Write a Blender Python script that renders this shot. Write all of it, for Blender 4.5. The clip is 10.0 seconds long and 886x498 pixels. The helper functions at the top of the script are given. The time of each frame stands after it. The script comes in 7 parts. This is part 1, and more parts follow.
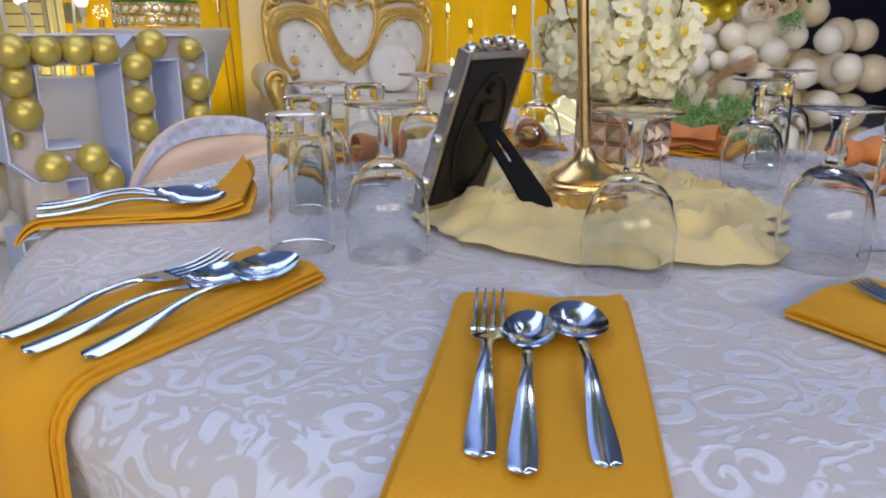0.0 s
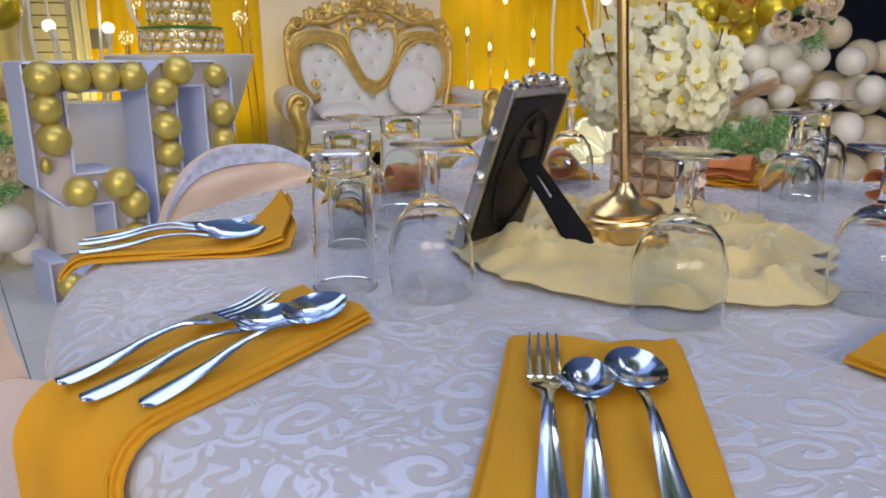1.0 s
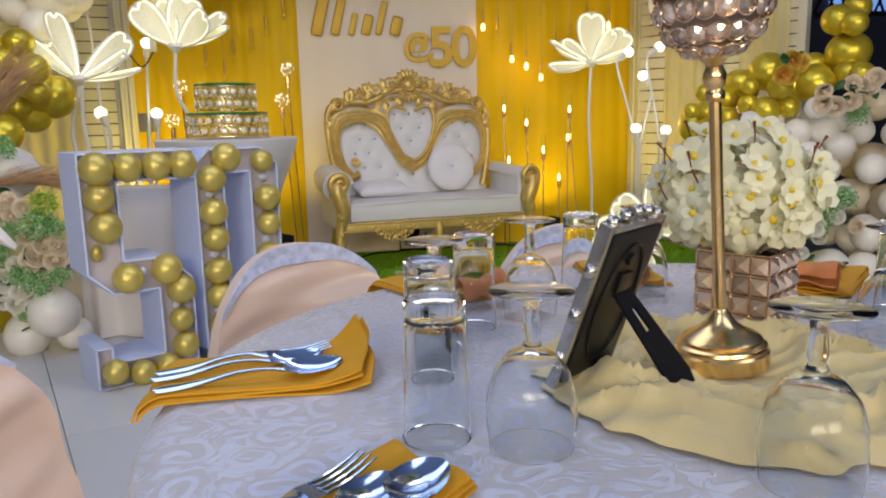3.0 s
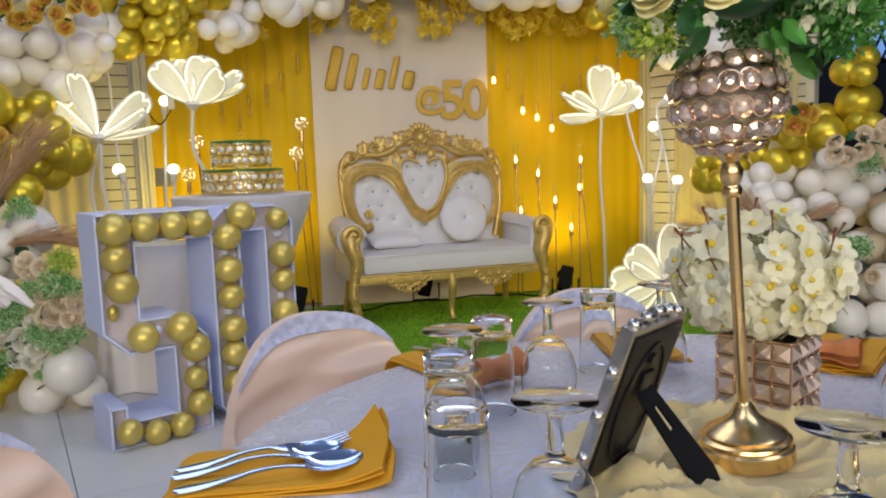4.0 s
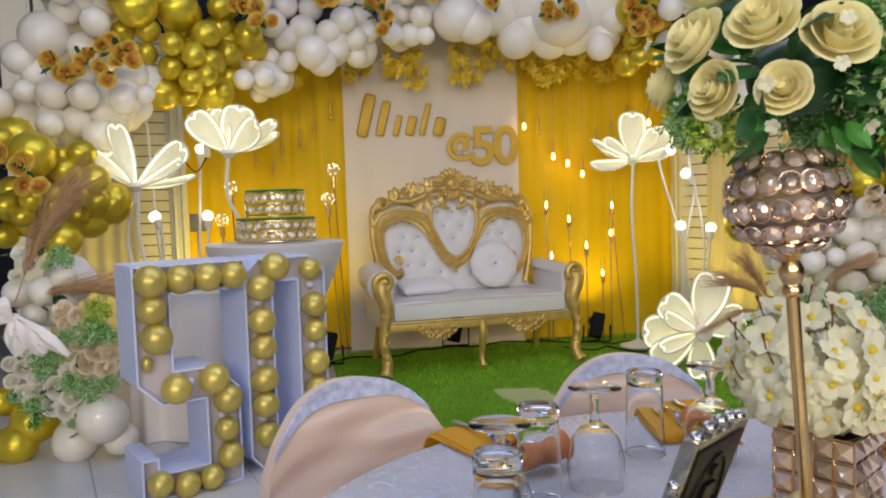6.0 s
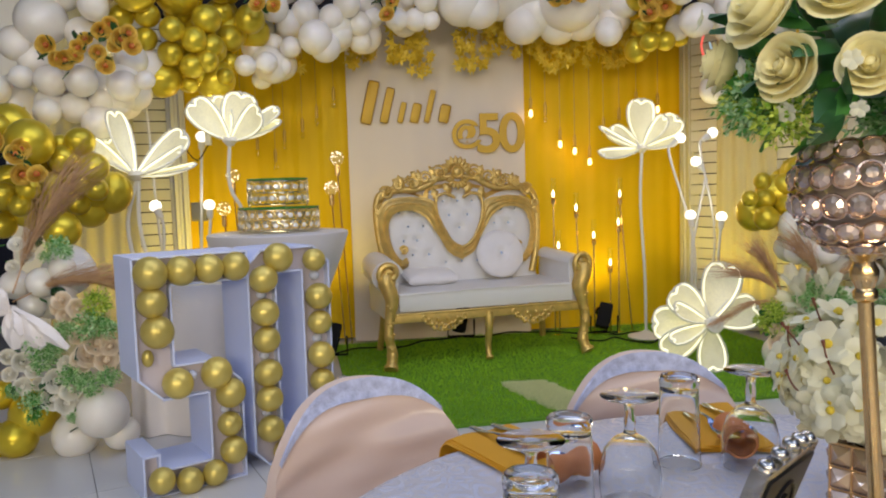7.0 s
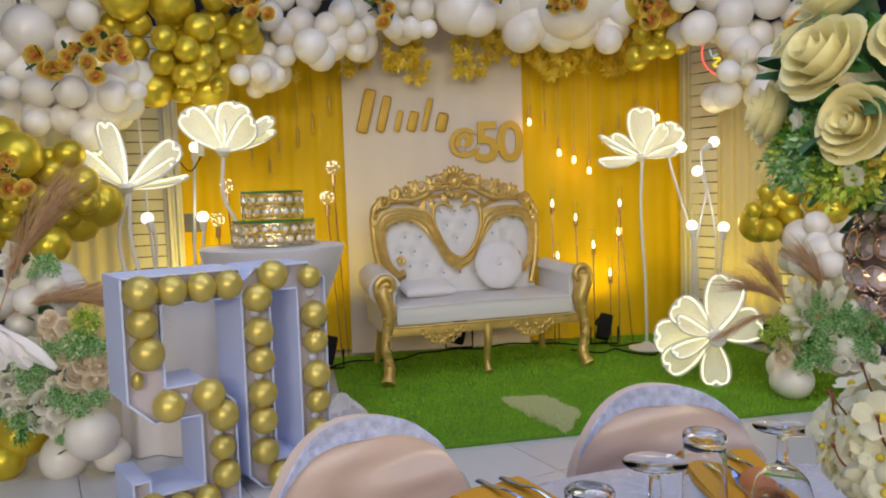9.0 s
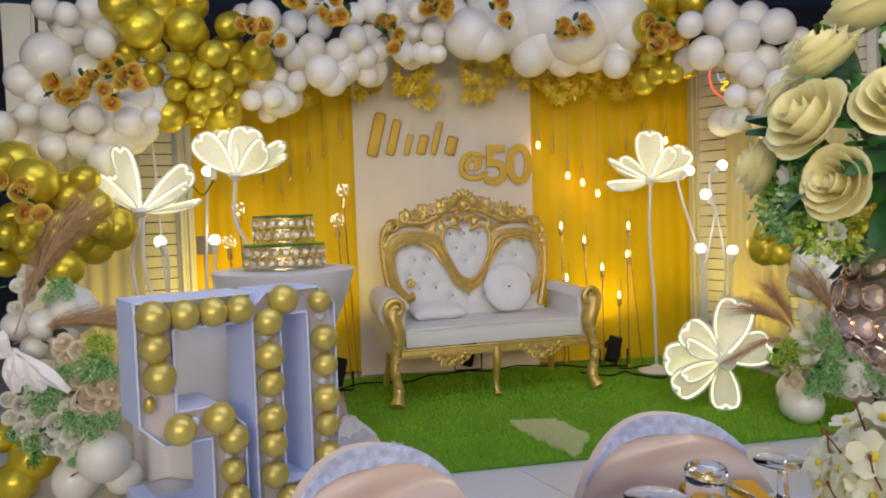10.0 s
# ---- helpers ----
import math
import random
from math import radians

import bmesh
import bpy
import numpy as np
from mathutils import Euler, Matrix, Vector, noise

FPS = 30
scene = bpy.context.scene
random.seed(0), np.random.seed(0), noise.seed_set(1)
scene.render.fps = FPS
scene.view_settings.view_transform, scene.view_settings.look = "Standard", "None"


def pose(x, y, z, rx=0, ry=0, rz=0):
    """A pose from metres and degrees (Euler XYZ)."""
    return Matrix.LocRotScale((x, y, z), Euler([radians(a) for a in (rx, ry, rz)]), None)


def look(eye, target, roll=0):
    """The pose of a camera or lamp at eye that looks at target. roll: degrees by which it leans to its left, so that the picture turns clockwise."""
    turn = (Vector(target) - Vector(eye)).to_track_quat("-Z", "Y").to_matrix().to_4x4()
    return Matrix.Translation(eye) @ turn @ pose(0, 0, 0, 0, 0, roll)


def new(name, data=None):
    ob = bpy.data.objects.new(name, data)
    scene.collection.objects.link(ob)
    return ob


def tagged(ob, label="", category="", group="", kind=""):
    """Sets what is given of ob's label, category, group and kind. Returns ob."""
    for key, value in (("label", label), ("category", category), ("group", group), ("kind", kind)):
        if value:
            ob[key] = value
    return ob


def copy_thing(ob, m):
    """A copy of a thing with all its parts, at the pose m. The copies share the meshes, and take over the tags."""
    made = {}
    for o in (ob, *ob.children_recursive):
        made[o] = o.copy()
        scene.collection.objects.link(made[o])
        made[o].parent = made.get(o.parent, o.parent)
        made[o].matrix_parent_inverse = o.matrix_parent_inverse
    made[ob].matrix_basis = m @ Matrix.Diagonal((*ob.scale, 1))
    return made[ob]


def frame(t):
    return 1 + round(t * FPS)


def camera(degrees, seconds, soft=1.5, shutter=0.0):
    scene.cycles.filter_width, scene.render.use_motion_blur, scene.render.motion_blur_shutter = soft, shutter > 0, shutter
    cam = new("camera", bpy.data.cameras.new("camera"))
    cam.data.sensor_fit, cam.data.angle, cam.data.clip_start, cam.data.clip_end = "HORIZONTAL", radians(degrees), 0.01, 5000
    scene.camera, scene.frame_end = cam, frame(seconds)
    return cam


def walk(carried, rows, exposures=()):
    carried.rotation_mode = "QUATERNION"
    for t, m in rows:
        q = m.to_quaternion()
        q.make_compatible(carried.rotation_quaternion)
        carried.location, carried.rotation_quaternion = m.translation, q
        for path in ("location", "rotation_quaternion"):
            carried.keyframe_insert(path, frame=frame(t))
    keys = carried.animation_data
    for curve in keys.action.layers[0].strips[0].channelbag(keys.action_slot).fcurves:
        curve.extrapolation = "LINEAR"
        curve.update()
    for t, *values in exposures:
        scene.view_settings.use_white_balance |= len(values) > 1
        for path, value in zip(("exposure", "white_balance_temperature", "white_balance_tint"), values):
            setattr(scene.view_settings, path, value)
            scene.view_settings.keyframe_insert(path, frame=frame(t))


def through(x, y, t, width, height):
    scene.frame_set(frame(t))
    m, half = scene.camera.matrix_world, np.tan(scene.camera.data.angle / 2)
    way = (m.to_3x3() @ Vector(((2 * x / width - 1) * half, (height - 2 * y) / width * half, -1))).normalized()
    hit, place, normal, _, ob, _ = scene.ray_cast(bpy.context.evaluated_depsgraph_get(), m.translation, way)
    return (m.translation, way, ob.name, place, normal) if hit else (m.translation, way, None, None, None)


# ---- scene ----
cam = camera(61.6, 10.0, soft=2.0)
PATH = [
    (0, (0.074, 0.213, 0.955), (0.308, 2.115, 0.381), 0.0),
    (0.5, (0.063, 0.22, 0.964), (0.278, 2.13, 0.412), -0.1),
    (1, (0.049, 0.224, 0.971), (0.242, 2.145, 0.448), -0.3),
    (1.5, (0.035, 0.233, 0.981), (0.202, 2.164, 0.489), -0.6),
    (2, (0.019, 0.251, 0.992), (0.165, 2.193, 0.539), -0.8),
    (2.5, (0.004, 0.27, 1.01), (0.134, 2.224, 0.605), -1.0),
    (4, (-0.011, 0.285, 1.089), (0.077, 2.269, 0.855), -1.8),
    (4.5, (-0.017, 0.283, 1.117), (0.055, 2.273, 0.933), -1.9),
    (5, (-0.022, 0.281, 1.134), (0.03, 2.274, 0.988), -1.8),
    (5.5, (-0.025, 0.285, 1.144), (0.006, 2.28, 1.017), -1.7),
    (7, (-0.056, 0.389, 1.156), (-0.043, 2.382, 0.992), -1.7),
    (7.5, (-0.064, 0.449, 1.156), (-0.043, 2.441, 0.974), -1.9),
    (8, (-0.065, 0.491, 1.163), (-0.037, 2.482, 0.975), -1.9),
    (8.5, (-0.066, 0.494, 1.188), (-0.037, 2.486, 1.01), -1.9),
    (9, (-0.066, 0.476, 1.207), (-0.042, 2.47, 1.05), -1.8),
    (9.5, (-0.065, 0.457, 1.222), (-0.053, 2.453, 1.093), -1.8),
    (10, (-0.061, 0.447, 1.233), (-0.062, 2.444, 1.128), -1.8),
]
walk(cam, [(t, look(eye, target, roll)) for t, eye, target, roll in PATH])

# ---- light ----
world = bpy.data.worlds.new("world")
scene.world = world
world.use_nodes = True
world.node_tree.nodes["Background"].inputs[0].default_value = (0.05, 0.07, 0.16, 1)
world.node_tree.nodes["Background"].inputs[1].default_value = 0.25
scene.view_settings.exposure = -0.48


def area(name, place, target, sx, sy, power, colour):
    data = bpy.data.lights.new(name, "AREA")
    data.shape, data.size, data.size_y, data.energy, data.color = "RECTANGLE", sx, sy, power, colour
    ob = new(name, data)
    ob.matrix_world = look(place, target)
    return ob


def spot(name, place, target, power, colour, angle=100, blend=0.8, size=0.06):
    data = bpy.data.lights.new(name, "SPOT")
    data.energy, data.color, data.spot_size, data.spot_blend, data.shadow_soft_size = power, colour, radians(angle), blend, size
    ob = new(name, data)
    ob.matrix_world = look(place, target)
    return ob


def bulb_light(name, place, power, colour, size=0.03):
    data = bpy.data.lights.new(name, "POINT")
    data.energy, data.color, data.shadow_soft_size = power, colour, size
    ob = new(name, data)
    ob.location = place
    return ob


COOL, BLUE, STAGE_BLUE = (1.0, 0.92, 0.93), (0.66, 0.78, 1.0), (0.45, 0.55, 1.0)
area("ceiling_lamp", (-0.6, 2.6, 3.25), (-0.6, 2.7, 0), 2.4, 1.6, 36, (0.78, 0.84, 1.0))
area("ceiling_lamp", (1.6, 2.6, 3.25), (1.6, 2.7, 0), 2.0, 0.5, 30, COOL)
area("ceiling_lamp", (-1.2, -0.5, 3.25), (-1.0, -0.4, 0), 2.4, 0.9, 35, BLUE)
area("ceiling_lamp", (1.6, -0.4, 3.25), (1.5, -0.3, 0), 2.4, 0.9, 31, BLUE)
area("stage_wash_lamp", (0.2, 4.1, 3.25), (0.2, 4.4, 0.4), 3.0, 1.2, 16, STAGE_BLUE)
# unseen warm fill from the south, added to brighten surfaces facing the camera
area("front_fill", (-1.5, -4.0, 2.35), (-0.8, 3.0, 1.3), 2.6, 0.8, 172, (1.0, 0.86, 0.62))
area("front_fill", (1.9, -4.0, 2.35), (1.4, 3.0, 1.3), 2.6, 0.8, 152, (1.0, 0.86, 0.62))
YELLOW = (1.0, 0.74, 0.07)

# ---- materials ----


def mat(name, colour, rough=0.5, metal=0.0, vary=0.12, scale=8.0, bump=0.0, bump_scale=60.0, sheen=0.0, coat=0.0, emit=0.0, emit_colour=None,
        trans=0.0, random_tint=0.0, alpha=1.0, spec=0.5, subsurface=0.0, through=0.0):
    m = bpy.data.materials.new(name)
    m.use_nodes = True
    nt = m.node_tree
    b = nt.nodes["Principled BSDF"]
    b.inputs["Roughness"].default_value = rough
    b.inputs["Metallic"].default_value = metal
    b.inputs["Transmission Weight"].default_value = trans
    b.inputs["Sheen Weight"].default_value = sheen
    b.inputs["Coat Weight"].default_value = coat
    b.inputs["Alpha"].default_value = alpha
    b.inputs["Specular IOR Level"].default_value = spec
    if subsurface:
        b.inputs["Subsurface Weight"].default_value = subsurface
        b.inputs["Subsurface Radius"].default_value = (0.05, 0.04, 0.03)
    if emit:
        b.inputs["Emission Color"].default_value = (*(emit_colour or colour), 1)
        b.inputs["Emission Strength"].default_value = emit
    tex = nt.nodes.new("ShaderNodeTexCoord")
    n1 = nt.nodes.new("ShaderNodeTexNoise")
    n1.inputs["Scale"].default_value, n1.inputs["Detail"].default_value = scale, 5
    nt.links.new(tex.outputs["Object"], n1.inputs["Vector"])
    ramp = nt.nodes.new("ShaderNodeMix")
    ramp.data_type = "RGBA"
    lo = tuple(c * (1 - vary) for c in colour)
    hi = tuple(min(1, c * (1 + vary)) for c in colour)
    ramp.inputs[6].default_value, ramp.inputs[7].default_value = (*lo, 1), (*hi, 1)
    nt.links.new(n1.outputs["Fac"], ramp.inputs[0])
    out = ramp.outputs[2]
    if random_tint:
        info = nt.nodes.new("ShaderNodeObjectInfo")
        hsv = nt.nodes.new("ShaderNodeHueSaturation")
        mp = nt.nodes.new("ShaderNodeMapRange")
        mp.inputs["To Min"].default_value, mp.inputs["To Max"].default_value = 1 - random_tint, 1 + random_tint
        nt.links.new(info.outputs["Random"], mp.inputs["Value"])
        nt.links.new(mp.outputs["Result"], hsv.inputs["Value"])
        nt.links.new(out, hsv.inputs["Color"])
        out = hsv.outputs["Color"]
    nt.links.new(out, b.inputs["Base Color"])
    if through:
        # thin petals and leaves let light pass
        tl, mx = nt.nodes.new("ShaderNodeBsdfTranslucent"), nt.nodes.new("ShaderNodeMixShader")
        nt.links.new(out, tl.inputs["Color"])
        mx.inputs[0].default_value = through
        nt.links.new(b.outputs[0], mx.inputs[1])
        nt.links.new(tl.outputs[0], mx.inputs[2])
        nt.links.new(mx.outputs[0], nt.nodes["Material Output"].inputs["Surface"])
    if bump:
        n2 = nt.nodes.new("ShaderNodeTexNoise")
        n2.inputs["Scale"].default_value, n2.inputs["Detail"].default_value = bump_scale, 6
        nt.links.new(tex.outputs["Object"], n2.inputs["Vector"])
        bp = nt.nodes.new("ShaderNodeBump")
        bp.inputs["Strength"].default_value, bp.inputs["Distance"].default_value = bump, 0.004
        nt.links.new(n2.outputs["Fac"], bp.inputs["Height"])
        nt.links.new(bp.outputs["Normal"], b.inputs["Normal"])
    return m


def damask(name, base, shine, size=34.0, bands=3.2):
    """Woven damask: satin scrolls on a dull ground, their sheen also put into the colour."""
    m = mat(name, base, 0.6, vary=0.05, bump=0.15, bump_scale=500, sheen=0.2)
    nt = m.node_tree
    b = nt.nodes["Principled BSDF"]
    tex = nt.nodes.new("ShaderNodeTexCoord")
    warp = nt.nodes.new("ShaderNodeTexNoise")
    warp.inputs["Scale"].default_value, warp.inputs["Detail"].default_value, warp.inputs["Distortion"].default_value = size, 0.6, 1.6
    nt.links.new(tex.outputs["Object"], warp.inputs["Vector"])

    def math_node(op, a, b_=None):
        n = nt.nodes.new("ShaderNodeMath")
        n.operation = op
        for k, s in enumerate((a, b_)):
            if s is None:
                continue
            if isinstance(s, (int, float)):
                n.inputs[k].default_value = s
            else:
                nt.links.new(s, n.inputs[k])
        return n.outputs[0]

    def vec_node(op, a, b_):
        n = nt.nodes.new("ShaderNodeVectorMath")
        n.operation = op
        nt.links.new(a, n.inputs[0])
        nt.links.new(b_, n.inputs[1])
        return n.outputs[0]
    # spiral scrolls: one to a cell, joined by wandering stalks
    soft = nt.nodes.new("ShaderNodeTexNoise")
    soft.inputs["Scale"].default_value, soft.inputs["Detail"].default_value = 14, 1
    nt.links.new(tex.outputs["Object"], soft.inputs["Vector"])
    shift = nt.nodes.new("ShaderNodeVectorMath")
    shift.operation, shift.inputs[3].default_value = "SCALE", 0.05
    nt.links.new(soft.outputs["Color"], shift.inputs[0])
    warped = vec_node("ADD", tex.outputs["Object"], shift.outputs[0])
    cell = nt.nodes.new("ShaderNodeTexVoronoi")
    cell.voronoi_dimensions = "2D"
    cell.inputs["Scale"].default_value, cell.inputs["Randomness"].default_value = 14.0, 0.8
    nt.links.new(warped, cell.inputs["Vector"])
    local = nt.nodes.new("ShaderNodeSeparateXYZ")
    nt.links.new(vec_node("SUBTRACT", warped, cell.outputs["Position"]), local.inputs[0])
    lx, ly = local.outputs[0], local.outputs[1]
    rad = math_node("SQRT", math_node("ADD", math_node("MULTIPLY", lx, lx), math_node("MULTIPLY", ly, ly)))
    turn = math_node("ARCTAN2", ly, lx)
    hue = nt.nodes.new("ShaderNodeSeparateColor")
    nt.links.new(cell.outputs["Color"], hue.inputs[0])
    hand_ = math_node("SUBTRACT", math_node("MULTIPLY", math_node("GREATER_THAN", hue.outputs[0], 0.5), 2.0), 1.0)
    phase = math_node("ADD", math_node("MULTIPLY", turn, hand_), math_node("ADD", math_node("MULTIPLY", rad, 320.0), math_node("MULTIPLY", hue.outputs[1], 6.28)))
    spiral = math_node("SINE", phase)
    wander = math_node("SINE", math_node("MULTIPLY", warp.outputs["Fac"], bands * 6.283))
    near_ = nt.nodes.new("ShaderNodeMapRange")
    near_.inputs["From Min"].default_value, near_.inputs["From Max"].default_value = 0.022, 0.030
    nt.links.new(rad, near_.inputs["Value"])
    sine = nt.nodes.new("ShaderNodeMix")
    nt.links.new(near_.outputs["Result"], sine.inputs[0])
    nt.links.new(spiral, sine.inputs[2])
    nt.links.new(wander, sine.inputs[3])
    step = nt.nodes.new("ShaderNodeMapRange")
    step.interpolation_type = "SMOOTHSTEP"
    step.inputs["From Min"].default_value, step.inputs["From Max"].default_value = -0.15, 0.55
    nt.links.new(sine.outputs[0], step.inputs["Value"])
    mix = nt.nodes.new("ShaderNodeMix")
    mix.data_type = "RGBA"
    mix.inputs[6].default_value, mix.inputs[7].default_value = (*base, 1), (*shine, 1)
    nt.links.new(step.outputs["Result"], mix.inputs[0])
    nt.links.new(mix.outputs[2], b.inputs["Base Color"])
    r = nt.nodes.new("ShaderNodeMapRange")
    r.inputs["To Min"].default_value, r.inputs["To Max"].default_value = 0.45, 0.10
    nt.links.new(step.outputs["Result"], r.inputs["Value"])
    nt.links.new(r.outputs["Result"], b.inputs["Roughness"])
    bp = nt.nodes.new("ShaderNodeBump")
    bp.inputs["Strength"].default_value, bp.inputs["Distance"].default_value = 0.25, 0.002
    nt.links.new(step.outputs["Result"], bp.inputs["Height"])
    old = b.inputs["Normal"].links[0].from_socket
    nt.links.new(old, bp.inputs["Normal"])
    nt.links.new(bp.outputs["Normal"], b.inputs["Normal"])
    return m


def clear_glass(name, colour, share, bend=1.45):
    """Thin clear glass: a share of the light goes straight on, the rest is refracted and mirrored."""
    m = mat(name, colour, 0.0, vary=0.0, trans=1.0)
    nt = m.node_tree
    b, out = nt.nodes["Principled BSDF"], nt.nodes["Material Output"]
    b.inputs["IOR"].default_value = bend
    tr = nt.nodes.new("ShaderNodeBsdfTransparent")
    tr.inputs[0].default_value = (0.97, 0.99, 1.0, 1)
    mix = nt.nodes.new("ShaderNodeMixShader")
    mix.inputs[0].default_value = share
    nt.links.new(b.outputs[0], mix.inputs[1])
    nt.links.new(tr.outputs[0], mix.inputs[2])
    nt.links.new(mix.outputs[0], out.inputs["Surface"])
    return m


def glow(name, colour, strength):
    m = bpy.data.materials.new(name)
    m.use_nodes = True
    b = m.node_tree.nodes["Principled BSDF"]
    b.inputs["Base Color"].default_value = (*colour, 1)
    b.inputs["Emission Color"].default_value = (*colour, 1)
    b.inputs["Emission Strength"].default_value = strength
    return m


def see_through(name, colour, amount, rough=0.7):
    """Thin voile: part of the light goes straight through."""
    m = mat(name, colour, rough, vary=0.1, scale=3, sheen=0.3)
    m.node_tree.nodes["Principled BSDF"].inputs["Alpha"].default_value = 1 - amount
    return m


def lotus_petal(name):
    """Lit mesh petal: pale net with bright dots."""
    m = mat(name, (0.72, 0.70, 0.54), 0.5, vary=0.1)
    nt = m.node_tree
    b = nt.nodes["Principled BSDF"]
    tex = nt.nodes.new("ShaderNodeTexCoord")
    v = nt.nodes.new("ShaderNodeTexVoronoi")
    v.inputs["Scale"].default_value = 160
    nt.links.new(tex.outputs["Object"], v.inputs["Vector"])
    mp = nt.nodes.new("ShaderNodeMapRange")
    mp.inputs["From Min"].default_value, mp.inputs["From Max"].default_value = 0.1, 0.6
    mp.inputs["To Min"].default_value, mp.inputs["To Max"].default_value = 0.32, 0.14
    nt.links.new(v.outputs["Distance"], mp.inputs["Value"])
    b.inputs["Emission Color"].default_value = (1.0, 0.93, 0.55, 1)
    nt.links.new(mp.outputs["Result"], b.inputs["Emission Strength"])
    return m


def sprig_mat(name, dark, pale):
    """Tiny buds and leaves: each one its own tone between two colours."""
    m = mat(name, dark, 0.6, through=0.35)
    nt = m.node_tree
    geo, mix = nt.nodes.new("ShaderNodeNewGeometry"), nt.nodes.new("ShaderNodeMix")
    mix.data_type = "RGBA"
    mix.inputs[6].default_value, mix.inputs[7].default_value = (*dark, 1), (*pale, 1)
    nt.links.new(geo.outputs["Random Per Island"], mix.inputs[0])
    for node in nt.nodes:
        if node.type in ("BSDF_PRINCIPLED", "BSDF_TRANSLUCENT"):
            nt.links.new(mix.outputs[2], node.inputs["Base Color" if node.type == "BSDF_PRINCIPLED" else "Color"])
    return m


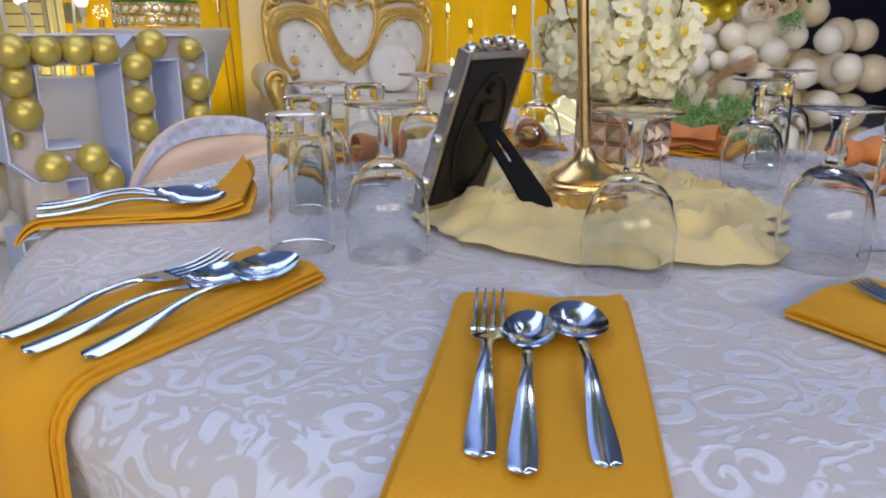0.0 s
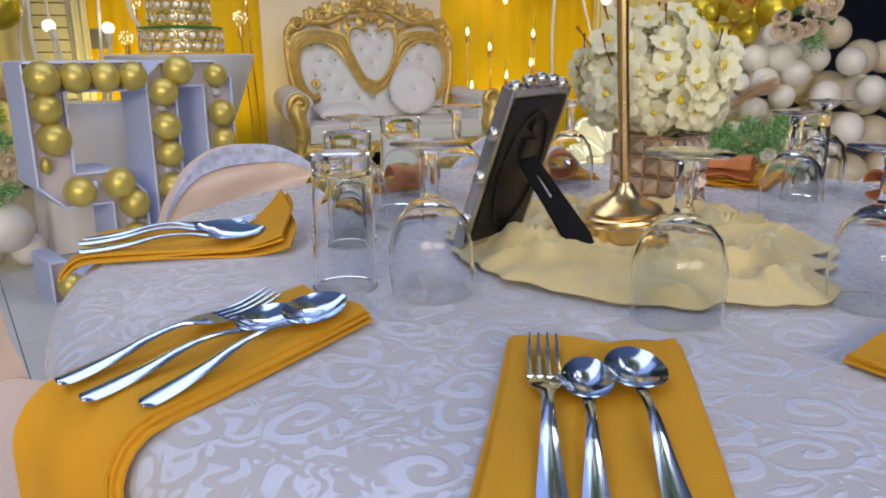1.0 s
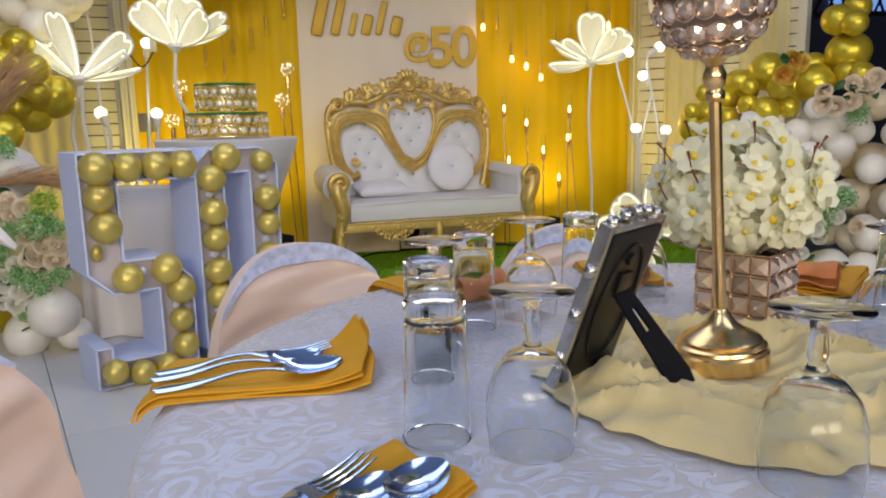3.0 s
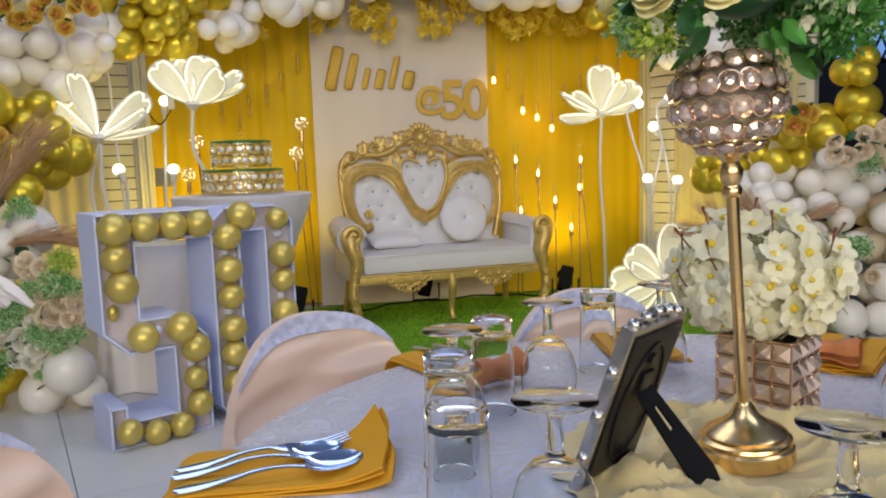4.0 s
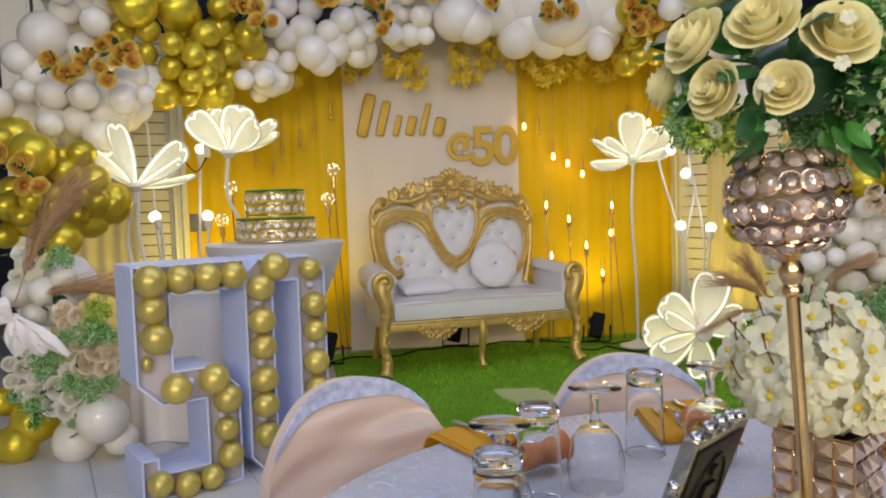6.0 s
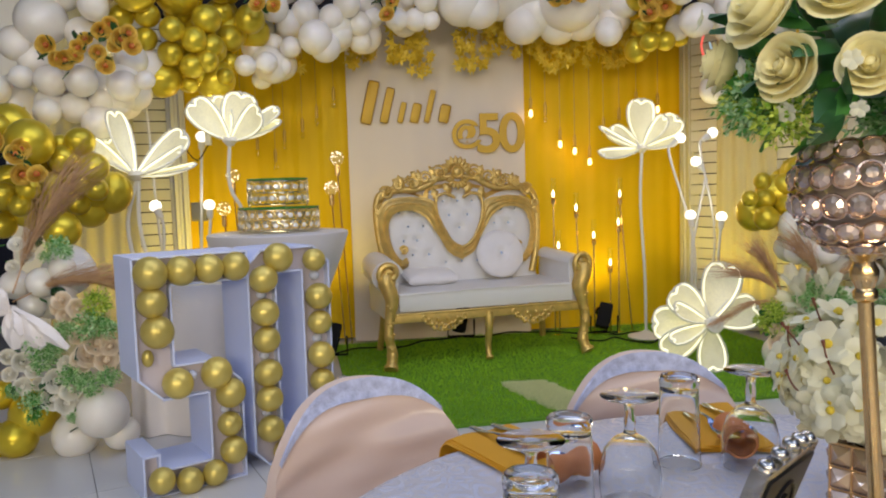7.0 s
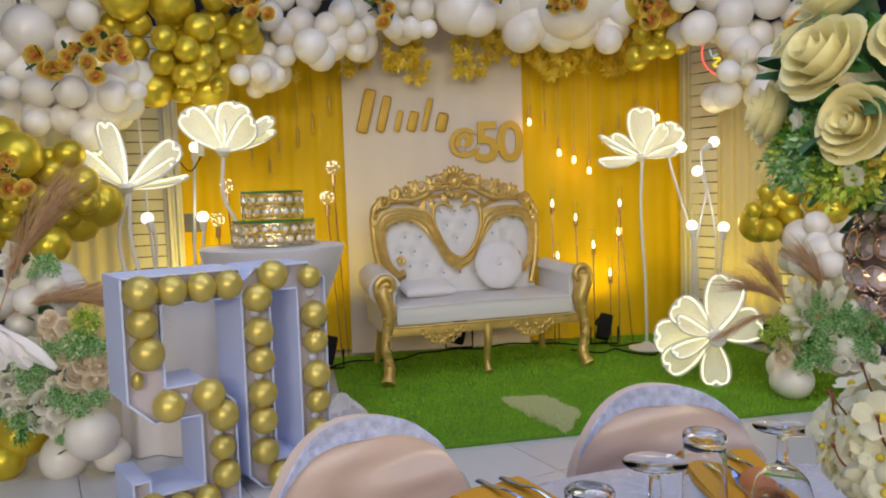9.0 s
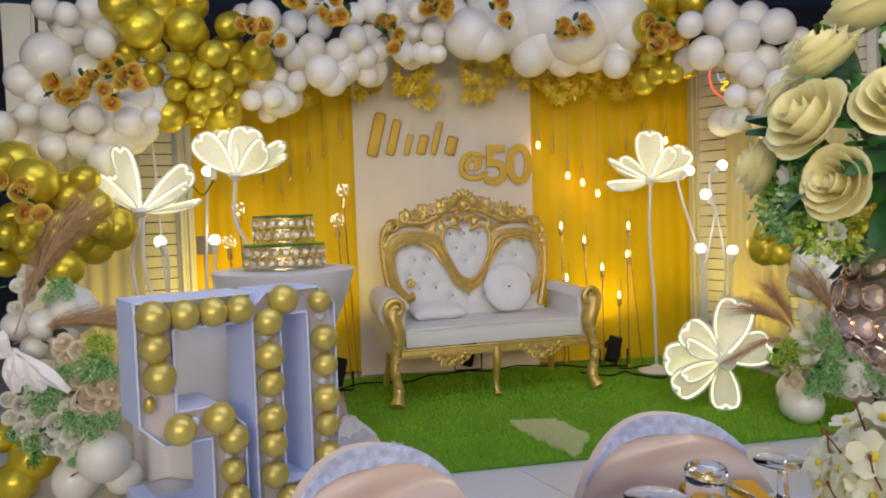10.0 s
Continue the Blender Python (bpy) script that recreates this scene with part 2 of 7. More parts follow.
M = {
    "tile": mat("white_tile", (0.62, 0.62, 0.63), 0.22, vary=0.05, scale=2, bump=0.02, bump_scale=8, random_tint=0.03),
    "grout": mat("grout", (0.3, 0.29, 0.28), 0.9),
    # near-black colour carries the dark of the unlit hall
    "navy": mat("shade_navy", (0.012, 0.017, 0.045), 0.6, vary=0.4, scale=1.2),
    # blue light on the ceiling is set as base colour, mirrored by steel
    "ceiling": mat("blue_lit_ceiling", (0.20, 0.29, 0.58), 0.9, vary=0.05),
    # kept pale so that the added walls throw light back on the stage
    "plaster": mat("bounce_plaster", (0.72, 0.71, 0.74), 0.9, vary=0.08, scale=2),
    "curtain": mat("yellow_satin", (0.76, 0.50, 0.003), 0.5, vary=0.10, scale=3, spec=0.2, bump=0.08, bump_scale=120),
    "panel": mat("cream_cloth", (0.76, 0.69, 0.60), 0.75, vary=0.05, scale=2, bump=0.1, bump_scale=200),
    "board": mat("white_board", (0.76, 0.73, 0.60), 0.5, vary=0.06, scale=4, random_tint=0.05),
    "black_gap": mat("dark_backing", (0.02, 0.018, 0.015), 0.9),
    # pale voile, with the yellow of the uplights worked into its colour
    "voile": see_through("yellow_lit_voile", (0.84, 0.75, 0.42), 0.35),
    "white_balloon": mat("white_latex", (0.90, 0.86, 0.78), 0.28, vary=0.03, random_tint=0.05, coat=0.3, subsurface=0.15),
    "gold_balloon": mat("gold_chrome_latex", (0.68, 0.53, 0.04), 0.30, metal=0.6, vary=0.05, random_tint=0.15),
    "gold_small": mat("satin_gold_latex", (0.64, 0.51, 0.13), 0.36, metal=0.5, vary=0.05, random_tint=0.1),
    "gold": mat("antique_gold", (0.70, 0.49, 0.15), 0.40, metal=0.6, vary=0.35, scale=22, bump=0.25, bump_scale=90),
    "gold_metal": mat("polished_gold", (0.86, 0.60, 0.27), 0.24, metal=1.0, vary=0.15, scale=30),
    "pale_gold": mat("pale_gold_plate", (0.82, 0.74, 0.54), 0.22, metal=0.9, vary=0.12, scale=30),
    "copper": mat("rose_gold_wire", (0.82, 0.58, 0.42), 0.22, metal=1.0, vary=0.1),
    "brass": mat("dull_brass", (0.60, 0.40, 0.08), 0.4, metal=0.6, vary=0.15, scale=30),
    "gold_letter": mat("gold_board", (0.52, 0.33, 0.03), 0.45, metal=0.3, vary=0.1, scale=12),
    "leather": mat("white_leatherette", (0.74, 0.73, 0.72), 0.42, vary=0.04, scale=6, bump=0.15, bump_scale=220),
    "plush": mat("white_velvet", (0.78, 0.76, 0.77), 0.8, vary=0.06, scale=14, sheen=0.6, bump=0.3, bump_scale=140),
    # white cloth; lavender light and bluish glints are mixed into both tones
    "cloth": damask("lavender_lit_damask", (0.44, 0.43, 0.48), (0.53, 0.56, 0.70)),
    "napkin": mat("mustard_cotton", (0.60, 0.285, 0.006), 0.8, vary=0.10, scale=9, bump=0.25, bump_scale=700),
    "runner": mat("cream_satin", (0.58, 0.47, 0.23), 0.5, vary=0.08, scale=7, sheen=0.3, bump=0.1, bump_scale=300),
    # steel whose blue reflections are tinted into the base colour
    "steel": mat("blue_glint_steel", (0.53, 0.64, 0.80), 0.14, metal=1.0, vary=0.04),
    "glass": clear_glass("clear_glass", (0.97, 0.99, 1.0), 0.0, 1.28),
    "crystal": clear_glass("cut_crystal", (0.97, 0.95, 0.93), 0.0),
    # opaque pale colour gives the sparkle of clear cut crystal
    "bead": mat("bright_opaque_crystal", (0.90, 0.88, 0.80), 0.15, metal=0.35, vary=0.1, scale=80, random_tint=0.2),
    "rose_bead": mat("rose_crystal", (0.66, 0.53, 0.45), 0.16, metal=0.7, vary=0.15, scale=80, random_tint=0.45),
    "mirror_green": mat("green_edged_mirror", (0.08, 0.32, 0.07), 0.08, metal=0.5, vary=0.1),
    "black": mat("black_velour", (0.004, 0.0045, 0.008), 0.8, vary=0.3, scale=30, spec=0.2),
    "black_card": mat("black_card", (0.006, 0.006, 0.007), 0.35, vary=0.3, scale=12, spec=0.3),
    "silver": mat("worn_silver", (0.55, 0.53, 0.5), 0.25, metal=1.0, vary=0.3, scale=60),
    "chair_satin": mat("blush_satin", (0.66, 0.51, 0.44), 0.28, vary=0.06, scale=5, sheen=0.3, bump=0.05, bump_scale=90),
    "lace": mat("pale_lace", (0.44, 0.48, 0.80), 0.5, vary=0.55, scale=60, bump=0.5, bump_scale=160),
    # white foam board with the blue overhead light put into its colour
    "box_blue": mat("blue_lit_foam_board", (0.63, 0.70, 0.96), 0.5, vary=0.04, scale=5),
    "box_face": mat("mauve_board", (0.60, 0.54, 0.58), 0.6, vary=0.05, scale=4),
    "tulle": mat("pale_satin_cover", (0.62, 0.60, 0.62), 0.4, vary=0.06, scale=4, sheen=0.3),
    "grass_base": mat("green_turf_base", (0.12, 0.29, 0.012), 0.9, vary=0.3, scale=30),
    "blade": mat("green_plastic_grass", (0.28, 0.53, 0.012), 0.6, vary=0.35, scale=4),
    "leaf": mat("green_leaf", (0.09, 0.32, 0.06), 0.45, through=0.3, vary=0.4, scale=20, random_tint=0.2),
    "mint": sprig_mat("pale_green_sprig", (0.05, 0.34, 0.03), (0.72, 0.92, 0.54)),
    "lime": sprig_mat("lime_sprig", (0.16, 0.36, 0.02), (0.78, 0.88, 0.16)),
    "dark_leaf": mat("dark_leaf", (0.025, 0.10, 0.03), 0.4, vary=0.4, scale=20),
    "gold_leaf": mat("gold_foil_leaf", (0.80, 0.58, 0.05), 0.4, metal=0.2, vary=0.3, scale=14),
    "orange_rose": mat("orange_rose", (1.0, 0.60, 0.11), 0.6, through=0.22, vary=0.3, scale=40, random_tint=0.12),
    "cream_rose": mat("cream_rose", (1.0, 0.87, 0.50), 0.6, through=0.22, vary=0.12, scale=30, random_tint=0.06),
    "rose_heart": mat("orange_rose_heart", (0.90, 0.30, 0.12), 0.6, through=0.3, vary=0.2, scale=60),
    "blush_rose": mat("blush_rose", (1.0, 0.81, 0.64), 0.6, through=0.22, vary=0.15, scale=30, random_tint=0.1),
    "white_rose": mat("white_rose", (1.0, 0.96, 0.85), 0.6, through=0.22, vary=0.1, scale=30, random_tint=0.06),
    "blossom": mat("white_blossom", (0.88, 0.87, 0.70), 0.6, through=0.4, vary=0.08, scale=40, random_tint=0.06),
    "stamen": mat("yellow_stamen", (0.66, 0.50, 0.04), 0.7),
    "twig": mat("red_brown_twig", (0.16, 0.05, 0.03), 0.7),
    "pampas": mat("tan_pampas", (0.56, 0.35, 0.19), 0.8, vary=0.35, scale=30),
    "white_paint": mat("white_enamel", (0.75, 0.74, 0.70), 0.35, vary=0.04),
    "petal": lotus_petal("lit_petal"),
    "petal_rim": mat("petal_rim", (0.72, 0.72, 0.66), 0.4),
    "led_strip": glow("led_strip", (1.0, 0.95, 0.66), 2.0),
    "bulb": glow("opal_bulb", (1.0, 0.95, 0.82), 2.2),
    "flame": glow("warm_filament", (1.0, 0.80, 0.48), 7.0),
    "amber": glow("amber_filament", (1.0, 0.62, 0.24), 6.0),
    "fairy": glow("fairy_light", (1.0, 0.86, 0.6), 5.0),
    "plastic_black": mat("black_plastic", (0.006, 0.006, 0.007), 0.7, vary=0.2, spec=0.2),
    "grey_box": mat("grey_plastic", (0.32, 0.31, 0.24), 0.5),
    "ribbon": mat("white_ribbon", (0.86, 0.81, 0.79), 0.35, vary=0.05, sheen=0.4),
    "neon_red": glow("red_neon", (1.0, 0.12, 0.10), 1.6),
    "neon_yellow": glow("yellow_neon", (1.0, 0.85, 0.05), 1.6),
    "neon_blue": glow("blue_neon", (0.35, 0.65, 1.0), 1.2),
    "terracotta": mat("terracotta_cloth", (0.50, 0.17, 0.05), 0.7, vary=0.15, scale=20),
}

# ---- building helpers ----


def mesh_of(name, bm, material, smooth=True):
    me = bpy.data.meshes.new(name)
    bm.normal_update()
    bm.to_mesh(me)
    bm.free()
    me.materials.append(M[material] if isinstance(material, str) else material)
    if smooth:
        me.polygons.foreach_set("use_smooth", [True] * len(me.polygons))
        me.set_sharp_from_angle(angle=radians(40))
    return me


def part(name, bm, material, parent, label="", m=None, smooth=True):
    """One mesh object under a thing or a part."""
    ob = new(name, bm if isinstance(bm, bpy.types.Mesh) else mesh_of(name, bm, material, smooth))
    ob.parent = parent
    if m is not None:
        ob.matrix_local = m
    return tagged(ob, label)


def thing(name, label, category, m=None, group="", kind=""):
    ob = new(name)
    ob.empty_display_size = 0.05
    if m is not None:
        ob.matrix_world = m
    return tagged(ob, label, category, group, kind)


def solid(name, bm, material, label, category, m=None, group="", kind="", smooth=True):
    ob = new(name, bm if isinstance(bm, bpy.types.Mesh) else mesh_of(name, bm, material, smooth))
    if m is not None:
        ob.matrix_world = m
    return tagged(ob, label, category, group, kind)


def box(sx, sy, sz, centre=(0, 0, 0), bevel=0.0, bm=None, turn=None):
    own = bmesh.new()
    bmesh.ops.create_cube(own, size=1)
    bmesh.ops.scale(own, vec=(sx, sy, sz), verts=own.verts)
    if bevel:
        bmesh.ops.bevel(own, geom=own.edges[:], offset=bevel, segments=2, affect="EDGES", profile=0.7)
    m = Matrix.Translation(centre) @ (turn or Matrix())
    bmesh.ops.transform(own, matrix=m, verts=own.verts)
    return join(bm, own)


def join(bm, own):
    if bm is None:
        return own
    tmp = bpy.data.meshes.new("tmp")
    own.to_mesh(tmp)
    own.free()
    bm.from_mesh(tmp)
    bpy.data.meshes.remove(tmp)
    return bm


def lathe(profile, seg=32, bm=None, m=None):
    """Turns a profile of (radius, height) round z."""
    own = bmesh.new()
    rings = []
    for r, z in profile:
        if r < 1e-6:
            rings.append([own.verts.new((0, 0, z))])
        else:
            rings.append([own.verts.new((r * math.cos(2 * math.pi * k / seg), r * math.sin(2 * math.pi * k / seg), z)) for k in range(seg)])
    for a, b in zip(rings, rings[1:]):
        for k in range(seg):
            j = (k + 1) % seg
            if len(a) == 1 and len(b) == 1:
                break
            if len(a) == 1:
                own.faces.new((a[0], b[k], b[j]))
            elif len(b) == 1:
                own.faces.new((a[k], b[0], a[j]))
            else:
                own.faces.new((a[k], b[k], b[j], a[j]))
    bmesh.ops.recalc_face_normals(own, faces=own.faces)
    if m is not None:
        bmesh.ops.transform(own, matrix=m, verts=own.verts)
    return join(bm, own)


def tube(points, radius, seg=8, bm=None, closed=False):
    """A round rod along points; radius is a number or one per point."""
    own = bmesh.new()
    pts = [Vector(p) for p in points]
    rad = radius if isinstance(radius, (list, tuple)) else [radius] * len(pts)
    rings, side = [], None
    n = len(pts)
    for i, p in enumerate(pts):
        t = (pts[(i + 1) % n] - pts[i - 1]) if closed else (pts[min(i + 1, n - 1)] - pts[max(i - 1, 0)])
        t.normalize()
        if side is None:
            side = t.cross(Vector((0.3, 0.2, 1)) if abs(t.z) < 0.9 else Vector((1, 0.1, 0))).normalized()
        side = (side - t * side.dot(t)).normalized()
        up = t.cross(side)
        rings.append([own.verts.new(p + rad[i] * (math.cos(2 * math.pi * k / seg) * side + math.sin(2 * math.pi * k / seg) * up)) for k in range(seg)])
    pairs = list(zip(rings, rings[1:])) + ([(rings[-1], rings[0])] if closed else [])
    for a, b in pairs:
        for k in range(seg):
            own.faces.new((a[k], a[(k + 1) % seg], b[(k + 1) % seg], b[k]))
    if not closed:
        own.faces.new(rings[0][::-1])
        own.faces.new(rings[-1])
    return join(bm, own)


def grid(nu, nv, place, bm=None, thick=0.0):
    """A sheet of nu by nv cells; place(u, v) gives its points."""
    own = bmesh.new()
    vs = [[own.verts.new(place(i / nu, j / nv)) for j in range(nv + 1)] for i in range(nu + 1)]
    for i in range(nu):
        for j in range(nv):
            own.faces.new((vs[i][j], vs[i + 1][j], vs[i + 1][j + 1], vs[i][j + 1]))
    own.normal_update()
    if thick:
        bmesh.ops.solidify(own, geom=own.faces[:], thickness=thick)
    return join(bm, own)


def ball(r, u=16, v=10, squash=1.0, bm=None, centre=(0, 0, 0)):
    own = bmesh.new()
    bmesh.ops.create_uvsphere(own, u_segments=u, v_segments=v, radius=r)
    bmesh.ops.scale(own, vec=(1, 1, squash), verts=own.verts)
    bmesh.ops.translate(own, vec=centre, verts=own.verts)
    return join(bm, own)


def smooth_path(points, steps=8):
    """Catmull-Rom through points."""
    p = [Vector(q) for q in points]
    p = [2 * p[0] - p[1]] + p + [2 * p[-1] - p[-2]]
    out = []
    for i in range(1, len(p) - 2):
        for k in range(steps):
            t = k / steps
            out.append(0.5 * ((2 * p[i]) + (p[i + 1] - p[i - 1]) * t + (2 * p[i - 1] - 5 * p[i] + 4 * p[i + 1] - p[i + 2]) * t * t
                              + (3 * p[i] - p[i - 1] - 3 * p[i + 1] + p[i + 2]) * t ** 3))
    return out + [p[-2]]


rnd = random.Random(7)

# ---- the room ----
WALL = pose(-0.7, 6.15, 0, 0, 0, 5)          # backdrop: x along the curtain, -y towards the room
bm = box(15, 13, 0.1, (0, 2.2, -0.062))
solid("ground_slab", bm, "grout", "grey grout bed under the white floor tiles", "floor", kind="structure", smooth=False)
bm = box(15, 13, 0.1, (0, 2.2, 3.40))
solid("ceiling", bm, "ceiling", "hall ceiling with blue light put into its colour", "ceiling", kind="structure", smooth=False)
# south and west walls stay out of view, added as bounce surfaces
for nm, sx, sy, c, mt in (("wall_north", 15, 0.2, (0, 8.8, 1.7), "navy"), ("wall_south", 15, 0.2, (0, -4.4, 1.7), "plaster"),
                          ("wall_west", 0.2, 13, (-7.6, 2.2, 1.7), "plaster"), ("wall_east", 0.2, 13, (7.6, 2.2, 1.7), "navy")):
    solid(nm, box(sx, sy, 3.5, c), mt, "hall wall behind the stage, its darkness put into the colour" if mt == "navy" else "unseen pale wall added to close the room and bounce light", "wall", kind="structure", smooth=False)

# ---- backdrop ----


def drape(s0, s1, z0, z1, folds, depth, name, material, label, d=0.0, pool=0.0, thick=0.004, seed=0):
    """A hanging cloth along the backdrop with vertical folds."""
    rr = random.Random(seed)
    ph = [rr.uniform(0, 6.28) for _ in range(3)]

    def place(u, v):
        s = s0 + (s1 - s0) * u
        z = z0 + (z1 - z0) * v
        a = depth * (0.55 * math.sin(folds * u * 6.283 + ph[0]) + 0.3 * math.sin(folds * 2.3 * u * 6.283 + ph[1] + v) + 0.25 * math.sin(folds * 0.37 * u * 6.283 + ph[2] + 0.6 * v))
        return (s, -d - a - pool * max(0, 0.08 - v) * 6, z)
    bm = grid(int(folds * 14), 14, place, thick=thick)
    return solid(name, bm, material, label, "curtain", WALL, kind="structure")


bm = box(4.0, 0.05, 2.55, (0.69, 0.16, 1.275))
solid("backdrop_frame", bm, "board", "white board wall that carries the stage curtains", "wall", WALL, kind="structure", smooth=False)
drape(-1.26, 0.02, 0.015, 2.5, 6, 0.010, "curtain", "curtain", "golden yellow satin curtain in soft vertical folds", pool=0.1, seed=1)
drape(1.31, 2.62, 0.015, 2.5, 5, 0.009, "curtain", "curtain", "golden yellow satin curtain in soft vertical folds", pool=0.1, seed=2)
drape(-0.02, 1.34, 0.012, 2.5, 3, 0.012, "cloth_panel", "panel", "flat cream cloth panel hung between yellow curtains", d=0.055, pool=0.25, seed=3)
drape(2.58, 2.78, 0.015, 2.45, 2.5, 0.03, "sheer_curtain", "voile", "sheer white voile strip beside the yellow curtain", d=0.06, pool=0.1, seed=4)
drape(-1.36, -1.22, 0.015, 2.45, 2, 0.02, "sheer_curtain", "white_paint", "narrow white cloth strip beside the yellow curtain", d=0.05, seed=5)


def wing(x0, y0, angle, length, height, front, voiles, seed):
    """A slatted white screen; x runs outward from the curtain, front tells the side that faces the room."""
    w = thing("slatted_screen", "white slatted board screen with dark gaps beside the curtain", "screen", pose(x0, y0, 0, 0, 0, angle), group="stage screens")
    pitch = 0.084
    me = mesh_of("board", box(length, 0.018, pitch - 0.008, (length / 2, 0, 0), 0.0015), "board", smooth=False)
    for k in range(int(height / pitch)):
        part("board", me, None, w, m=pose(0, 0, 0.03 + pitch * (k + 0.5)))
    part("backing", box(length, 0.02, height, (length / 2, -0.045 * front, height / 2)), "black_gap", w, "dark backing behind the boards", smooth=False)
    for s in (-0.03, length + 0.03):
        part("post", box(0.06, 0.07, height + 0.04, (s, 0.0, height / 2 + 0.02), 0.004), "board", w)
    for i, (a, b) in enumerate(voiles):
        ph = random.Random(seed + i).uniform(0, 6)
        bm = grid(60, 6, lambda u, v: (a + (b - a) * u, front * (0.04 + 0.012 * math.sin(u * (b - a) * 55 + ph + v)), 0.02 + (height - 0.02) * v))
        part("voile", bm, "voile", w, "sheer cream voile hung over the boards")
    return w


wing(-2.02, 6.03, 202, 0.98, 2.5, 1, ((0.27, 0.98),), 1)
column = thing("foam_column", "white foam board column at the end of the slatted screen", "column", pose(-2.94, 5.66, 0, 0, 0, 22))
part("front_board", box(0.16, 0.02, 2.72, (0, -0.09, 1.36), 0.002), "white_paint", column, smooth=False)
part("side_board", box(0.02, 0.20, 2.72, (0.09, 0.02, 1.36), 0.002), "white_paint", column, smooth=False)
part("side_board", box(0.02, 0.20, 2.72, (-0.09, 0.02, 1.36), 0.002), "white_paint", column, smooth=False)
for k in range(5):
    part("slat", box(0.34, 0.018, 0.040, (0.29, -0.05, 2.70 - 0.041 * k), 0.002), "white_paint", column, smooth=False)
wing(1.98, 6.33, -52, 1.25, 2.3, -1, ((0.24, 0.72), (0.85, 1.2)), 5)

# green turf mat on the tiles
MAT = pose(0.80, 5.10, 0, 0, 0, 11)
mat_thing = thing("grass_mat", "bright green artificial grass mat with a patch of light in pale blades", "rug", MAT)
part("mat_base", box(2.95, 2.1, 0.012, (0, 0, 0.007)), "grass_base", mat_thing, smooth=False)
rr = np.random.RandomState(3)
n = 42000
px_, py_ = rr.uniform(-1.47, 1.47, n), rr.uniform(-1.045, 1.045, n)
ang, hgt, lean = rr.uniform(0, 6.28, n), rr.uniform(0.012, 0.026, n), rr.uniform(-0.012, 0.012, (n, 2))
V = np.zeros((n, 3, 3))
V[:, 0] = np.stack([px_ - 0.0022 * np.cos(ang), py_ - 0.0022 * np.sin(ang), np.full(n, 0.012)], 1)
V[:, 1] = np.stack([px_ + 0.0022 * np.cos(ang), py_ + 0.0022 * np.sin(ang), np.full(n, 0.012)], 1)
V[:, 2] = np.stack([px_ + lean[:, 0], py_ + lean[:, 1], 0.012 + hgt], 1)
me = bpy.data.meshes.new("turf")
me.from_pydata(V.reshape(-1, 3).tolist(), [], np.arange(3 * n).reshape(-1, 3).tolist())
me.materials.append(M["blade"])
tagged(part("turf", me, None, mat_thing), kind="stuff")
# patch of light on the turf, drawn with paler blades inside a polygon
n = 60000
gx, gy = rr.uniform(0.26, 0.68, n), rr.uniform(3.98, 4.61, n)
patch = ((0.277, 4.596), (0.54, 4.601), (0.671, 4.291), (0.551, 3.987), (0.375, 4.342))
keep = np.zeros(n, bool)
for (ax, ay), (bx, by) in zip(patch, patch[1:] + patch[:1]):
    jag = 0.008 * np.sin(90 * gx) + 0.008 * np.sin(70 * gy)
    keep ^= ((ay > gy) != (by > gy)) & (gx < (bx - ax) * (gy - ay) / (by - ay) + ax + jag)
keep &= rr.uniform(0, 1, n) < 0.75
cs, sn = math.cos(radians(11)), math.sin(radians(11))
px_, py_ = (gx - 0.80) * cs + (gy - 5.10) * sn, -(gx - 0.80) * sn + (gy - 5.10) * cs
px_, py_ = px_[keep], py_[keep]
n = len(px_)
ang, hgt, lean = rr.uniform(0, 6.28, n), rr.uniform(0.018, 0.03, n), rr.uniform(-0.014, 0.014, (n, 2))
V = np.zeros((n, 3, 3))
V[:, 0] = np.stack([px_ - 0.003 * np.cos(ang), py_ - 0.003 * np.sin(ang), np.full(n, 0.012)], 1)
V[:, 1] = np.stack([px_ + 0.003 * np.cos(ang), py_ + 0.003 * np.sin(ang), np.full(n, 0.012)], 1)
V[:, 2] = np.stack([px_ + lean[:, 0], py_ + lean[:, 1], 0.012 + hgt], 1)
me = bpy.data.meshes.new("light_patch")
me.from_pydata(V.reshape(-1, 3).tolist(), [], np.arange(3 * n).reshape(-1, 3).tolist())
me.materials.append(mat("lit_turf", (0.74, 0.80, 0.42), 0.8, vary=0.3, scale=60))
tagged(part("light_patch", me, None, mat_thing, "patch of light made of pale blades"), kind="stuff")

# ---- the laid table ----
CX, CY, TR, TZ = 0.365, 1.058, 0.633, 0.75
table = thing("round_table", "round banquet table hidden under a white damask cloth", "table", pose(CX, CY, 0))
part("tabletop", lathe([(0, 0.725), (0.60, 0.725), (0.60, 0.738), (0, 0.738)], 48), "board", table)
for k in range(4):
    a = k * math.pi / 2 + 0.4
    part("leg", tube([(0.42 * math.cos(a), 0.42 * math.sin(a), 0.0), (0.42 * math.cos(a), 0.42 * math.sin(a), 0.725)], 0.016), "plastic_black", table)


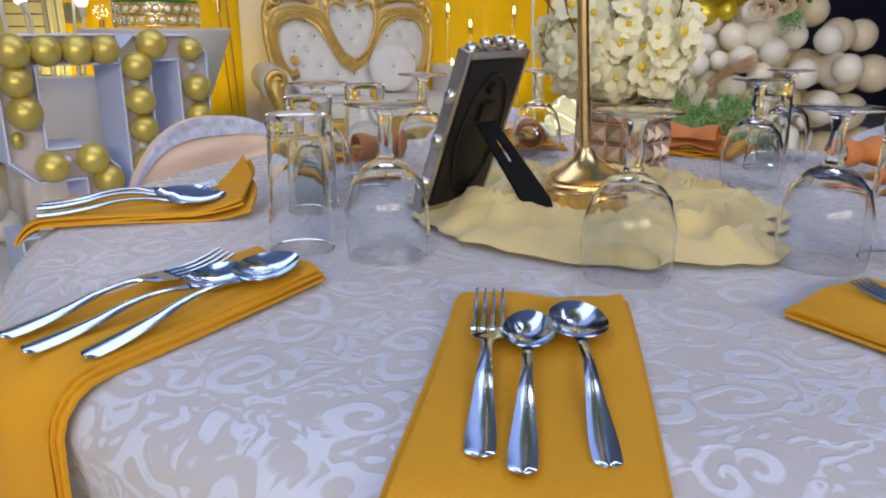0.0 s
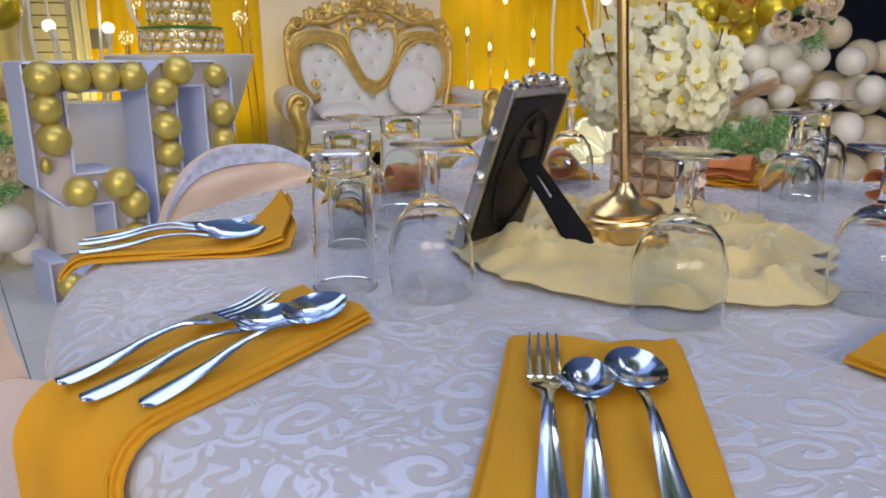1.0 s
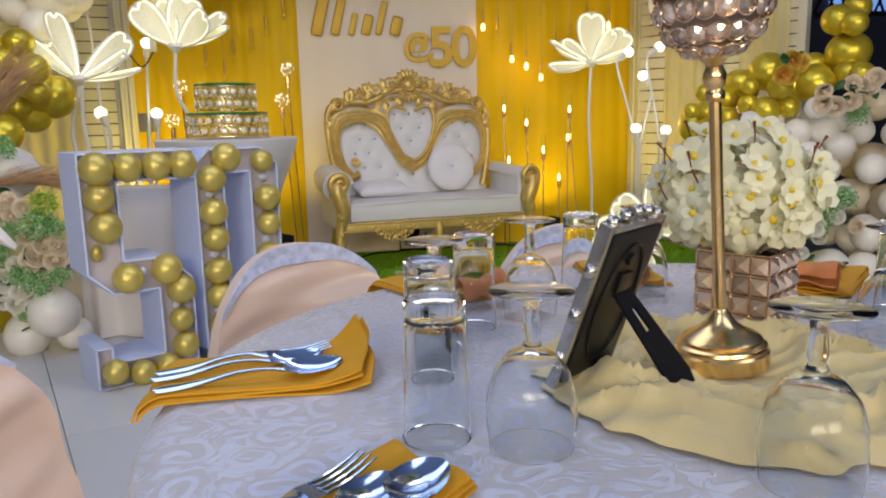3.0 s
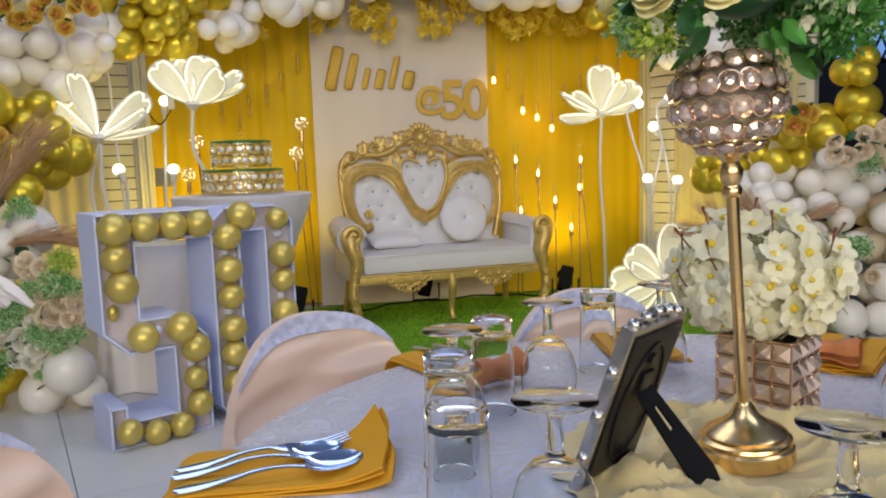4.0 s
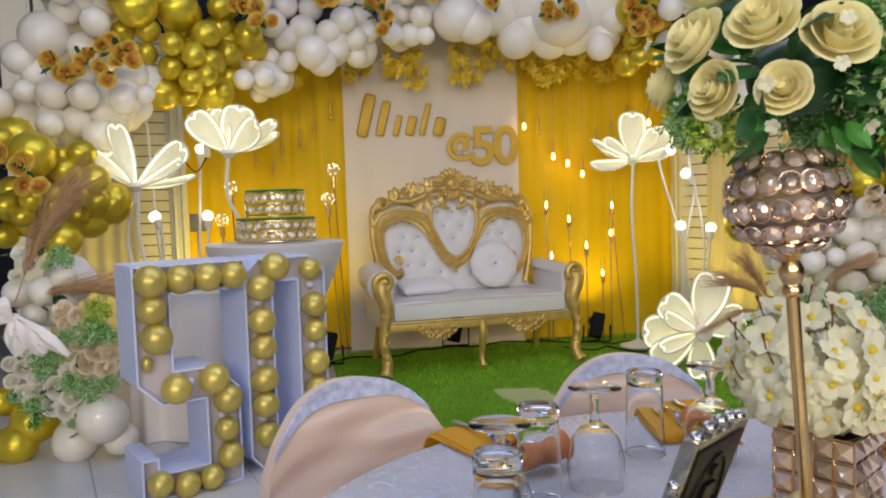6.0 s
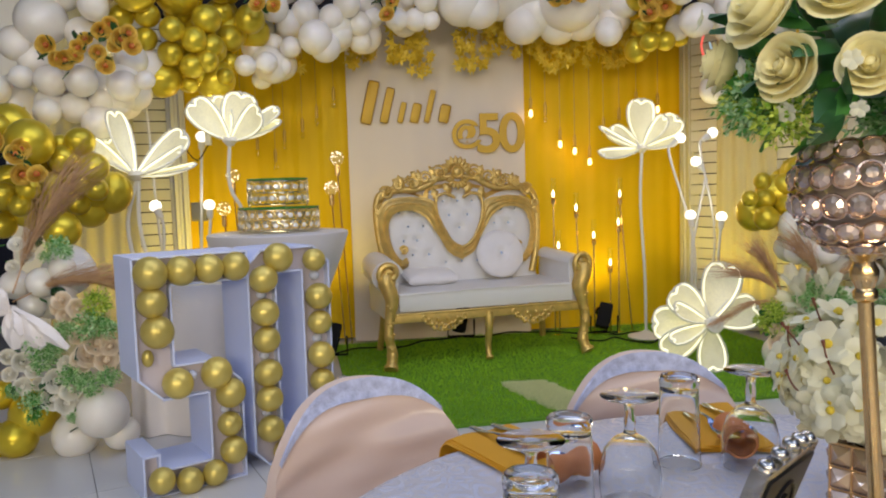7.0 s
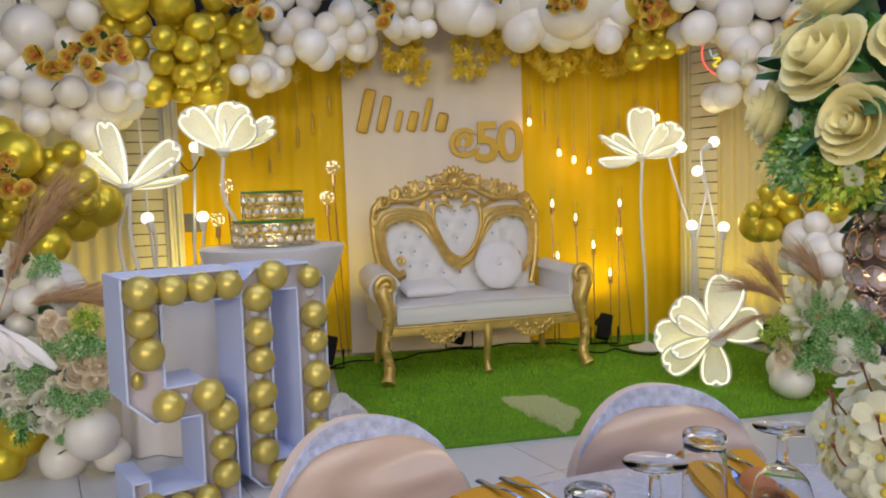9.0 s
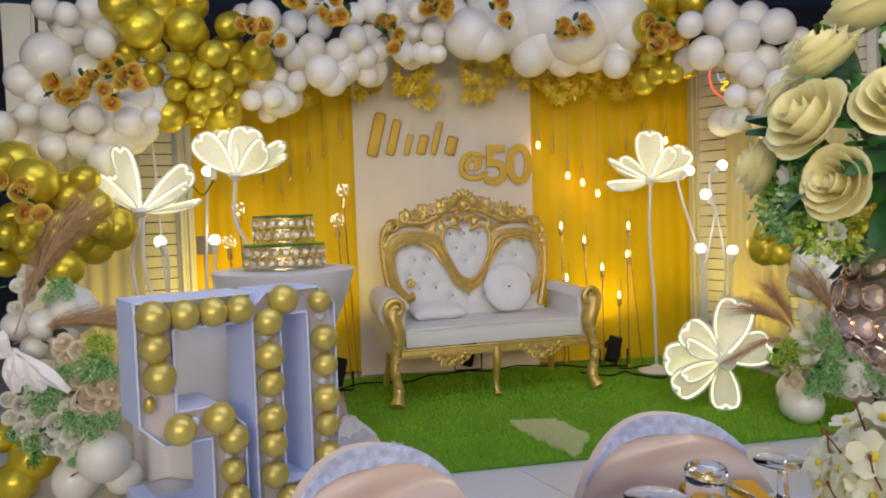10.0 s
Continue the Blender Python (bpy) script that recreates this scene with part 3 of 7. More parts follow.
def cloth_point(u, v):
    a = 2 * math.pi * u
    r = v * 1.25
    flat, bend = TR - 0.035, 0.035
    if r < flat:
        z = TZ + 0.0012 * math.sin(5 * a + 9 * r) * r
        return (r * math.cos(a), r * math.sin(a), z)
    t = (r - flat) / bend
    if t < math.pi / 2:
        rr_, z = flat + bend * math.sin(t), TZ - bend * (1 - math.cos(t))
    else:
        rr_, z = TR, TZ - bend - (r - flat - bend * math.pi / 2)
    drop = TZ - z
    rr_ += (0.075 * math.sin(9 * a + 1) + 0.04 * math.sin(17 * a + 2.2)) * min(1, drop / 0.5) * (drop > 0.03) * max(0, drop - 0.03) / max(drop, 1e-4) + 0.05 * min(1, drop / 0.6) * (drop / 0.7)
    return (rr_ * math.cos(a), rr_ * math.sin(a), max(z, 0.01))


own = bmesh.new()
NA = 160
vals = [0.0001 + 0.06 * i for i in range(9)] + [0.50 + 0.006 * i for i in range(9)] + [0.56 + 0.045 * i for i in range(1, 14)]
vals = [v for v in vals if v < 1.06]
rings = [[own.verts.new(cloth_point(k / NA, v)) for k in range(NA)] for v in vals]
for a, b in zip(rings, rings[1:]):
    for k in range(NA):
        own.faces.new((a[k], a[(k + 1) % NA], b[(k + 1) % NA], b[k]))
own.faces.new(rings[0])
bmesh.ops.recalc_face_normals(own, faces=own.faces)
bmesh.ops.remove_doubles(own, verts=own.verts, dist=1e-5)
solid("tablecloth", own, "cloth", "white damask tablecloth with glossy scroll pattern on the round table", "tablecloth", pose(CX, CY, 0))


def napkin(inner, out, width, length, label, seed, curl=0.0, thick=0.003, skew=0.0, lift=0.0):
    """A folded napkin of three layers that runs from its inner edge outward over the table's rim."""
    ix, iy = inner
    d = Vector((out[0], out[1])).normalized()
    side = Vector((-d.y, d.x))
    rr = random.Random(seed)
    nap = thing("napkin", label, "napkin", group="napkins on the table")
    # distance to the rim along the way out
    q = Vector((ix - CX, iy - CY))
    bq = q.dot(d)
    rim = -bq + math.sqrt(max(0, bq * bq - q.dot(q) + (TR - 0.02) ** 2))
    for layer in range(3):
        ins = 0.0025 * layer
        ph = rr.uniform(0, 6)

        def place(u, v, layer=layer, ins=ins, ph=ph):
            w = (v - 0.5) * (width - 2 * ins) + 0.002 * math.sin(7 * u + ph + layer)
            s = ins + u * length + skew * (v - 0.5) * (1 - u) + 0.006 * math.sin(v * 5 + ph) * (1 - u)
            bend = 0.03
            over = s - rim
            zc = TZ + 0.003 + thick * (layer + 0.5) + 0.0016 * math.sin(9 * v + 5 * u + ph) + lift * max(0, 0.25 - u) * layer * (0.4 + v)
            zc += curl * max(0, 1 - u * 4) ** 2 * (1.3 - v)
            x = s
            if over > 0:
                t = min(over / bend, math.pi / 2)
                x = rim + (bend + zc - TZ) * math.sin(t)
                zc = zc - (bend + zc - TZ) * (1 - math.cos(t)) - max(0, over - bend * math.pi / 2)
                x += 0.004 + 0.05 * max(0, over - 0.05) * 0.3
            p = Vector((ix, iy)) + d * x + side * w
            return (p.x, p.y, zc)
        part("fold", grid(44, 12, place, thick=thick * 0.8), "napkin", nap)
    return nap


napkin((0.213, 0.735), (-0.26, -0.966), 0.130, 0.52, "mustard napkin under a fork and two spoons, hanging over the rim", 1, skew=-0.01)
napkin((0.016, 0.846), (-0.63, -0.777), 0.106, 0.50, "mustard cotton napkin folded long, draped over the table rim", 2, lift=0.006, skew=0.034)
napkin((-0.045, 1.094), (-1.0, -0.10), 0.13, 0.235, "mustard cotton napkin with one corner turned up", 3, curl=0.030, lift=0.008)
napkin((0.435, 0.715), (0.43, -0.90), 0.130, 0.40, "mustard cotton napkin laid towards the table rim", 4)
napkin((0.10, 1.40), (-0.50, 0.86), 0.125, 0.30, "mustard cotton napkin at a far place of the table", 5)
napkin((0.38, 1.46), (0.05, 1.0), 0.125, 0.26, "mustard cotton napkin at a far place of the table", 6)
napkin((0.62, 1.36), (0.62, 0.78), 0.125, 0.30, "mustard cotton napkin under cutlery at a far place", 7)
napkin((0.80, 1.10), (0.98, 0.16), 0.125, 0.28, "mustard cotton napkin at a side place of the table", 8)


def cutlery_sheet(widths, heights, length, thick=0.0022):
    """Blade-like steel piece along x: half width and height at even steps."""
    n = len(widths)

    def bend(vals, u):
        f = u * (n - 1)
        i = min(int(f), n - 2)
        t = f - i
        a, b, c, d = vals[max(i - 1, 0)], vals[i], vals[i + 1], vals[min(i + 2, n - 1)]
        return 0.5 * (2 * b + (c - a) * t + (2 * a - 5 * b + 4 * c - d) * t * t + (3 * b - a - 3 * c + d) * t ** 3)

    def place(u, v):
        w, h = bend(widths, u), bend(heights, u)
        if u < 0.04:
            w *= math.sqrt(max(0.05, 1 - (1 - u / 0.04) ** 2))
        return (u * length, (v - 0.5) * 2 * w, h + 0.0012 * (1 - (2 * v - 1) ** 2))
    return place


def spoon(length, bowl_w):
    own = bmesh.new()
    W_ = [0.0072, 0.0076, 0.0066, 0.0052, 0.0040, 0.0033, 0.0034, 0.0045]
    H_ = [0.003, 0.0035, 0.005, 0.0075, 0.011, 0.012, 0.0105, 0.007]
    hl = length * 0.70
    own = grid(64, 6, cutlery_sheet(W_, H_, hl), thick=0.002)
    bl = length - hl + 0.006

    n = 8
    outer = [(k / n, 0.0095 * (k / n) ** 2.2) for k in range(n + 1)]
    inner = [(0.985 * k / n, 0.0012 + 0.0088 * (k / n) ** 2.2) for k in range(n, -1, -1)]
    dish = lathe(outer + inner, 36)
    for v in dish.verts:
        v.co.y *= bowl_w / 2 * (1 - 0.15 * v.co.x)
        v.co.x = hl - 0.004 + bl / 2 + v.co.x * bl / 2
    bmesh.ops.recalc_face_normals(dish, faces=dish.faces)
    return join(own, dish)


def fork(length):
    hl = length * 0.62
    W_ = [0.0072, 0.0074, 0.0064, 0.0052, 0.0042, 0.0036, 0.0042, 0.0095]
    H_ = [0.003, 0.0035, 0.005, 0.0075, 0.011, 0.0125, 0.012, 0.0085]
    own = grid(64, 6, cutlery_sheet(W_, H_, hl), thick=0.002)
    join(own, grid(8, 6, lambda u, v: (hl - 0.001 + u * 0.022, (v - 0.5) * 2 * (0.0095 + 0.002 * math.sin(u * 1.57)), 0.0085 - 0.004 * u), thick=0.0018))
    return own


def tine(length):
    """One prong; the four of a fork share it."""
    root = length * 0.62 + 0.018
    return tube([(root + (length - root) * t, 0, 0.0045 - 0.002 * math.sin(t * 3.1) + 0.006 * t * t) for t in (0, 0.25, 0.5, 0.75, 1)], [0.0021, 0.0020, 0.0019, 0.0016, 0.0009], 8)


FORK = mesh_of("fork", fork(0.205), "steel")
TINE = mesh_of("tine", tine(0.205), "steel")
SPOON = mesh_of("spoon", spoon(0.195, 0.036), "steel")
BIG = mesh_of("big_spoon", spoon(0.208, 0.043), "steel")


REACH = {FORK.name: 0.205, SPOON.name: 0.203, BIG.name: 0.216}


def lay(mesh, tail, tip, label, z=TZ + 0.0105, roll=0, size=0.945, dip=0):
    a = math.degrees(math.atan2(tip[1] - tail[1], tip[0] - tail[0]))
    ob = solid("fork" if mesh is FORK else "spoon", mesh, None, label, "fork" if mesh is FORK else "spoon", pose(tip[0], tip[1], z, 0, 0, a) @ pose(0, 0, 0, roll, dip) @ Matrix.Scale(size, 4) @ pose(-REACH[mesh.name], 0, 0), group="cutlery on the napkins")
    for k in range(4 if mesh is FORK else 0):
        part("tine", TINE, None, ob, m=pose(0, (k - 1.5) * 0.0061, 0))
    return ob


FL, SL = "polished steel dinner fork lying on a mustard napkin", "polished steel spoon lying on a mustard napkin"
lay(FORK, (0.127, 0.508), (0.171, 0.718), FL, size=1.03)
lay(SPOON, (0.144, 0.494), (0.192, 0.682), SL)
lay(BIG, (0.185, 0.496), (0.226, 0.696), SL)
lay(FORK, (-0.155, 0.684), (-0.036, 0.838), FL, TZ + 0.012, 9)
lay(SPOON, (-0.119, 0.673), (-0.010, 0.808), SL, TZ + 0.012, 9)
lay(BIG, (-0.088, 0.660), (0.026, 0.818), SL, TZ + 0.017, 9, dip=-2.2)
lay(FORK, (-0.253, 1.080), (-0.092, 1.138), FL, TZ + 0.012, 9)
lay(SPOON, (-0.250, 1.062), (-0.090, 1.110), SL, TZ + 0.012, 9)
lay(BIG, (-0.223, 1.031), (-0.066, 1.080), SL, TZ + 0.012, 9)
lay(FORK, (0.52, 0.520), (0.452, 0.705), FL)
lay(SPOON, (0.555, 0.525), (0.478, 0.695), SL)
for base, tip in (((-0.02, 1.60), (0.09, 1.42)), ((0.37, 1.65), (0.38, 1.47)), ((0.74, 1.51), (0.63, 1.38))):
    lay(FORK, base, tip, FL)
    lay(SPOON, (base[0] + 0.035, base[1] + 0.01), (tip[0] + 0.035, tip[1] + 0.01), SL)

# glasses, all upside down
HB = mesh_of("tumbler", lathe([(0.0, 0.128), (0.028, 0.128), (0.0305, 0.1255), (0.0308, 0.12), (0.0295, 0.112), (0.0300, 0.108), (0.0335, 0.0), (0.0345, 0.0), (0.0348, 0.001), (0.0318, 0.0),
                               (0.0318, 0.0), (0.0285, 0.100), (0.026, 0.107), (0.0, 0.109)], 40, m=Matrix.Diagonal((0.9, 0.9, 1, 1))), "glass")
GOB_BOWL = mesh_of("bowl", lathe([(0, 0.0905), (0.009, 0.089), (0.020, 0.083), (0.032, 0.069), (0.0388, 0.045), (0.0395, 0.025), (0.0365, 0.0), (0.0355, 0.0), (0.038, 0.025), (0.0373, 0.045),
                                   (0.0305, 0.068), (0.019, 0.0805), (0, 0.083)], 48), "glass")
GOB_STEM = mesh_of("stem", lathe([(0, 0.1325), (0.011, 0.1325), (0.0075, 0.129), (0.006, 0.118), (0.0075, 0.105), (0.0065, 0.096), (0.0085, 0.0905), (0, 0.0908)], 32), "glass")
GOB_FOOT = mesh_of("foot", lathe([(0, 0.139), (0.034, 0.1385), (0.0365, 0.1375), (0.034, 0.1365), (0.012, 0.1335), (0, 0.1328)], 48), "glass")
for (x, y) in ((0.024, 0.905), (0.026, 1.083), (0.094, 1.255), (0.281, 1.425), (0.69, 1.255), (0.560, 0.80)):
    solid("tumbler", HB, None, "clear glass tumbler standing upside down on the tablecloth", "glass", pose(x, y, TZ + 0.002, 0, 0, rnd.uniform(0, 90)), group="glasses on the table")
for (x, y) in ((0.104, 0.878), (0.302, 0.790), (0.035, 1.150), (0.178, 1.300), (0.375, 1.405), (0.485, 0.800), (0.60, 1.135), (0.76, 1.33)):
    gob = thing("goblet", "clear glass goblet standing upside down on the tablecloth", "glass", pose(x, y, TZ + 0.002, 0, 0, rnd.uniform(0, 90)), group="glasses on the table")
    part("bowl", GOB_BOWL, None, gob)
    part("stem", GOB_STEM, None, gob)
    part("foot", GOB_FOOT, None, gob)

# gathered cream runner under the centrepiece
RX, RY = 0.345, 1.02


def runner_point(u, v):
    a = 2 * math.pi * u
    q = Vector((math.cos(a), math.sin(a), 0))
    edge = 0.205 + 0.035 * noise.noise(q * 1.4 + Vector((3, 1, 0))) + 0.026 * noise.noise(q * 5 + Vector((0, 5, 2)))
    r = edge * v
    x, y = r * math.cos(a), r * math.sin(a)
    # creases that run round the middle and cross one another
    w1 = noise.noise(Vector((x * 9, y * 9, 0.3)))
    s1 = 1 - abs(noise.noise(Vector((r * 22 + 1.5 * w1, a * 1.5 + w1, 1.7))) * 2.0)
    s2 = 1 - abs(noise.noise(Vector((x * 13 + 9 + 0.5 * w1, y * 13, 4.1))) * 2.2)
    # long folds of the twisted cloth, one behind the other
    s3 = (0.5 + 0.5 * math.sin(118 * r + 5.0 * w1 + 2.2 * math.sin(3 * a + 1) + 1.2 * math.sin(7 * a))) ** 1.6
    grow = min(1, max(0, v - 0.10) * 2.2) * (1 - 0.85 * max(0, v - 0.75) / 0.25)
    z = TZ + 0.0025 + (0.016 * max(0, s1) ** 1.5 + 0.006 * max(0, s2) ** 1.5 + 0.013 * s3 + 0.003 * w1 + 0.004) * grow
    return (RX + x * 1.06, RY + y, z)


own = bmesh.new()
rings = [[own.verts.new(runner_point(k / 360, 0.02 + 0.98 * j / 30)) for k in range(360)] for j in range(31)]
for a, b in zip(rings, rings[1:]):
    for k in range(360):
        own.faces.new((a[k], a[(k + 1) % 360], b[(k + 1) % 360], b[k]))
own.faces.new(rings[0])
bmesh.ops.recalc_face_normals(own, faces=own.faces)
bmesh.ops.solidify(own, geom=own.faces[:], thickness=-0.0012)
solid("cloth_runner", own, "runner", "cream satin cloth gathered in folds round the centrepiece", "cloth")

# photo frame from behind
pf = thing("photo_frame", "small silver photo frame with black back, standing on its strut", "photo frame", pose(0.184, 1.012, TZ + 0.016, 0, 0, 44.5) @ Matrix.Scale(1.07, 4))
lean = Matrix.Rotation(radians(20), 4, "X")
part("back_board", box(0.088, 0.005, 0.150, (0, 0, 0.082), 0.0015), "black_card", pf, "glossy black card back", lean)
oval = [(0.033 * math.cos(t), -0.003, 0.082 + 0.062 * math.sin(t)) for t in np.linspace(0, 6.283, 40)[:-1]]
part("oval_ridge", tube(oval, 0.0016, 6, closed=True), "black_card", pf, m=lean)
own = bmesh.new()
for x, z, sx, sz in ((0, 0.004, 0.1, 0.010), (0, 0.160, 0.1, 0.010), (-0.047, 0.082, 0.009, 0.165), (0.047, 0.082, 0.009, 0.165)):
    box(sx, 0.013, sz, (x, 0.006, z), 0.002, own)
for k in range(5):
    ball(0.0068, 10, 8, 0.8, own, ((k - 2) * 0.020, 0.006, 0.1665 + 0.006 * math.cos((k - 2) * 0.8)))
for z in (0.03, 0.075, 0.12):
    for sx in (-1, 1):
        ball(0.0065, 8, 6, 1.2, own, (sx * 0.051, 0.006, z))
part("rim", own, "silver", pf, "ornate worn silver rim", lean)
part("picture_glass", box(0.082, 0.002, 0.142, (0, 0.012, 0.082)), "steel", pf, "blank glossy picture side", lean)
foot = (0.042, -0.088, -0.012)
own = bmesh.new()
rim_e = []
for loop in ([(-0.010, 0.0), (0.010, 0.0), (0.015, 0.02), (0.023, 0.118), (0.018, 0.13), (-0.018, 0.13), (-0.023, 0.118), (-0.015, 0.02)], [(-0.0035, 0.035), (0.0035, 0.035), (0.0045, 0.062), (-0.0045, 0.062)]):
    vs = [own.verts.new((x, 0, z)) for x, z in loop]
    rim_e += [own.edges.new((vs[i], vs[(i + 1) % len(vs)])) for i in range(len(vs))]
bmesh.ops.triangle_fill(own, edges=rim_e, use_beauty=True)
bmesh.ops.solidify(own, geom=own.faces[:], thickness=0.003)
top = Vector((0.004, -0.024, 0.098))
vec = (Vector(foot) - top)
zz = vec.normalized()
xx = (Vector((1, 0, 0)) - zz * zz.x).normalized()
yy = zz.cross(xx)
rot = Matrix((xx, yy, zz)).transposed().to_4x4()
part("strut", own, "black", pf, "black velour strut", Matrix.Translation(top) @ rot)
part("hinge", box(0.02, 0.004, 0.02, (0, -0.004, 0.105), 0.001), "black_card", pf, m=lean)
part("knob", lathe([(0, 0.003), (0.006, 0.003), (0.006, 0), (0, 0)], 16), "black_card", pf, m=lean @ pose(0.0, -0.003, 0.128, 90))

# tall gold stand with crystal globe
st = thing("candle_stand", "tall gold candle stand with a cut crystal globe", "candle stand", pose(0.348, 1.05, TZ + 0.008, 0, -4.0, 0))
part("base", lathe([(0, 0), (0.049, 0), (0.050, 0.003), (0.050, 0.016), (0.0475, 0.0185), (0.0485, 0.021), (0.0475, 0.024), (0.042, 0.027), (0.043, 0.030), (0.040, 0.033), (0.026, 0.040), (0.015, 0.049), (0.0095, 0.060), (0, 0.060)], 48), "gold_metal", st)
own = lathe([(0, 0.055), (0.0085, 0.055), (0.0098, 0.058), (0.0085, 0.061), (0.0066, 0.063), (0.0066, 0.285), (0.010, 0.288), (0.0105, 0.294), (0.008, 0.298), (0.0115, 0.306), (0.0125, 0.313), (0.0085, 0.322), (0.0125, 0.328), (0.02, 0.333), (0, 0.334)], 24)
part("stem", own, "gold_metal", st)
GZ, GRAD = 0.386, 0.057
RINGM = mesh_of("wire_ring", tube([(0.0108 * math.cos(t), 0.0108 * math.sin(t), 0) for t in np.linspace(0, 6.283, 15)[:-1]], 0.0013, 5, closed=True), "copper")
GEM = mesh_of("crystal", lathe([(0, 0.005), (0.005, 0.004), (0.0095, 0.0), (0.005, -0.004), (0, -0.005)], 8), "rose_bead", smooth=False)
part("globe_core", ball(0.046, 20, 12, 1.0, centre=(0, 0, GZ)), see_through("pale_liner", (0.50, 0.42, 0.38), 0.55, 0.3), st, "pale clouded inner liner")
for j, (lat, cnt) in enumerate(((-62, 9), (-36, 15), (-10, 18), (16, 18), (42, 14))):
    for k in range(cnt):
        la, lo = radians(lat), 2 * math.pi * (k + 0.5 * (j % 2)) / cnt
        nrm = Vector((math.cos(la) * math.cos(lo), math.cos(la) * math.sin(lo), math.sin(la)))
        q = nrm.to_track_quat("Z", "Y").to_matrix().to_4x4()
        m4 = Matrix.Translation(Vector((0, 0, GZ)) + nrm * GRAD) @ q
        part("wire_ring", RINGM, None, st, m=m4)
        part("crystal", GEM, None, st, m=m4)


# ---- flowers ----
def petal_patch(w, h, cup, curl, bm, m, n=4):
    def place(u, v):
        x = (v - 0.5) * w * math.sin(math.pi * min(0.97, 0.18 + 0.72 * u)) ** 0.6
        z = h * u
        y = cup * (4 * (v - 0.5) ** 2) - cup * math.sin(u * 2.6) * 0.6 + curl * max(0, u - 0.6) ** 2
        return m @ Vector((x, y, z))
    grid(n, n, place, bm)


# petals in a ring, rim radius, rim height and spread in degrees, from the heart outward
LAYERS = ((3, 0.17, 0.62, 190), (3, 0.32, 0.60, 150), (4, 0.54, 0.50, 128), (5, 0.76, 0.32, 110), (5, 0.95, 0.06, 100))


def rose_petals(skip=()):
    """Each petal's layer and its turn about the rose."""
    for layer, (cnt, rim, top, spread) in enumerate(LAYERS):
        for k in range(cnt if layer not in skip else 0):
            yield layer, Matrix.Rotation(2 * math.pi * k / cnt + layer * 0.7, 4, "Z") @ Matrix.Rotation(0.06 * math.sin(k * 2.4 + layer), 4, "X")


def layer_petal(layer, r, bm):
    """A cupped petal: part of a bowl whose rim rolls outward."""
    cnt, rim, top, spread = LAYERS[layer]

    def place(u, v):
        e = u * (1 - 0.22 * abs(2 * v - 1) ** 2.5)
        a = radians(spread) * (v - 0.5) * (0.55 + 0.45 * math.sin(min(1, u * 1.4) * 1.57))
        q = r * (0.12 + (rim - 0.12) * math.sin(e * 1.57) ** 0.75 + 0.10 * max(0, e - 0.78) / 0.22 * (0.5 + rim))
        z = r * (-0.52 + (top + 0.52) * e ** 1.25 - 0.10 * max(0, e - 0.86) / 0.14 * rim)
        return Vector((q * math.sin(a), q * math.cos(a), z))
    grid(7, 8, place, bm)


def rose_heart(r, bm=None):
    return ball(0.30 * r, 12, 8, 1.6, bm, (0, 0, -0.08 * r))


HEART, PETALS = {}, {}
for kind in ("cream_rose", "orange_rose", "blush_rose", "white_rose"):
    HEART[kind] = mesh_of("rose", rose_heart(0.035), "rose_heart" if kind == "orange_rose" else kind)
    PETALS[kind] = []
    for layer in range(5):
        own = bmesh.new()
        layer_petal(layer, 0.035, own)
        PETALS[kind].append(mesh_of("petal", own, kind))


def rose(kind, parent, m, label="", skip=(1,)):
    """A rose head with its petals, under a bunch."""
    head = part("rose", HEART[kind], None, parent, label, m)
    for layer, turn in rose_petals(skip):
        part("petal", PETALS[kind][layer], None, head, m=turn)


def blossom_mesh(r=0.028):
    own = bmesh.new()
    for k in range(5):
        m4 = Matrix.Rotation(2 * math.pi * k / 5, 4, "Z") @ Matrix.Rotation(radians(-70), 4, "X")
        petal_patch(1.02 * r, 1.1 * r, 0.08 * r, 0.3 * r, own, m4, 6)
    return mesh_of("blossom", own, "blossom")


def leaf_mesh(name, material, w=0.035, l=0.07):
    own = bmesh.new()
    grid(6, 4, lambda u, v: ((v - 0.5) * w * math.sin(math.pi * min(1, 0.08 + 0.92 * u)) ** 0.8, 0.25 * l * u * u + 0.3 * abs(v - 0.5) * w, l * u), own)
    return mesh_of(name, own, material)


BLOSSOM = blossom_mesh()
CORE = mesh_of("stamen", ball(0.0065, 8, 6), "stamen")
LEAF = leaf_mesh("leaf", "leaf")
DARK = leaf_mesh("leaf", "dark_leaf", 0.06, 0.10)


def aim(p, direction, roll=0.0, size=1.0):
    q = Vector(direction).normalized().to_track_quat("Z", "Y").to_matrix().to_4x4()
    return Matrix.Translation(p) @ q @ Matrix.Rotation(roll, 4, "Z") @ Matrix.Scale(size, 4)


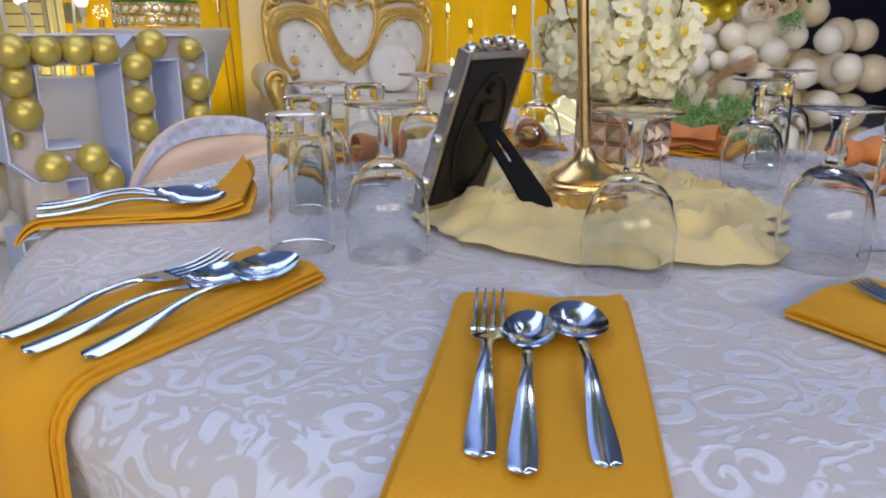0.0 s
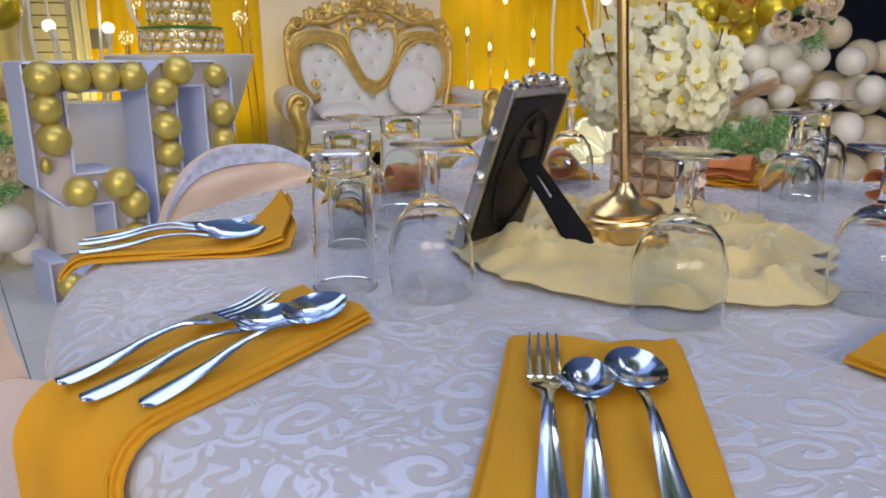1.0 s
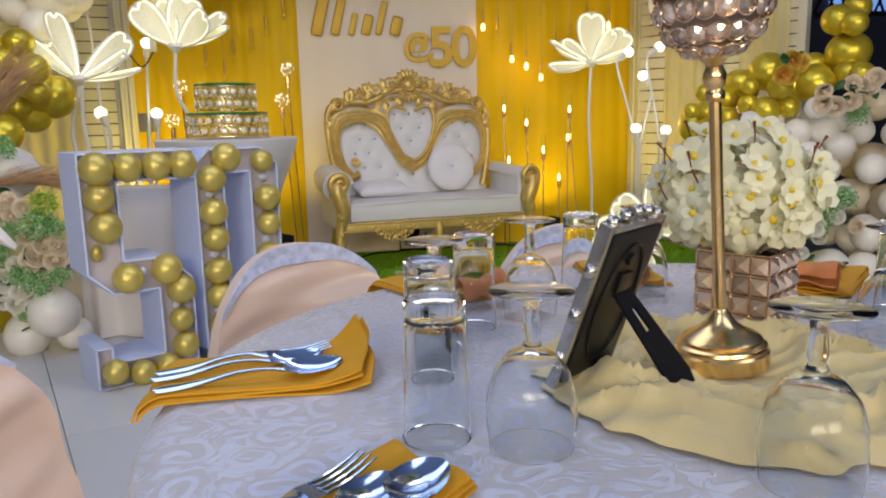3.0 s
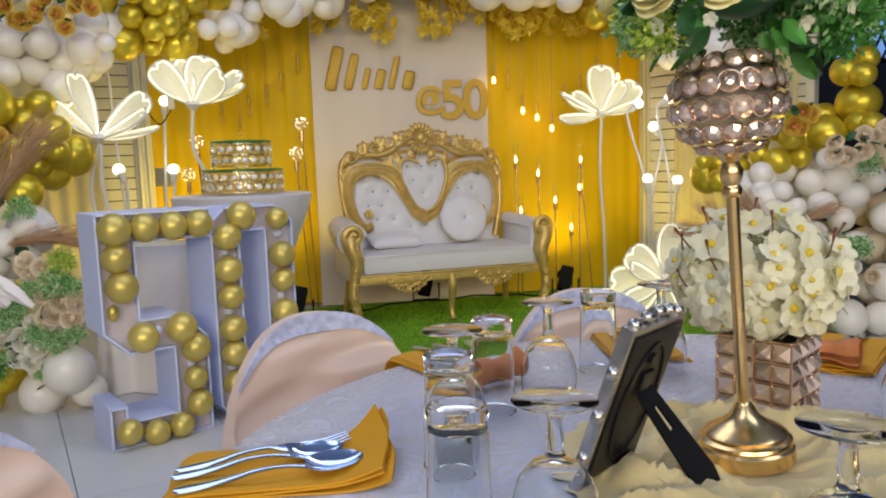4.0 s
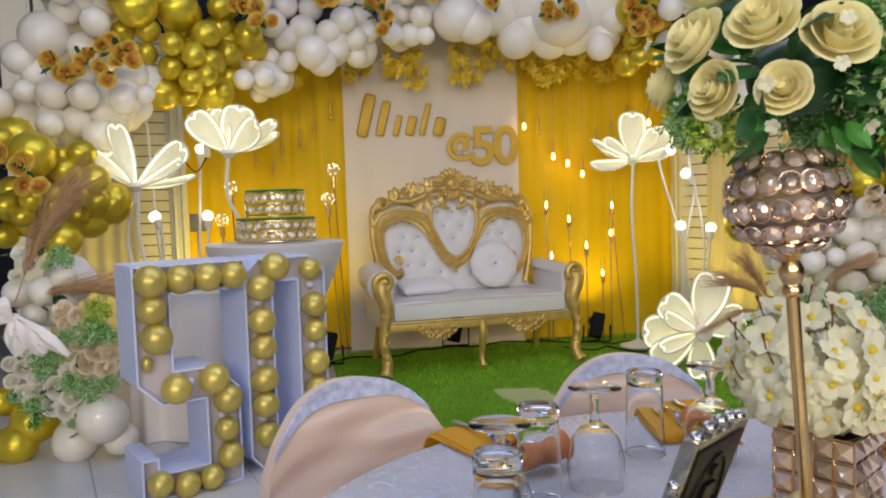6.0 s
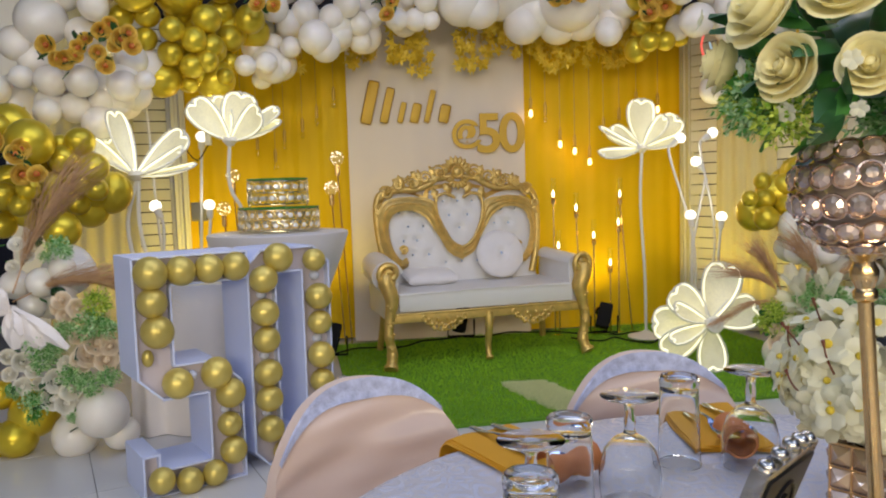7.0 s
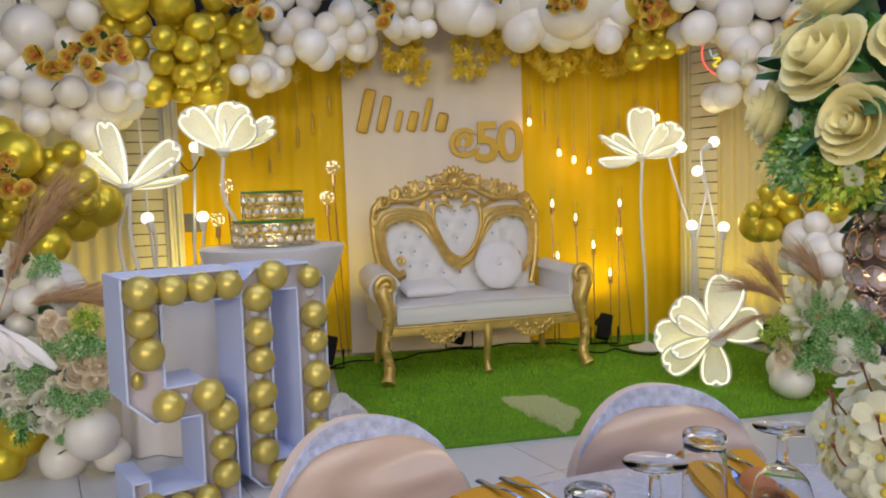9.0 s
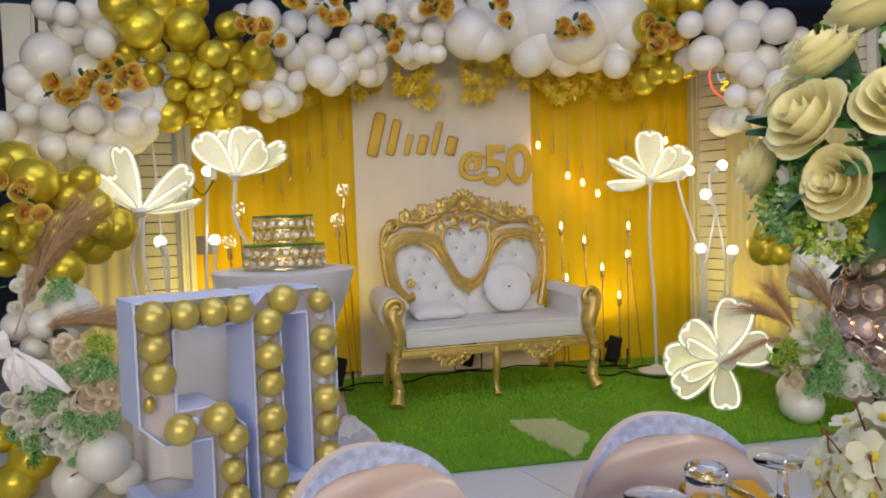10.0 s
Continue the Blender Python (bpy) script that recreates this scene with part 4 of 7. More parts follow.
def sprig(centre, r, count, seed, material, dot=0.006):
    """A loose tuft of small buds on thin stems."""
    rr = random.Random(seed)
    own = bmesh.new()
    for _ in range(count):
        d = Vector((rr.gauss(0, 1), rr.gauss(0, 1), rr.gauss(0.2, 1))).normalized()
        e = d * r * (0.30 + 0.75 * rr.random() ** 0.6) * (0.72 + 0.55 * abs(noise.noise(d * 2.2 + Vector((seed, 0, 0)))))
        s = dot * rr.uniform(0.6, 1.4)
        q = d.to_track_quat("Z", "Y").to_matrix().to_4x4()
        for j in range(3):
            off = Vector((rr.uniform(-1, 1), rr.uniform(-1, 1), rr.uniform(-1, 1))) * dot * 1.6
            m4 = Matrix.Translation(e + off) @ q @ Matrix.Rotation(rr.uniform(0, 6), 4, "Z") @ Matrix.Rotation(rr.uniform(0.3, 1.3), 4, "X")
            vs = [own.verts.new(m4 @ Vector(c)) for c in ((-s * 0.6, 0, 0), (0, 0.2 * s, s * 1.3), (s * 0.6, 0, 0), (0, -0.3 * s, -s))]
            own.faces.new(vs)
        vs = [own.verts.new(c) for c in (e * 0.15 + Vector((0.0008, 0, 0)), e * 0.15 - Vector((0.0008, 0, 0)), e)]
        own.faces.new(vs)
    ob = mesh_of("sprig", own, material, smooth=False)
    return ob


SPRIG = {k: [sprig((0, 0, 0), 1, 230, i + 10 * j, k, 0.085) for i in range(2)] for j, k in enumerate(("mint", "lime", "leaf"))}

# rose and greenery ball on the crystal globe
FS = 0.72
fl = thing("flower_arrangement", "cream roses, white blossoms and green leaves on the crystal globe", "flowers", pose(0.332, 1.05, TZ + 0.008 + GZ + 0.118))
rr = random.Random(21)
HEADS = [(-0.02, -0.150, 0.030, 1.35), (0.075, -0.125, 0.075, 1.4), (-0.10, -0.115, 0.055, 1.35), (-0.165, -0.055, 0.045, 1.4), (-0.15, -0.085, -0.025, 1.15), (-0.055, -0.10, 0.115, 1.35),
         (0.02, -0.07, 0.15, 1.4), (-0.12, 0.0, 0.12, 1.4), (-0.17, 0.05, 0.0, 1.2), (0.12, -0.06, 0.12, 1.3), (0.16, 0.02, 0.06, 1.3), (-0.05, 0.04, 0.175, 1.4), (0.07, 0.05, 0.16, 1.4),
         (-0.10, 0.12, 0.08, 1.4), (0.03, 0.15, 0.08, 1.4), (0.12, 0.11, 0.06, 1.3), (-0.08, -0.13, -0.03, 1.0)]
for x, y, z, s in HEADS:
    rose("cream_rose", fl, aim((x * FS, y * FS, z * FS), (x, y, z + 0.05), rr.uniform(0, 6), s * 0.66), "cream rose head", ())
for _ in range(150):
    d = Vector((rr.gauss(0, 1), rr.gauss(0, 1), rr.gauss(0.1, 0.7))).normalized()
    p = d * rr.uniform(0.05, 0.10)
    part("leaf", DARK if rr.random() < 0.45 else LEAF, None, fl, m=aim(p, d + Vector((0, 0, rr.uniform(-0.3, 0.4))), rr.uniform(0, 6), rr.uniform(0.38, 0.60)))
for _ in range(80):
    d = Vector((rr.gauss(0.35, 1), rr.gauss(0, 1), rr.gauss(0.25, 0.6))).normalized()
    p = d * rr.uniform(0.10, 0.15)
    part("blossom", BLOSSOM, None, fl, m=aim(p, d, rr.uniform(0, 6), rr.uniform(0.20, 0.34)))
for k in range(8):
    a = -0.95 + k * 0.30
    part("sprig", SPRIG["leaf" if k % 3 else "mint"][k // 2 % 2], None, fl, m=Matrix.Translation((0.095 * math.cos(a), 0.095 * math.sin(a), rr.uniform(-0.06, 0.03))) @ Matrix.Scale(0.050, 4))
for k in range(7):
    a = 2.4 + k * 0.18
    part("sprig", SPRIG["lime" if k % 3 == 0 else "mint"][k % 2], None, fl, m=Matrix.Translation((0.10 * math.cos(a), 0.10 * math.sin(a), rr.uniform(-0.06, -0.02))) @ Matrix.Scale(0.032, 4))
for k in range(5):
    a = -1.2 + k * 0.34
    part("sprig", SPRIG["mint"][k % 2], None, fl, m=Matrix.Translation((0.112 * math.cos(a), 0.112 * math.sin(a), rr.uniform(-0.055, 0.045))) @ Matrix.Scale(0.040, 4))
part("foam", ball(0.048, 16, 10, 0.8), "dark_leaf", fl)

# crystal cube vase with white blossom
cv = thing("crystal_vase", "square rose gold vase set with cut crystals", "vase", pose(0.443, 1.197, TZ + 0.004, 0, 0, 42))
S2, HV = 0.046, 0.104
SQ_GEM = mesh_of("crystal", lathe([(0, 0.0085), (0.005, 0.006), (0.0150, 0), (0.008, -0.005), (0, -0.005)], 4, m=Matrix.Rotation(radians(45), 4, "Z")), "rose_bead", smooth=False)
for side in range(4):
    rot = Matrix.Rotation(side * math.pi / 2, 4, "Z")
    for i in range(5):
        x = -S2 + i * S2 / 2
        part("wire", tube([rot @ Vector((x, -S2, 0)), rot @ Vector((x, -S2, HV))], 0.0016, 6), "copper", cv) if i < 4 else None
    for j in range(5):
        z = j * HV / 4
        part("wire", tube([rot @ Vector((-S2, -S2, z)), rot @ Vector((S2, -S2, z))], 0.0016, 6), "copper", cv)
    for i in range(4):
        for j in range(4):
            m4 = rot @ Matrix.Translation((-S2 + (i + 0.5) * S2 / 2, -S2, (j + 0.5) * HV / 4)) @ Matrix.Rotation(radians(90), 4, "X")
            part("crystal", SQ_GEM, None, cv, m=m4)
part("inner_cup", lathe([(0, 0.004), (0.036, 0.004), (0.036, 0.098), (0.034, 0.098), (0.034, 0.006), (0, 0.006)], 24), "silver", cv)
bl = thing("blossom_bunch", "bunch of white artificial blossoms with yellow centres and red twigs", "flowers", pose(0.425, 1.192, TZ + 0.104))
for _ in range(230):
    d = Vector((rr.gauss(0, 1), rr.gauss(0, 1), rr.gauss(0.15, 0.75))).normalized()
    p = Vector((d.x * 0.092, d.y * 0.092, 0.080 + d.z * 0.068)) * rr.uniform(0.80, 1.10)
    b_ = part("blossom", BLOSSOM, None, bl, m=aim(p, d + Vector((rr.uniform(-0.7, 0.7), rr.uniform(-0.7, 0.3), rr.uniform(-0.4, 0.7))), rr.uniform(0, 6), rr.uniform(0.55, 0.85)))
    part("stamen", CORE, None, b_, m=Matrix.Translation((0, 0, 0.004)))
for _ in range(16):
    d = Vector((rr.gauss(0, 1), rr.gauss(0, 1), rr.gauss(0.5, 0.6))).normalized()
    p = Vector((d.x * 0.096, d.y * 0.096, 0.080 + d.z * 0.075))
    part("twig", tube(smooth_path([p * 0.7, p, p * 1.12 + Vector((rr.uniform(-.01, .01), 0, 0.012))], 3), [0.0012] * 4 + [0.001] * 2 + [0.0022], 5), "twig", bl)
part("heart", ball(0.055, 14, 10, 1.0, centre=(0, 0, 0.055)), "blossom", bl)

# terracotta cloth rolls at the far places
for x, y, a in ((0.112, 1.375, 30), (0.374, 1.455, 80), (0.63, 1.375, 140), (0.80, 1.20, 10)):
    own = grid(14, 10, lambda u, v: (-0.04 + 0.08 * u, (0.020 + 0.004 * math.sin(9 * u)) * math.cos(5.6 * v), 0.018 + (0.016 + 0.004 * math.sin(7 * u + 1)) * math.sin(5.6 * v)), thick=0.003)
    solid("cloth_roll", own, "terracotta", "terracotta cloth napkin rolled up on the table", "napkin", pose(x, y, TZ + 0.013, 0, 0, a), group="cloth rolls")

# ---- chairs with satin covers ----
CW, CTOP, CTHICK = 0.214, 0.762, 0.03


def chair_top(u):
    return CTOP - 0.21 + 0.21 * max(0.0, 1 - abs(2 * u - 1) ** 2.4) ** 0.6


def chair_back(u, v):
    """Arched back, from the seat to the top, with slanting pulls in the satin."""
    x = CW * (2 * u - 1)
    z = 0.36 + (chair_top(u) - 0.36) * v
    pull = math.sin(52 * z - 17 * x + 1.2 * math.sin(9 * x + 6 * z)) + 0.45 * math.sin(97 * z - 24 * x + 2 * math.sin(13 * x))
    y = 0.0075 * math.sin(36 * z + 3 * x) + 0.09 * (z - 0.4) + 0.05 * (1 - (x / CW) ** 2) + 0.008 * pull * (0.35 + v * 0.65) * (1 - (x / CW) ** 6) * min(1, (1 - v) * 8)
    return (x * (1 - 0.04 * v), y, z)


CH_BACK = mesh_of("back_cover", grid(48, 48, chair_back, thick=CTHICK), "chair_satin")
FRONT = min(v.co.y for v in CH_BACK.vertices) - min(chair_back(i / 48, j / 48)[1] for i in range(49) for j in range(49))


def cap(u, v):
    """Lace laid over the top of the back, widest at the crown and running out at one side."""
    s = 0.04 + 0.84 * u
    band = 0.005 + 0.038 * math.sin(math.pi * u) ** 0.8
    hi = (chair_top(s) - 0.36)
    q = 1 - band * v / hi
    x, y, z = chair_back(s, q)
    return (x, y + min(FRONT, 0) - 0.004 + 0.02 * max(0, 0.12 - v), z + 0.004)


CH_SEAT = mesh_of("seat_cover", box(0.40, 0.40, 0.06, (0, -0.17, 0.44), 0.02), "chair_satin")


def skirt(u, v):
    a = 2 * math.pi * u
    r = 1 + 0.06 * v * math.sin(14 * a)
    sx, sy = 0.205 + 0.03 * v, 0.205 + 0.03 * v
    c, s = math.cos(a), math.sin(a)
    k = (abs(c) ** 5 + abs(s) ** 5) ** -0.2
    return (sx * k * c * r, -0.17 + sy * k * s * r, 0.44 - 0.425 * v)


CH_SKIRT = mesh_of("skirt", grid(96, 6, skirt, thick=0.003), "chair_satin")
own = bmesh.new()
grid(40, 6, lambda u, v: cap(u, v), own, thick=0.003)
CH_CAP = mesh_of("lace_cap", own, "lace")


def chair(x, y, face, first=[]):
    m = pose(x, y, 0, 0, 0, face)
    if first:
        return copy_thing(first[0], m)
    c = thing("banquet_chair", "banquet chair in a draped blush satin cover with lace edge", "chair", m, group="chairs round the table")
    part("back_cover", CH_BACK, None, c)
    part("lace_cap", CH_CAP, None, c, "pale lavender lace edge")
    part("seat_cover", CH_SEAT, None, c)
    part("skirt", CH_SKIRT, None, c)
    first.append(c)
    return c


chair(-0.188, 1.835, 22)
chair(0.418, 1.985, -4)
chair(-0.58, 1.19, 70)
chair(1.15, 1.55, -58)
chair(1.33, 0.85, -105)


# ---- balloon numerals ----
BOX = pose(-1.203, 3.15, 0, 0, 0, 36)
HH, DD = 0.925, 0.26
FIVE = [(0.0, HH), (0.445, HH), (0.445, 0.815), (0.135, 0.815), (0.135, 0.50), (0.30, 0.50), (0.40, 0.40), (0.40, 0.0), (0.0, 0.0), (0.0, 0.165), (0.06, 0.165), (0.06, 0.10), (0.265, 0.10),
        (0.265, 0.375), (0.09, 0.375), (0.0, 0.465)]


def shell(outline, holes, depth, wall, m):
    """Side walls of a box letter, standing proud of its face."""
    for loop in [outline] + holes:
        n = len(loop)
        for i in range(n):
            a, b = Vector((loop[i][0], 0, loop[i][1])), Vector((loop[(i + 1) % n][0], 0, loop[(i + 1) % n][1]))
            mid, d = (a + b) / 2, b - a
            ang = math.atan2(d.z, d.x)
            part("side_board", box(d.length + wall * 0.7, depth, wall, (mid.x, depth / 2 - 0.012, mid.z), 0, None, Matrix.Rotation(-ang, 4, "Y")), "box_blue", m, smooth=False)


def face_fill(outline, holes, y):
    own = bmesh.new()
    edges = []
    for loop in [outline] + holes:
        vs = [own.verts.new((x, y, z)) for x, z in loop]
        edges += [own.edges.new((vs[i], vs[(i + 1) % len(vs)])) for i in range(len(vs))]
    bmesh.ops.triangle_fill(own, edges=edges, use_beauty=True)
    return own


num5 = thing("numeral_box", "tall white box numeral five filled with round gold balloons", "balloon number", BOX, group="balloon numerals")
shell(FIVE, [], DD, 0.008, num5)
part("face", face_fill(FIVE, [], 0.020), "box_face", num5, "mauve inner face", smooth=False)
ZERO = [(0.06, HH - 0.005), (0.29, HH - 0.005), (0.36, 0.85), (0.36, 0.07), (0.29, 0.0), (0.06, 0.0), (0.0, 0.07), (0.0, 0.86)]
ZH = [[(0.115, 0.82), (0.235, 0.82), (0.235, 0.11), (0.115, 0.11)]]
num0 = thing("numeral_box", "tall white box numeral nought filled with round gold balloons", "balloon number", BOX @ pose(0.458, 0.03, 0, 0, 0, 3) @ Matrix.Diagonal((1.06, 1, 1, 1)), group="balloon numerals")
shell(ZERO, ZH, DD, 0.008, num0)
part("face", face_fill(ZERO, ZH, 0.020), "box_face", num0, "mauve inner face", smooth=False)
BALL = mesh_of("balloon", ball(1.0, 24, 14, 1.04), "gold_small")
CLEAR = mesh_of("clear_balloon", ball(1.0, 16, 10), mat("milky_clear_latex", (0.62, 0.66, 0.80), 0.2, vary=0.05))
rr = random.Random(4)
for x, z, r in ((0.062, 0.868, 0.056), (0.175, 0.868, 0.05), (0.285, 0.868, 0.05), (0.39, 0.868, 0.05), (0.062, 0.757, 0.05), (0.075, 0.645, 0.055), (0.14, 0.435, 0.052), (0.292, 0.452, 0.054), (0.345, 0.36, 0.052),
                (0.335, 0.235, 0.043), (0.345, 0.125, 0.048), (0.265, 0.05, 0.044), (0.165, 0.043, 0.046), (0.06, 0.07, 0.044)):
    part("balloon", BALL, None, num5, m=pose(x, -0.028, z, rr.uniform(-30, 30), rr.uniform(-30, 30)) @ Matrix.Scale(r * 1.13, 4))
part("shrunken_balloon", BALL, None, num5, "small shrunken gold balloon", pose(0.04, -0.004, 0.545) @ Matrix.Diagonal((0.022, 0.022, 0.032, 1)))
for x, z, r in ((0.205, 0.45, 0.02), (0.33, 0.29, 0.02)):
    part("clear_balloon", CLEAR, None, num5, m=pose(x, 0.004, z) @ Matrix.Scale(r, 4))
for x, z, r in ((0.125, 0.885, 0.053), (0.285, 0.862, 0.042), (0.058, 0.80, 0.05), (0.058, 0.66, 0.05), (0.06, 0.545, 0.048), (0.06, 0.405, 0.05), (0.06, 0.295, 0.048), (0.06, 0.165, 0.048), (0.12, 0.05, 0.046), (0.22, 0.05, 0.046),
                (0.30, 0.70, 0.05), (0.30, 0.585, 0.045), (0.30, 0.44, 0.05), (0.30, 0.325, 0.046), (0.30, 0.19, 0.048), (0.30, 0.08, 0.045)):
    part("balloon", BALL, None, num0, m=pose(x, -0.028, z, rr.uniform(-30, 30), rr.uniform(-30, 30)) @ Matrix.Scale(r * 1.13, 4))
for x, z in ((0.30, 0.79), (0.30, 0.51), (0.06, 0.735), (0.06, 0.475), (0.30, 0.255), (0.06, 0.23)):
    part("clear_balloon", CLEAR, None, num0, m=pose(x, 0.004, z) @ Matrix.Scale(0.021, 4))

# ---- carved loveseat ----
SEAT = pose(0.264, 5.200, 0.030, 0, 0, 15.5)
SOFA = SEAT @ Matrix.Diagonal((0.99, 1, 1, 1))
sofa = thing("loveseat", "ornate white tufted loveseat with carved antique gold frame", "sofa", SOFA)
BXC, BY = -0.018, 0.50


def top_line(x):
    a = abs(x)
    if a < 0.21:
        return 1.10 + 0.03 * math.cos(a / 0.21 * 1.4)
    t = (a - 0.21) / 0.36
    return 1.03 + 0.07 * math.sin(min(1, t) * 2.6) - 0.12 * max(0, t - 0.85) * 4


TUFTS = [(sx * x, z) for x, z in ((0.11, 1.03), (0.0, 1.03), (0.07, 0.93), (0.0, 0.84), (0.33, 0.96), (0.44, 0.96), (0.27, 0.86), (0.38, 0.86), (0.32, 0.76), (0.42, 0.76), (0.12, 0.60), (0.24, 0.66), (0.36, 0.66), (0.0, 0.60), (0.48, 0.62))
         for sx in ((1, -1) if x else (1,))]


def back_front(u, v):
    x = -0.575 + 1.15 * u
    z = 0.34 + (top_line(x) - 0.34) * v
    puff = 0.035 * (1 - (2 * u - 1) ** 6) * (1 - (2 * v - 1) ** 6)
    for tx, tz in TUFTS:
        puff -= 0.016 * math.exp(-((x - tx) ** 2 + (z - tz) ** 2) / 0.0011)
    return (BXC + x, BY - puff + 0.16 * (z - 0.4), z)


part("back_upholstery", grid(96, 64, back_front, thick=0.05), "leather", sofa, "white deep-buttoned back")
BTN = mesh_of("button", ball(0.0085, 8, 6), "steel")
for tx, tz in TUFTS:
    part("button", BTN, None, sofa, m=pose(BXC + tx, BY - 0.022 + 0.16 * (tz - 0.4), tz))


def on_back(x, z, out=0.0):
    return (BXC + x, BY - 0.035 - out + 0.16 * (z - 0.4), z)


def rail(pts2, radius, out=0.0, taper=False):
    p = smooth_path([on_back(x, z, out) for x, z in pts2], 8)
    n = len(p)
    r = [radius * (0.55 + 0.45 * math.sin(math.pi * i / (n - 1)) ** 0.5) for i in range(n)] if taper else radius
    return tube(p, r, 10)


def band(side_a, side_b, out=0.012, rise=0.016):
    """A broad carved band between two lines of the back, with grooves along it."""
    a, b = smooth_path([(x, 0, z) for x, z in side_a], 8), smooth_path([(x, 0, z) for x, z in side_b], 8)
    n = len(a) - 1

    def place(u, v):
        i = min(int(u * n + 1e-6), n)
        p = a[i].lerp(b[i], v)
        return on_back(p.x, p.z, out + rise * math.sin(math.pi * v) ** 0.6 + 0.005 * math.cos(v * 6 * math.pi))
    return grid(n, 14, place, thick=-0.02)


half_a = [(-0.41, 0.635), (-0.455, 0.62), (-0.51, 0.69), (-0.54, 0.80), (-0.535, 0.89), (-0.49, 0.955), (-0.40, 0.98), (-0.32, 0.965), (-0.25, 0.915), (-0.20, 0.845), (-0.152, 0.775), (-0.09, 0.67), (0, 0.62)]
half_b = [(-0.415, 0.60), (-0.485, 0.58), (-0.56, 0.68), (-0.592, 0.80), (-0.592, 0.92), (-0.55, 1.03), (-0.42, 1.06), (-0.30, 1.055), (-0.20, 1.03), (-0.168, 0.93), (-0.13, 0.84), (-0.075, 0.745), (0, 0.70)]
for sx in (1, -1):
    part("back_band", band([(sx * x, z) for x, z in half_a], [(sx * x, z) for x, z in half_b]), "gold", sofa, "broad carved gold band round the panels")
h2 = [(-0.03, 1.055), (-0.10, 1.085), (-0.165, 1.06), (-0.175, 0.97), (-0.15, 0.87), (-0.085, 0.755), (0, 0.705)]
part("heart_rail", rail(h2 + [(-x, z) for x, z in h2[::-1][1:]], 0.012, 0.03), "gold", sofa)
o1 = [(-0.53, 0.50), (-0.575, 0.66), (-0.60, 0.82), (-0.605, 0.98), (-0.58, 1.08), (-0.50, 1.11), (-0.40, 1.12), (-0.30, 1.12), (-0.22, 1.15), (-0.15, 1.19), (-0.08, 1.20), (0, 1.21)]
part("outer_rail", rail(o1 + [(-x, z) for x, z in o1[::-1][1:]], 0.024, 0.0), "gold", sofa)
part("back_shell", grid(40, 20, lambda u, v: (BXC - 0.59 + 1.18 * u, BY + 0.065 + 0.16 * (0.3 + 0.75 * v - 0.4), 0.3 + (top_line(1.15 * (u - 0.5)) - 0.27) * v), thick=0.02), "gold", sofa)


def scroll(x, z, r, turns=1.6, start=0.0, hand=1, out=0.02, fat=0.010):
    pts, rad = [], []
    n = 26
    for i in range(n + 1):
        t = i / n
        a = start + hand * 2 * math.pi * turns * t
        rr_ = r * (1 - 0.86 * t)
        pts.append(on_back(x + rr_ * math.cos(a), z + rr_ * math.sin(a), out + 0.012 * t))
        rad.append(fat * (0.35 + 0.9 * math.sin(math.pi * min(1, 0.15 + t * 0.8))))
    return tube(pts, rad, 7)


def acanthus(x, z, ang, length, w, out=0.025):
    ca, sa = math.cos(ang), math.sin(ang)

    def place(u, v):
        l = length * u
        ww = (v - 0.5) * w * math.sin(math.pi * (0.1 + 0.85 * u)) * (1 + 0.25 * math.sin(u * 20))
        px_, pz = x + l * ca - ww * sa, z + l * sa + ww * ca
        return on_back(px_, pz, out + 0.012 * math.sin(u * 3.1) - 0.02 * abs(v - 0.5))
    return grid(14, 4, place, thick=0.006)


for sx in (1, -1):
    for x, z, r, st_, hd in ((0.53, 1.10, 0.05, 0.4, 1), (0.44, 1.15, 0.042, 3.4, -1), (0.33, 1.165, 0.05, 0.2, 1), (0.24, 1.20, 0.048, 3.5, -1), (0.13, 1.24, 0.05, 0.5, 1), (0.585, 1.0, 0.035, 1.2, -1), (0.43, 0.70, 0.03, 0.2, 1)):
        part("scroll", scroll(sx * x, z, r, 1.5, st_ if sx > 0 else math.pi - st_, hd * sx), "gold", sofa)
    for x, z, a, l in ((0.58, 1.05, 2.2, 0.11), (0.50, 1.12, 2.6, 0.12), (0.40, 1.13, 1.2, 0.10), (0.36, 1.15, 2.9, 0.12), (0.28, 1.15, 1.5, 0.11), (0.22, 1.17, 2.7, 0.13), (0.15, 1.20, 1.0, 0.10), (0.10, 1.16, 4.2, 0.09), (0.19, 1.13, 4.4, 0.10), (0.60, 0.92, 1.8, 0.1), (0.29, 1.2, 0.7, 0.07), (0.42, 1.16, 0.5, 0.07)):
        part("acanthus_leaf", acanthus(sx * x, z, a if sx > 0 else math.pi - a, l, 0.055), "gold", sofa)
    for x, z, r in ((0.365, 1.185, 0.026), (0.12, 1.23, 0.022), (0.52, 1.125, 0.02)):
        boss = part("rosette", ball(r * 0.5, 10, 8, 1), "gold", sofa, m=pose(*on_back(sx * x, z, 0.045)))
        for k in range(7):
            a = 2 * math.pi * k / 7
            part("petal", ball(r * 0.45, 8, 6, 0.9), "gold", boss, m=pose(r * math.cos(a), 0, r * math.sin(a)))
# crest
own = lathe([(0, 0.012), (0.02, 0.012), (0.03, 0.004), (0.04, 0.012), (0.05, 0.0), (0, -0.004)], 24)
part("crest_boss", own, "gold", sofa, m=pose(*on_back(0, 1.235, 0.045), 90))
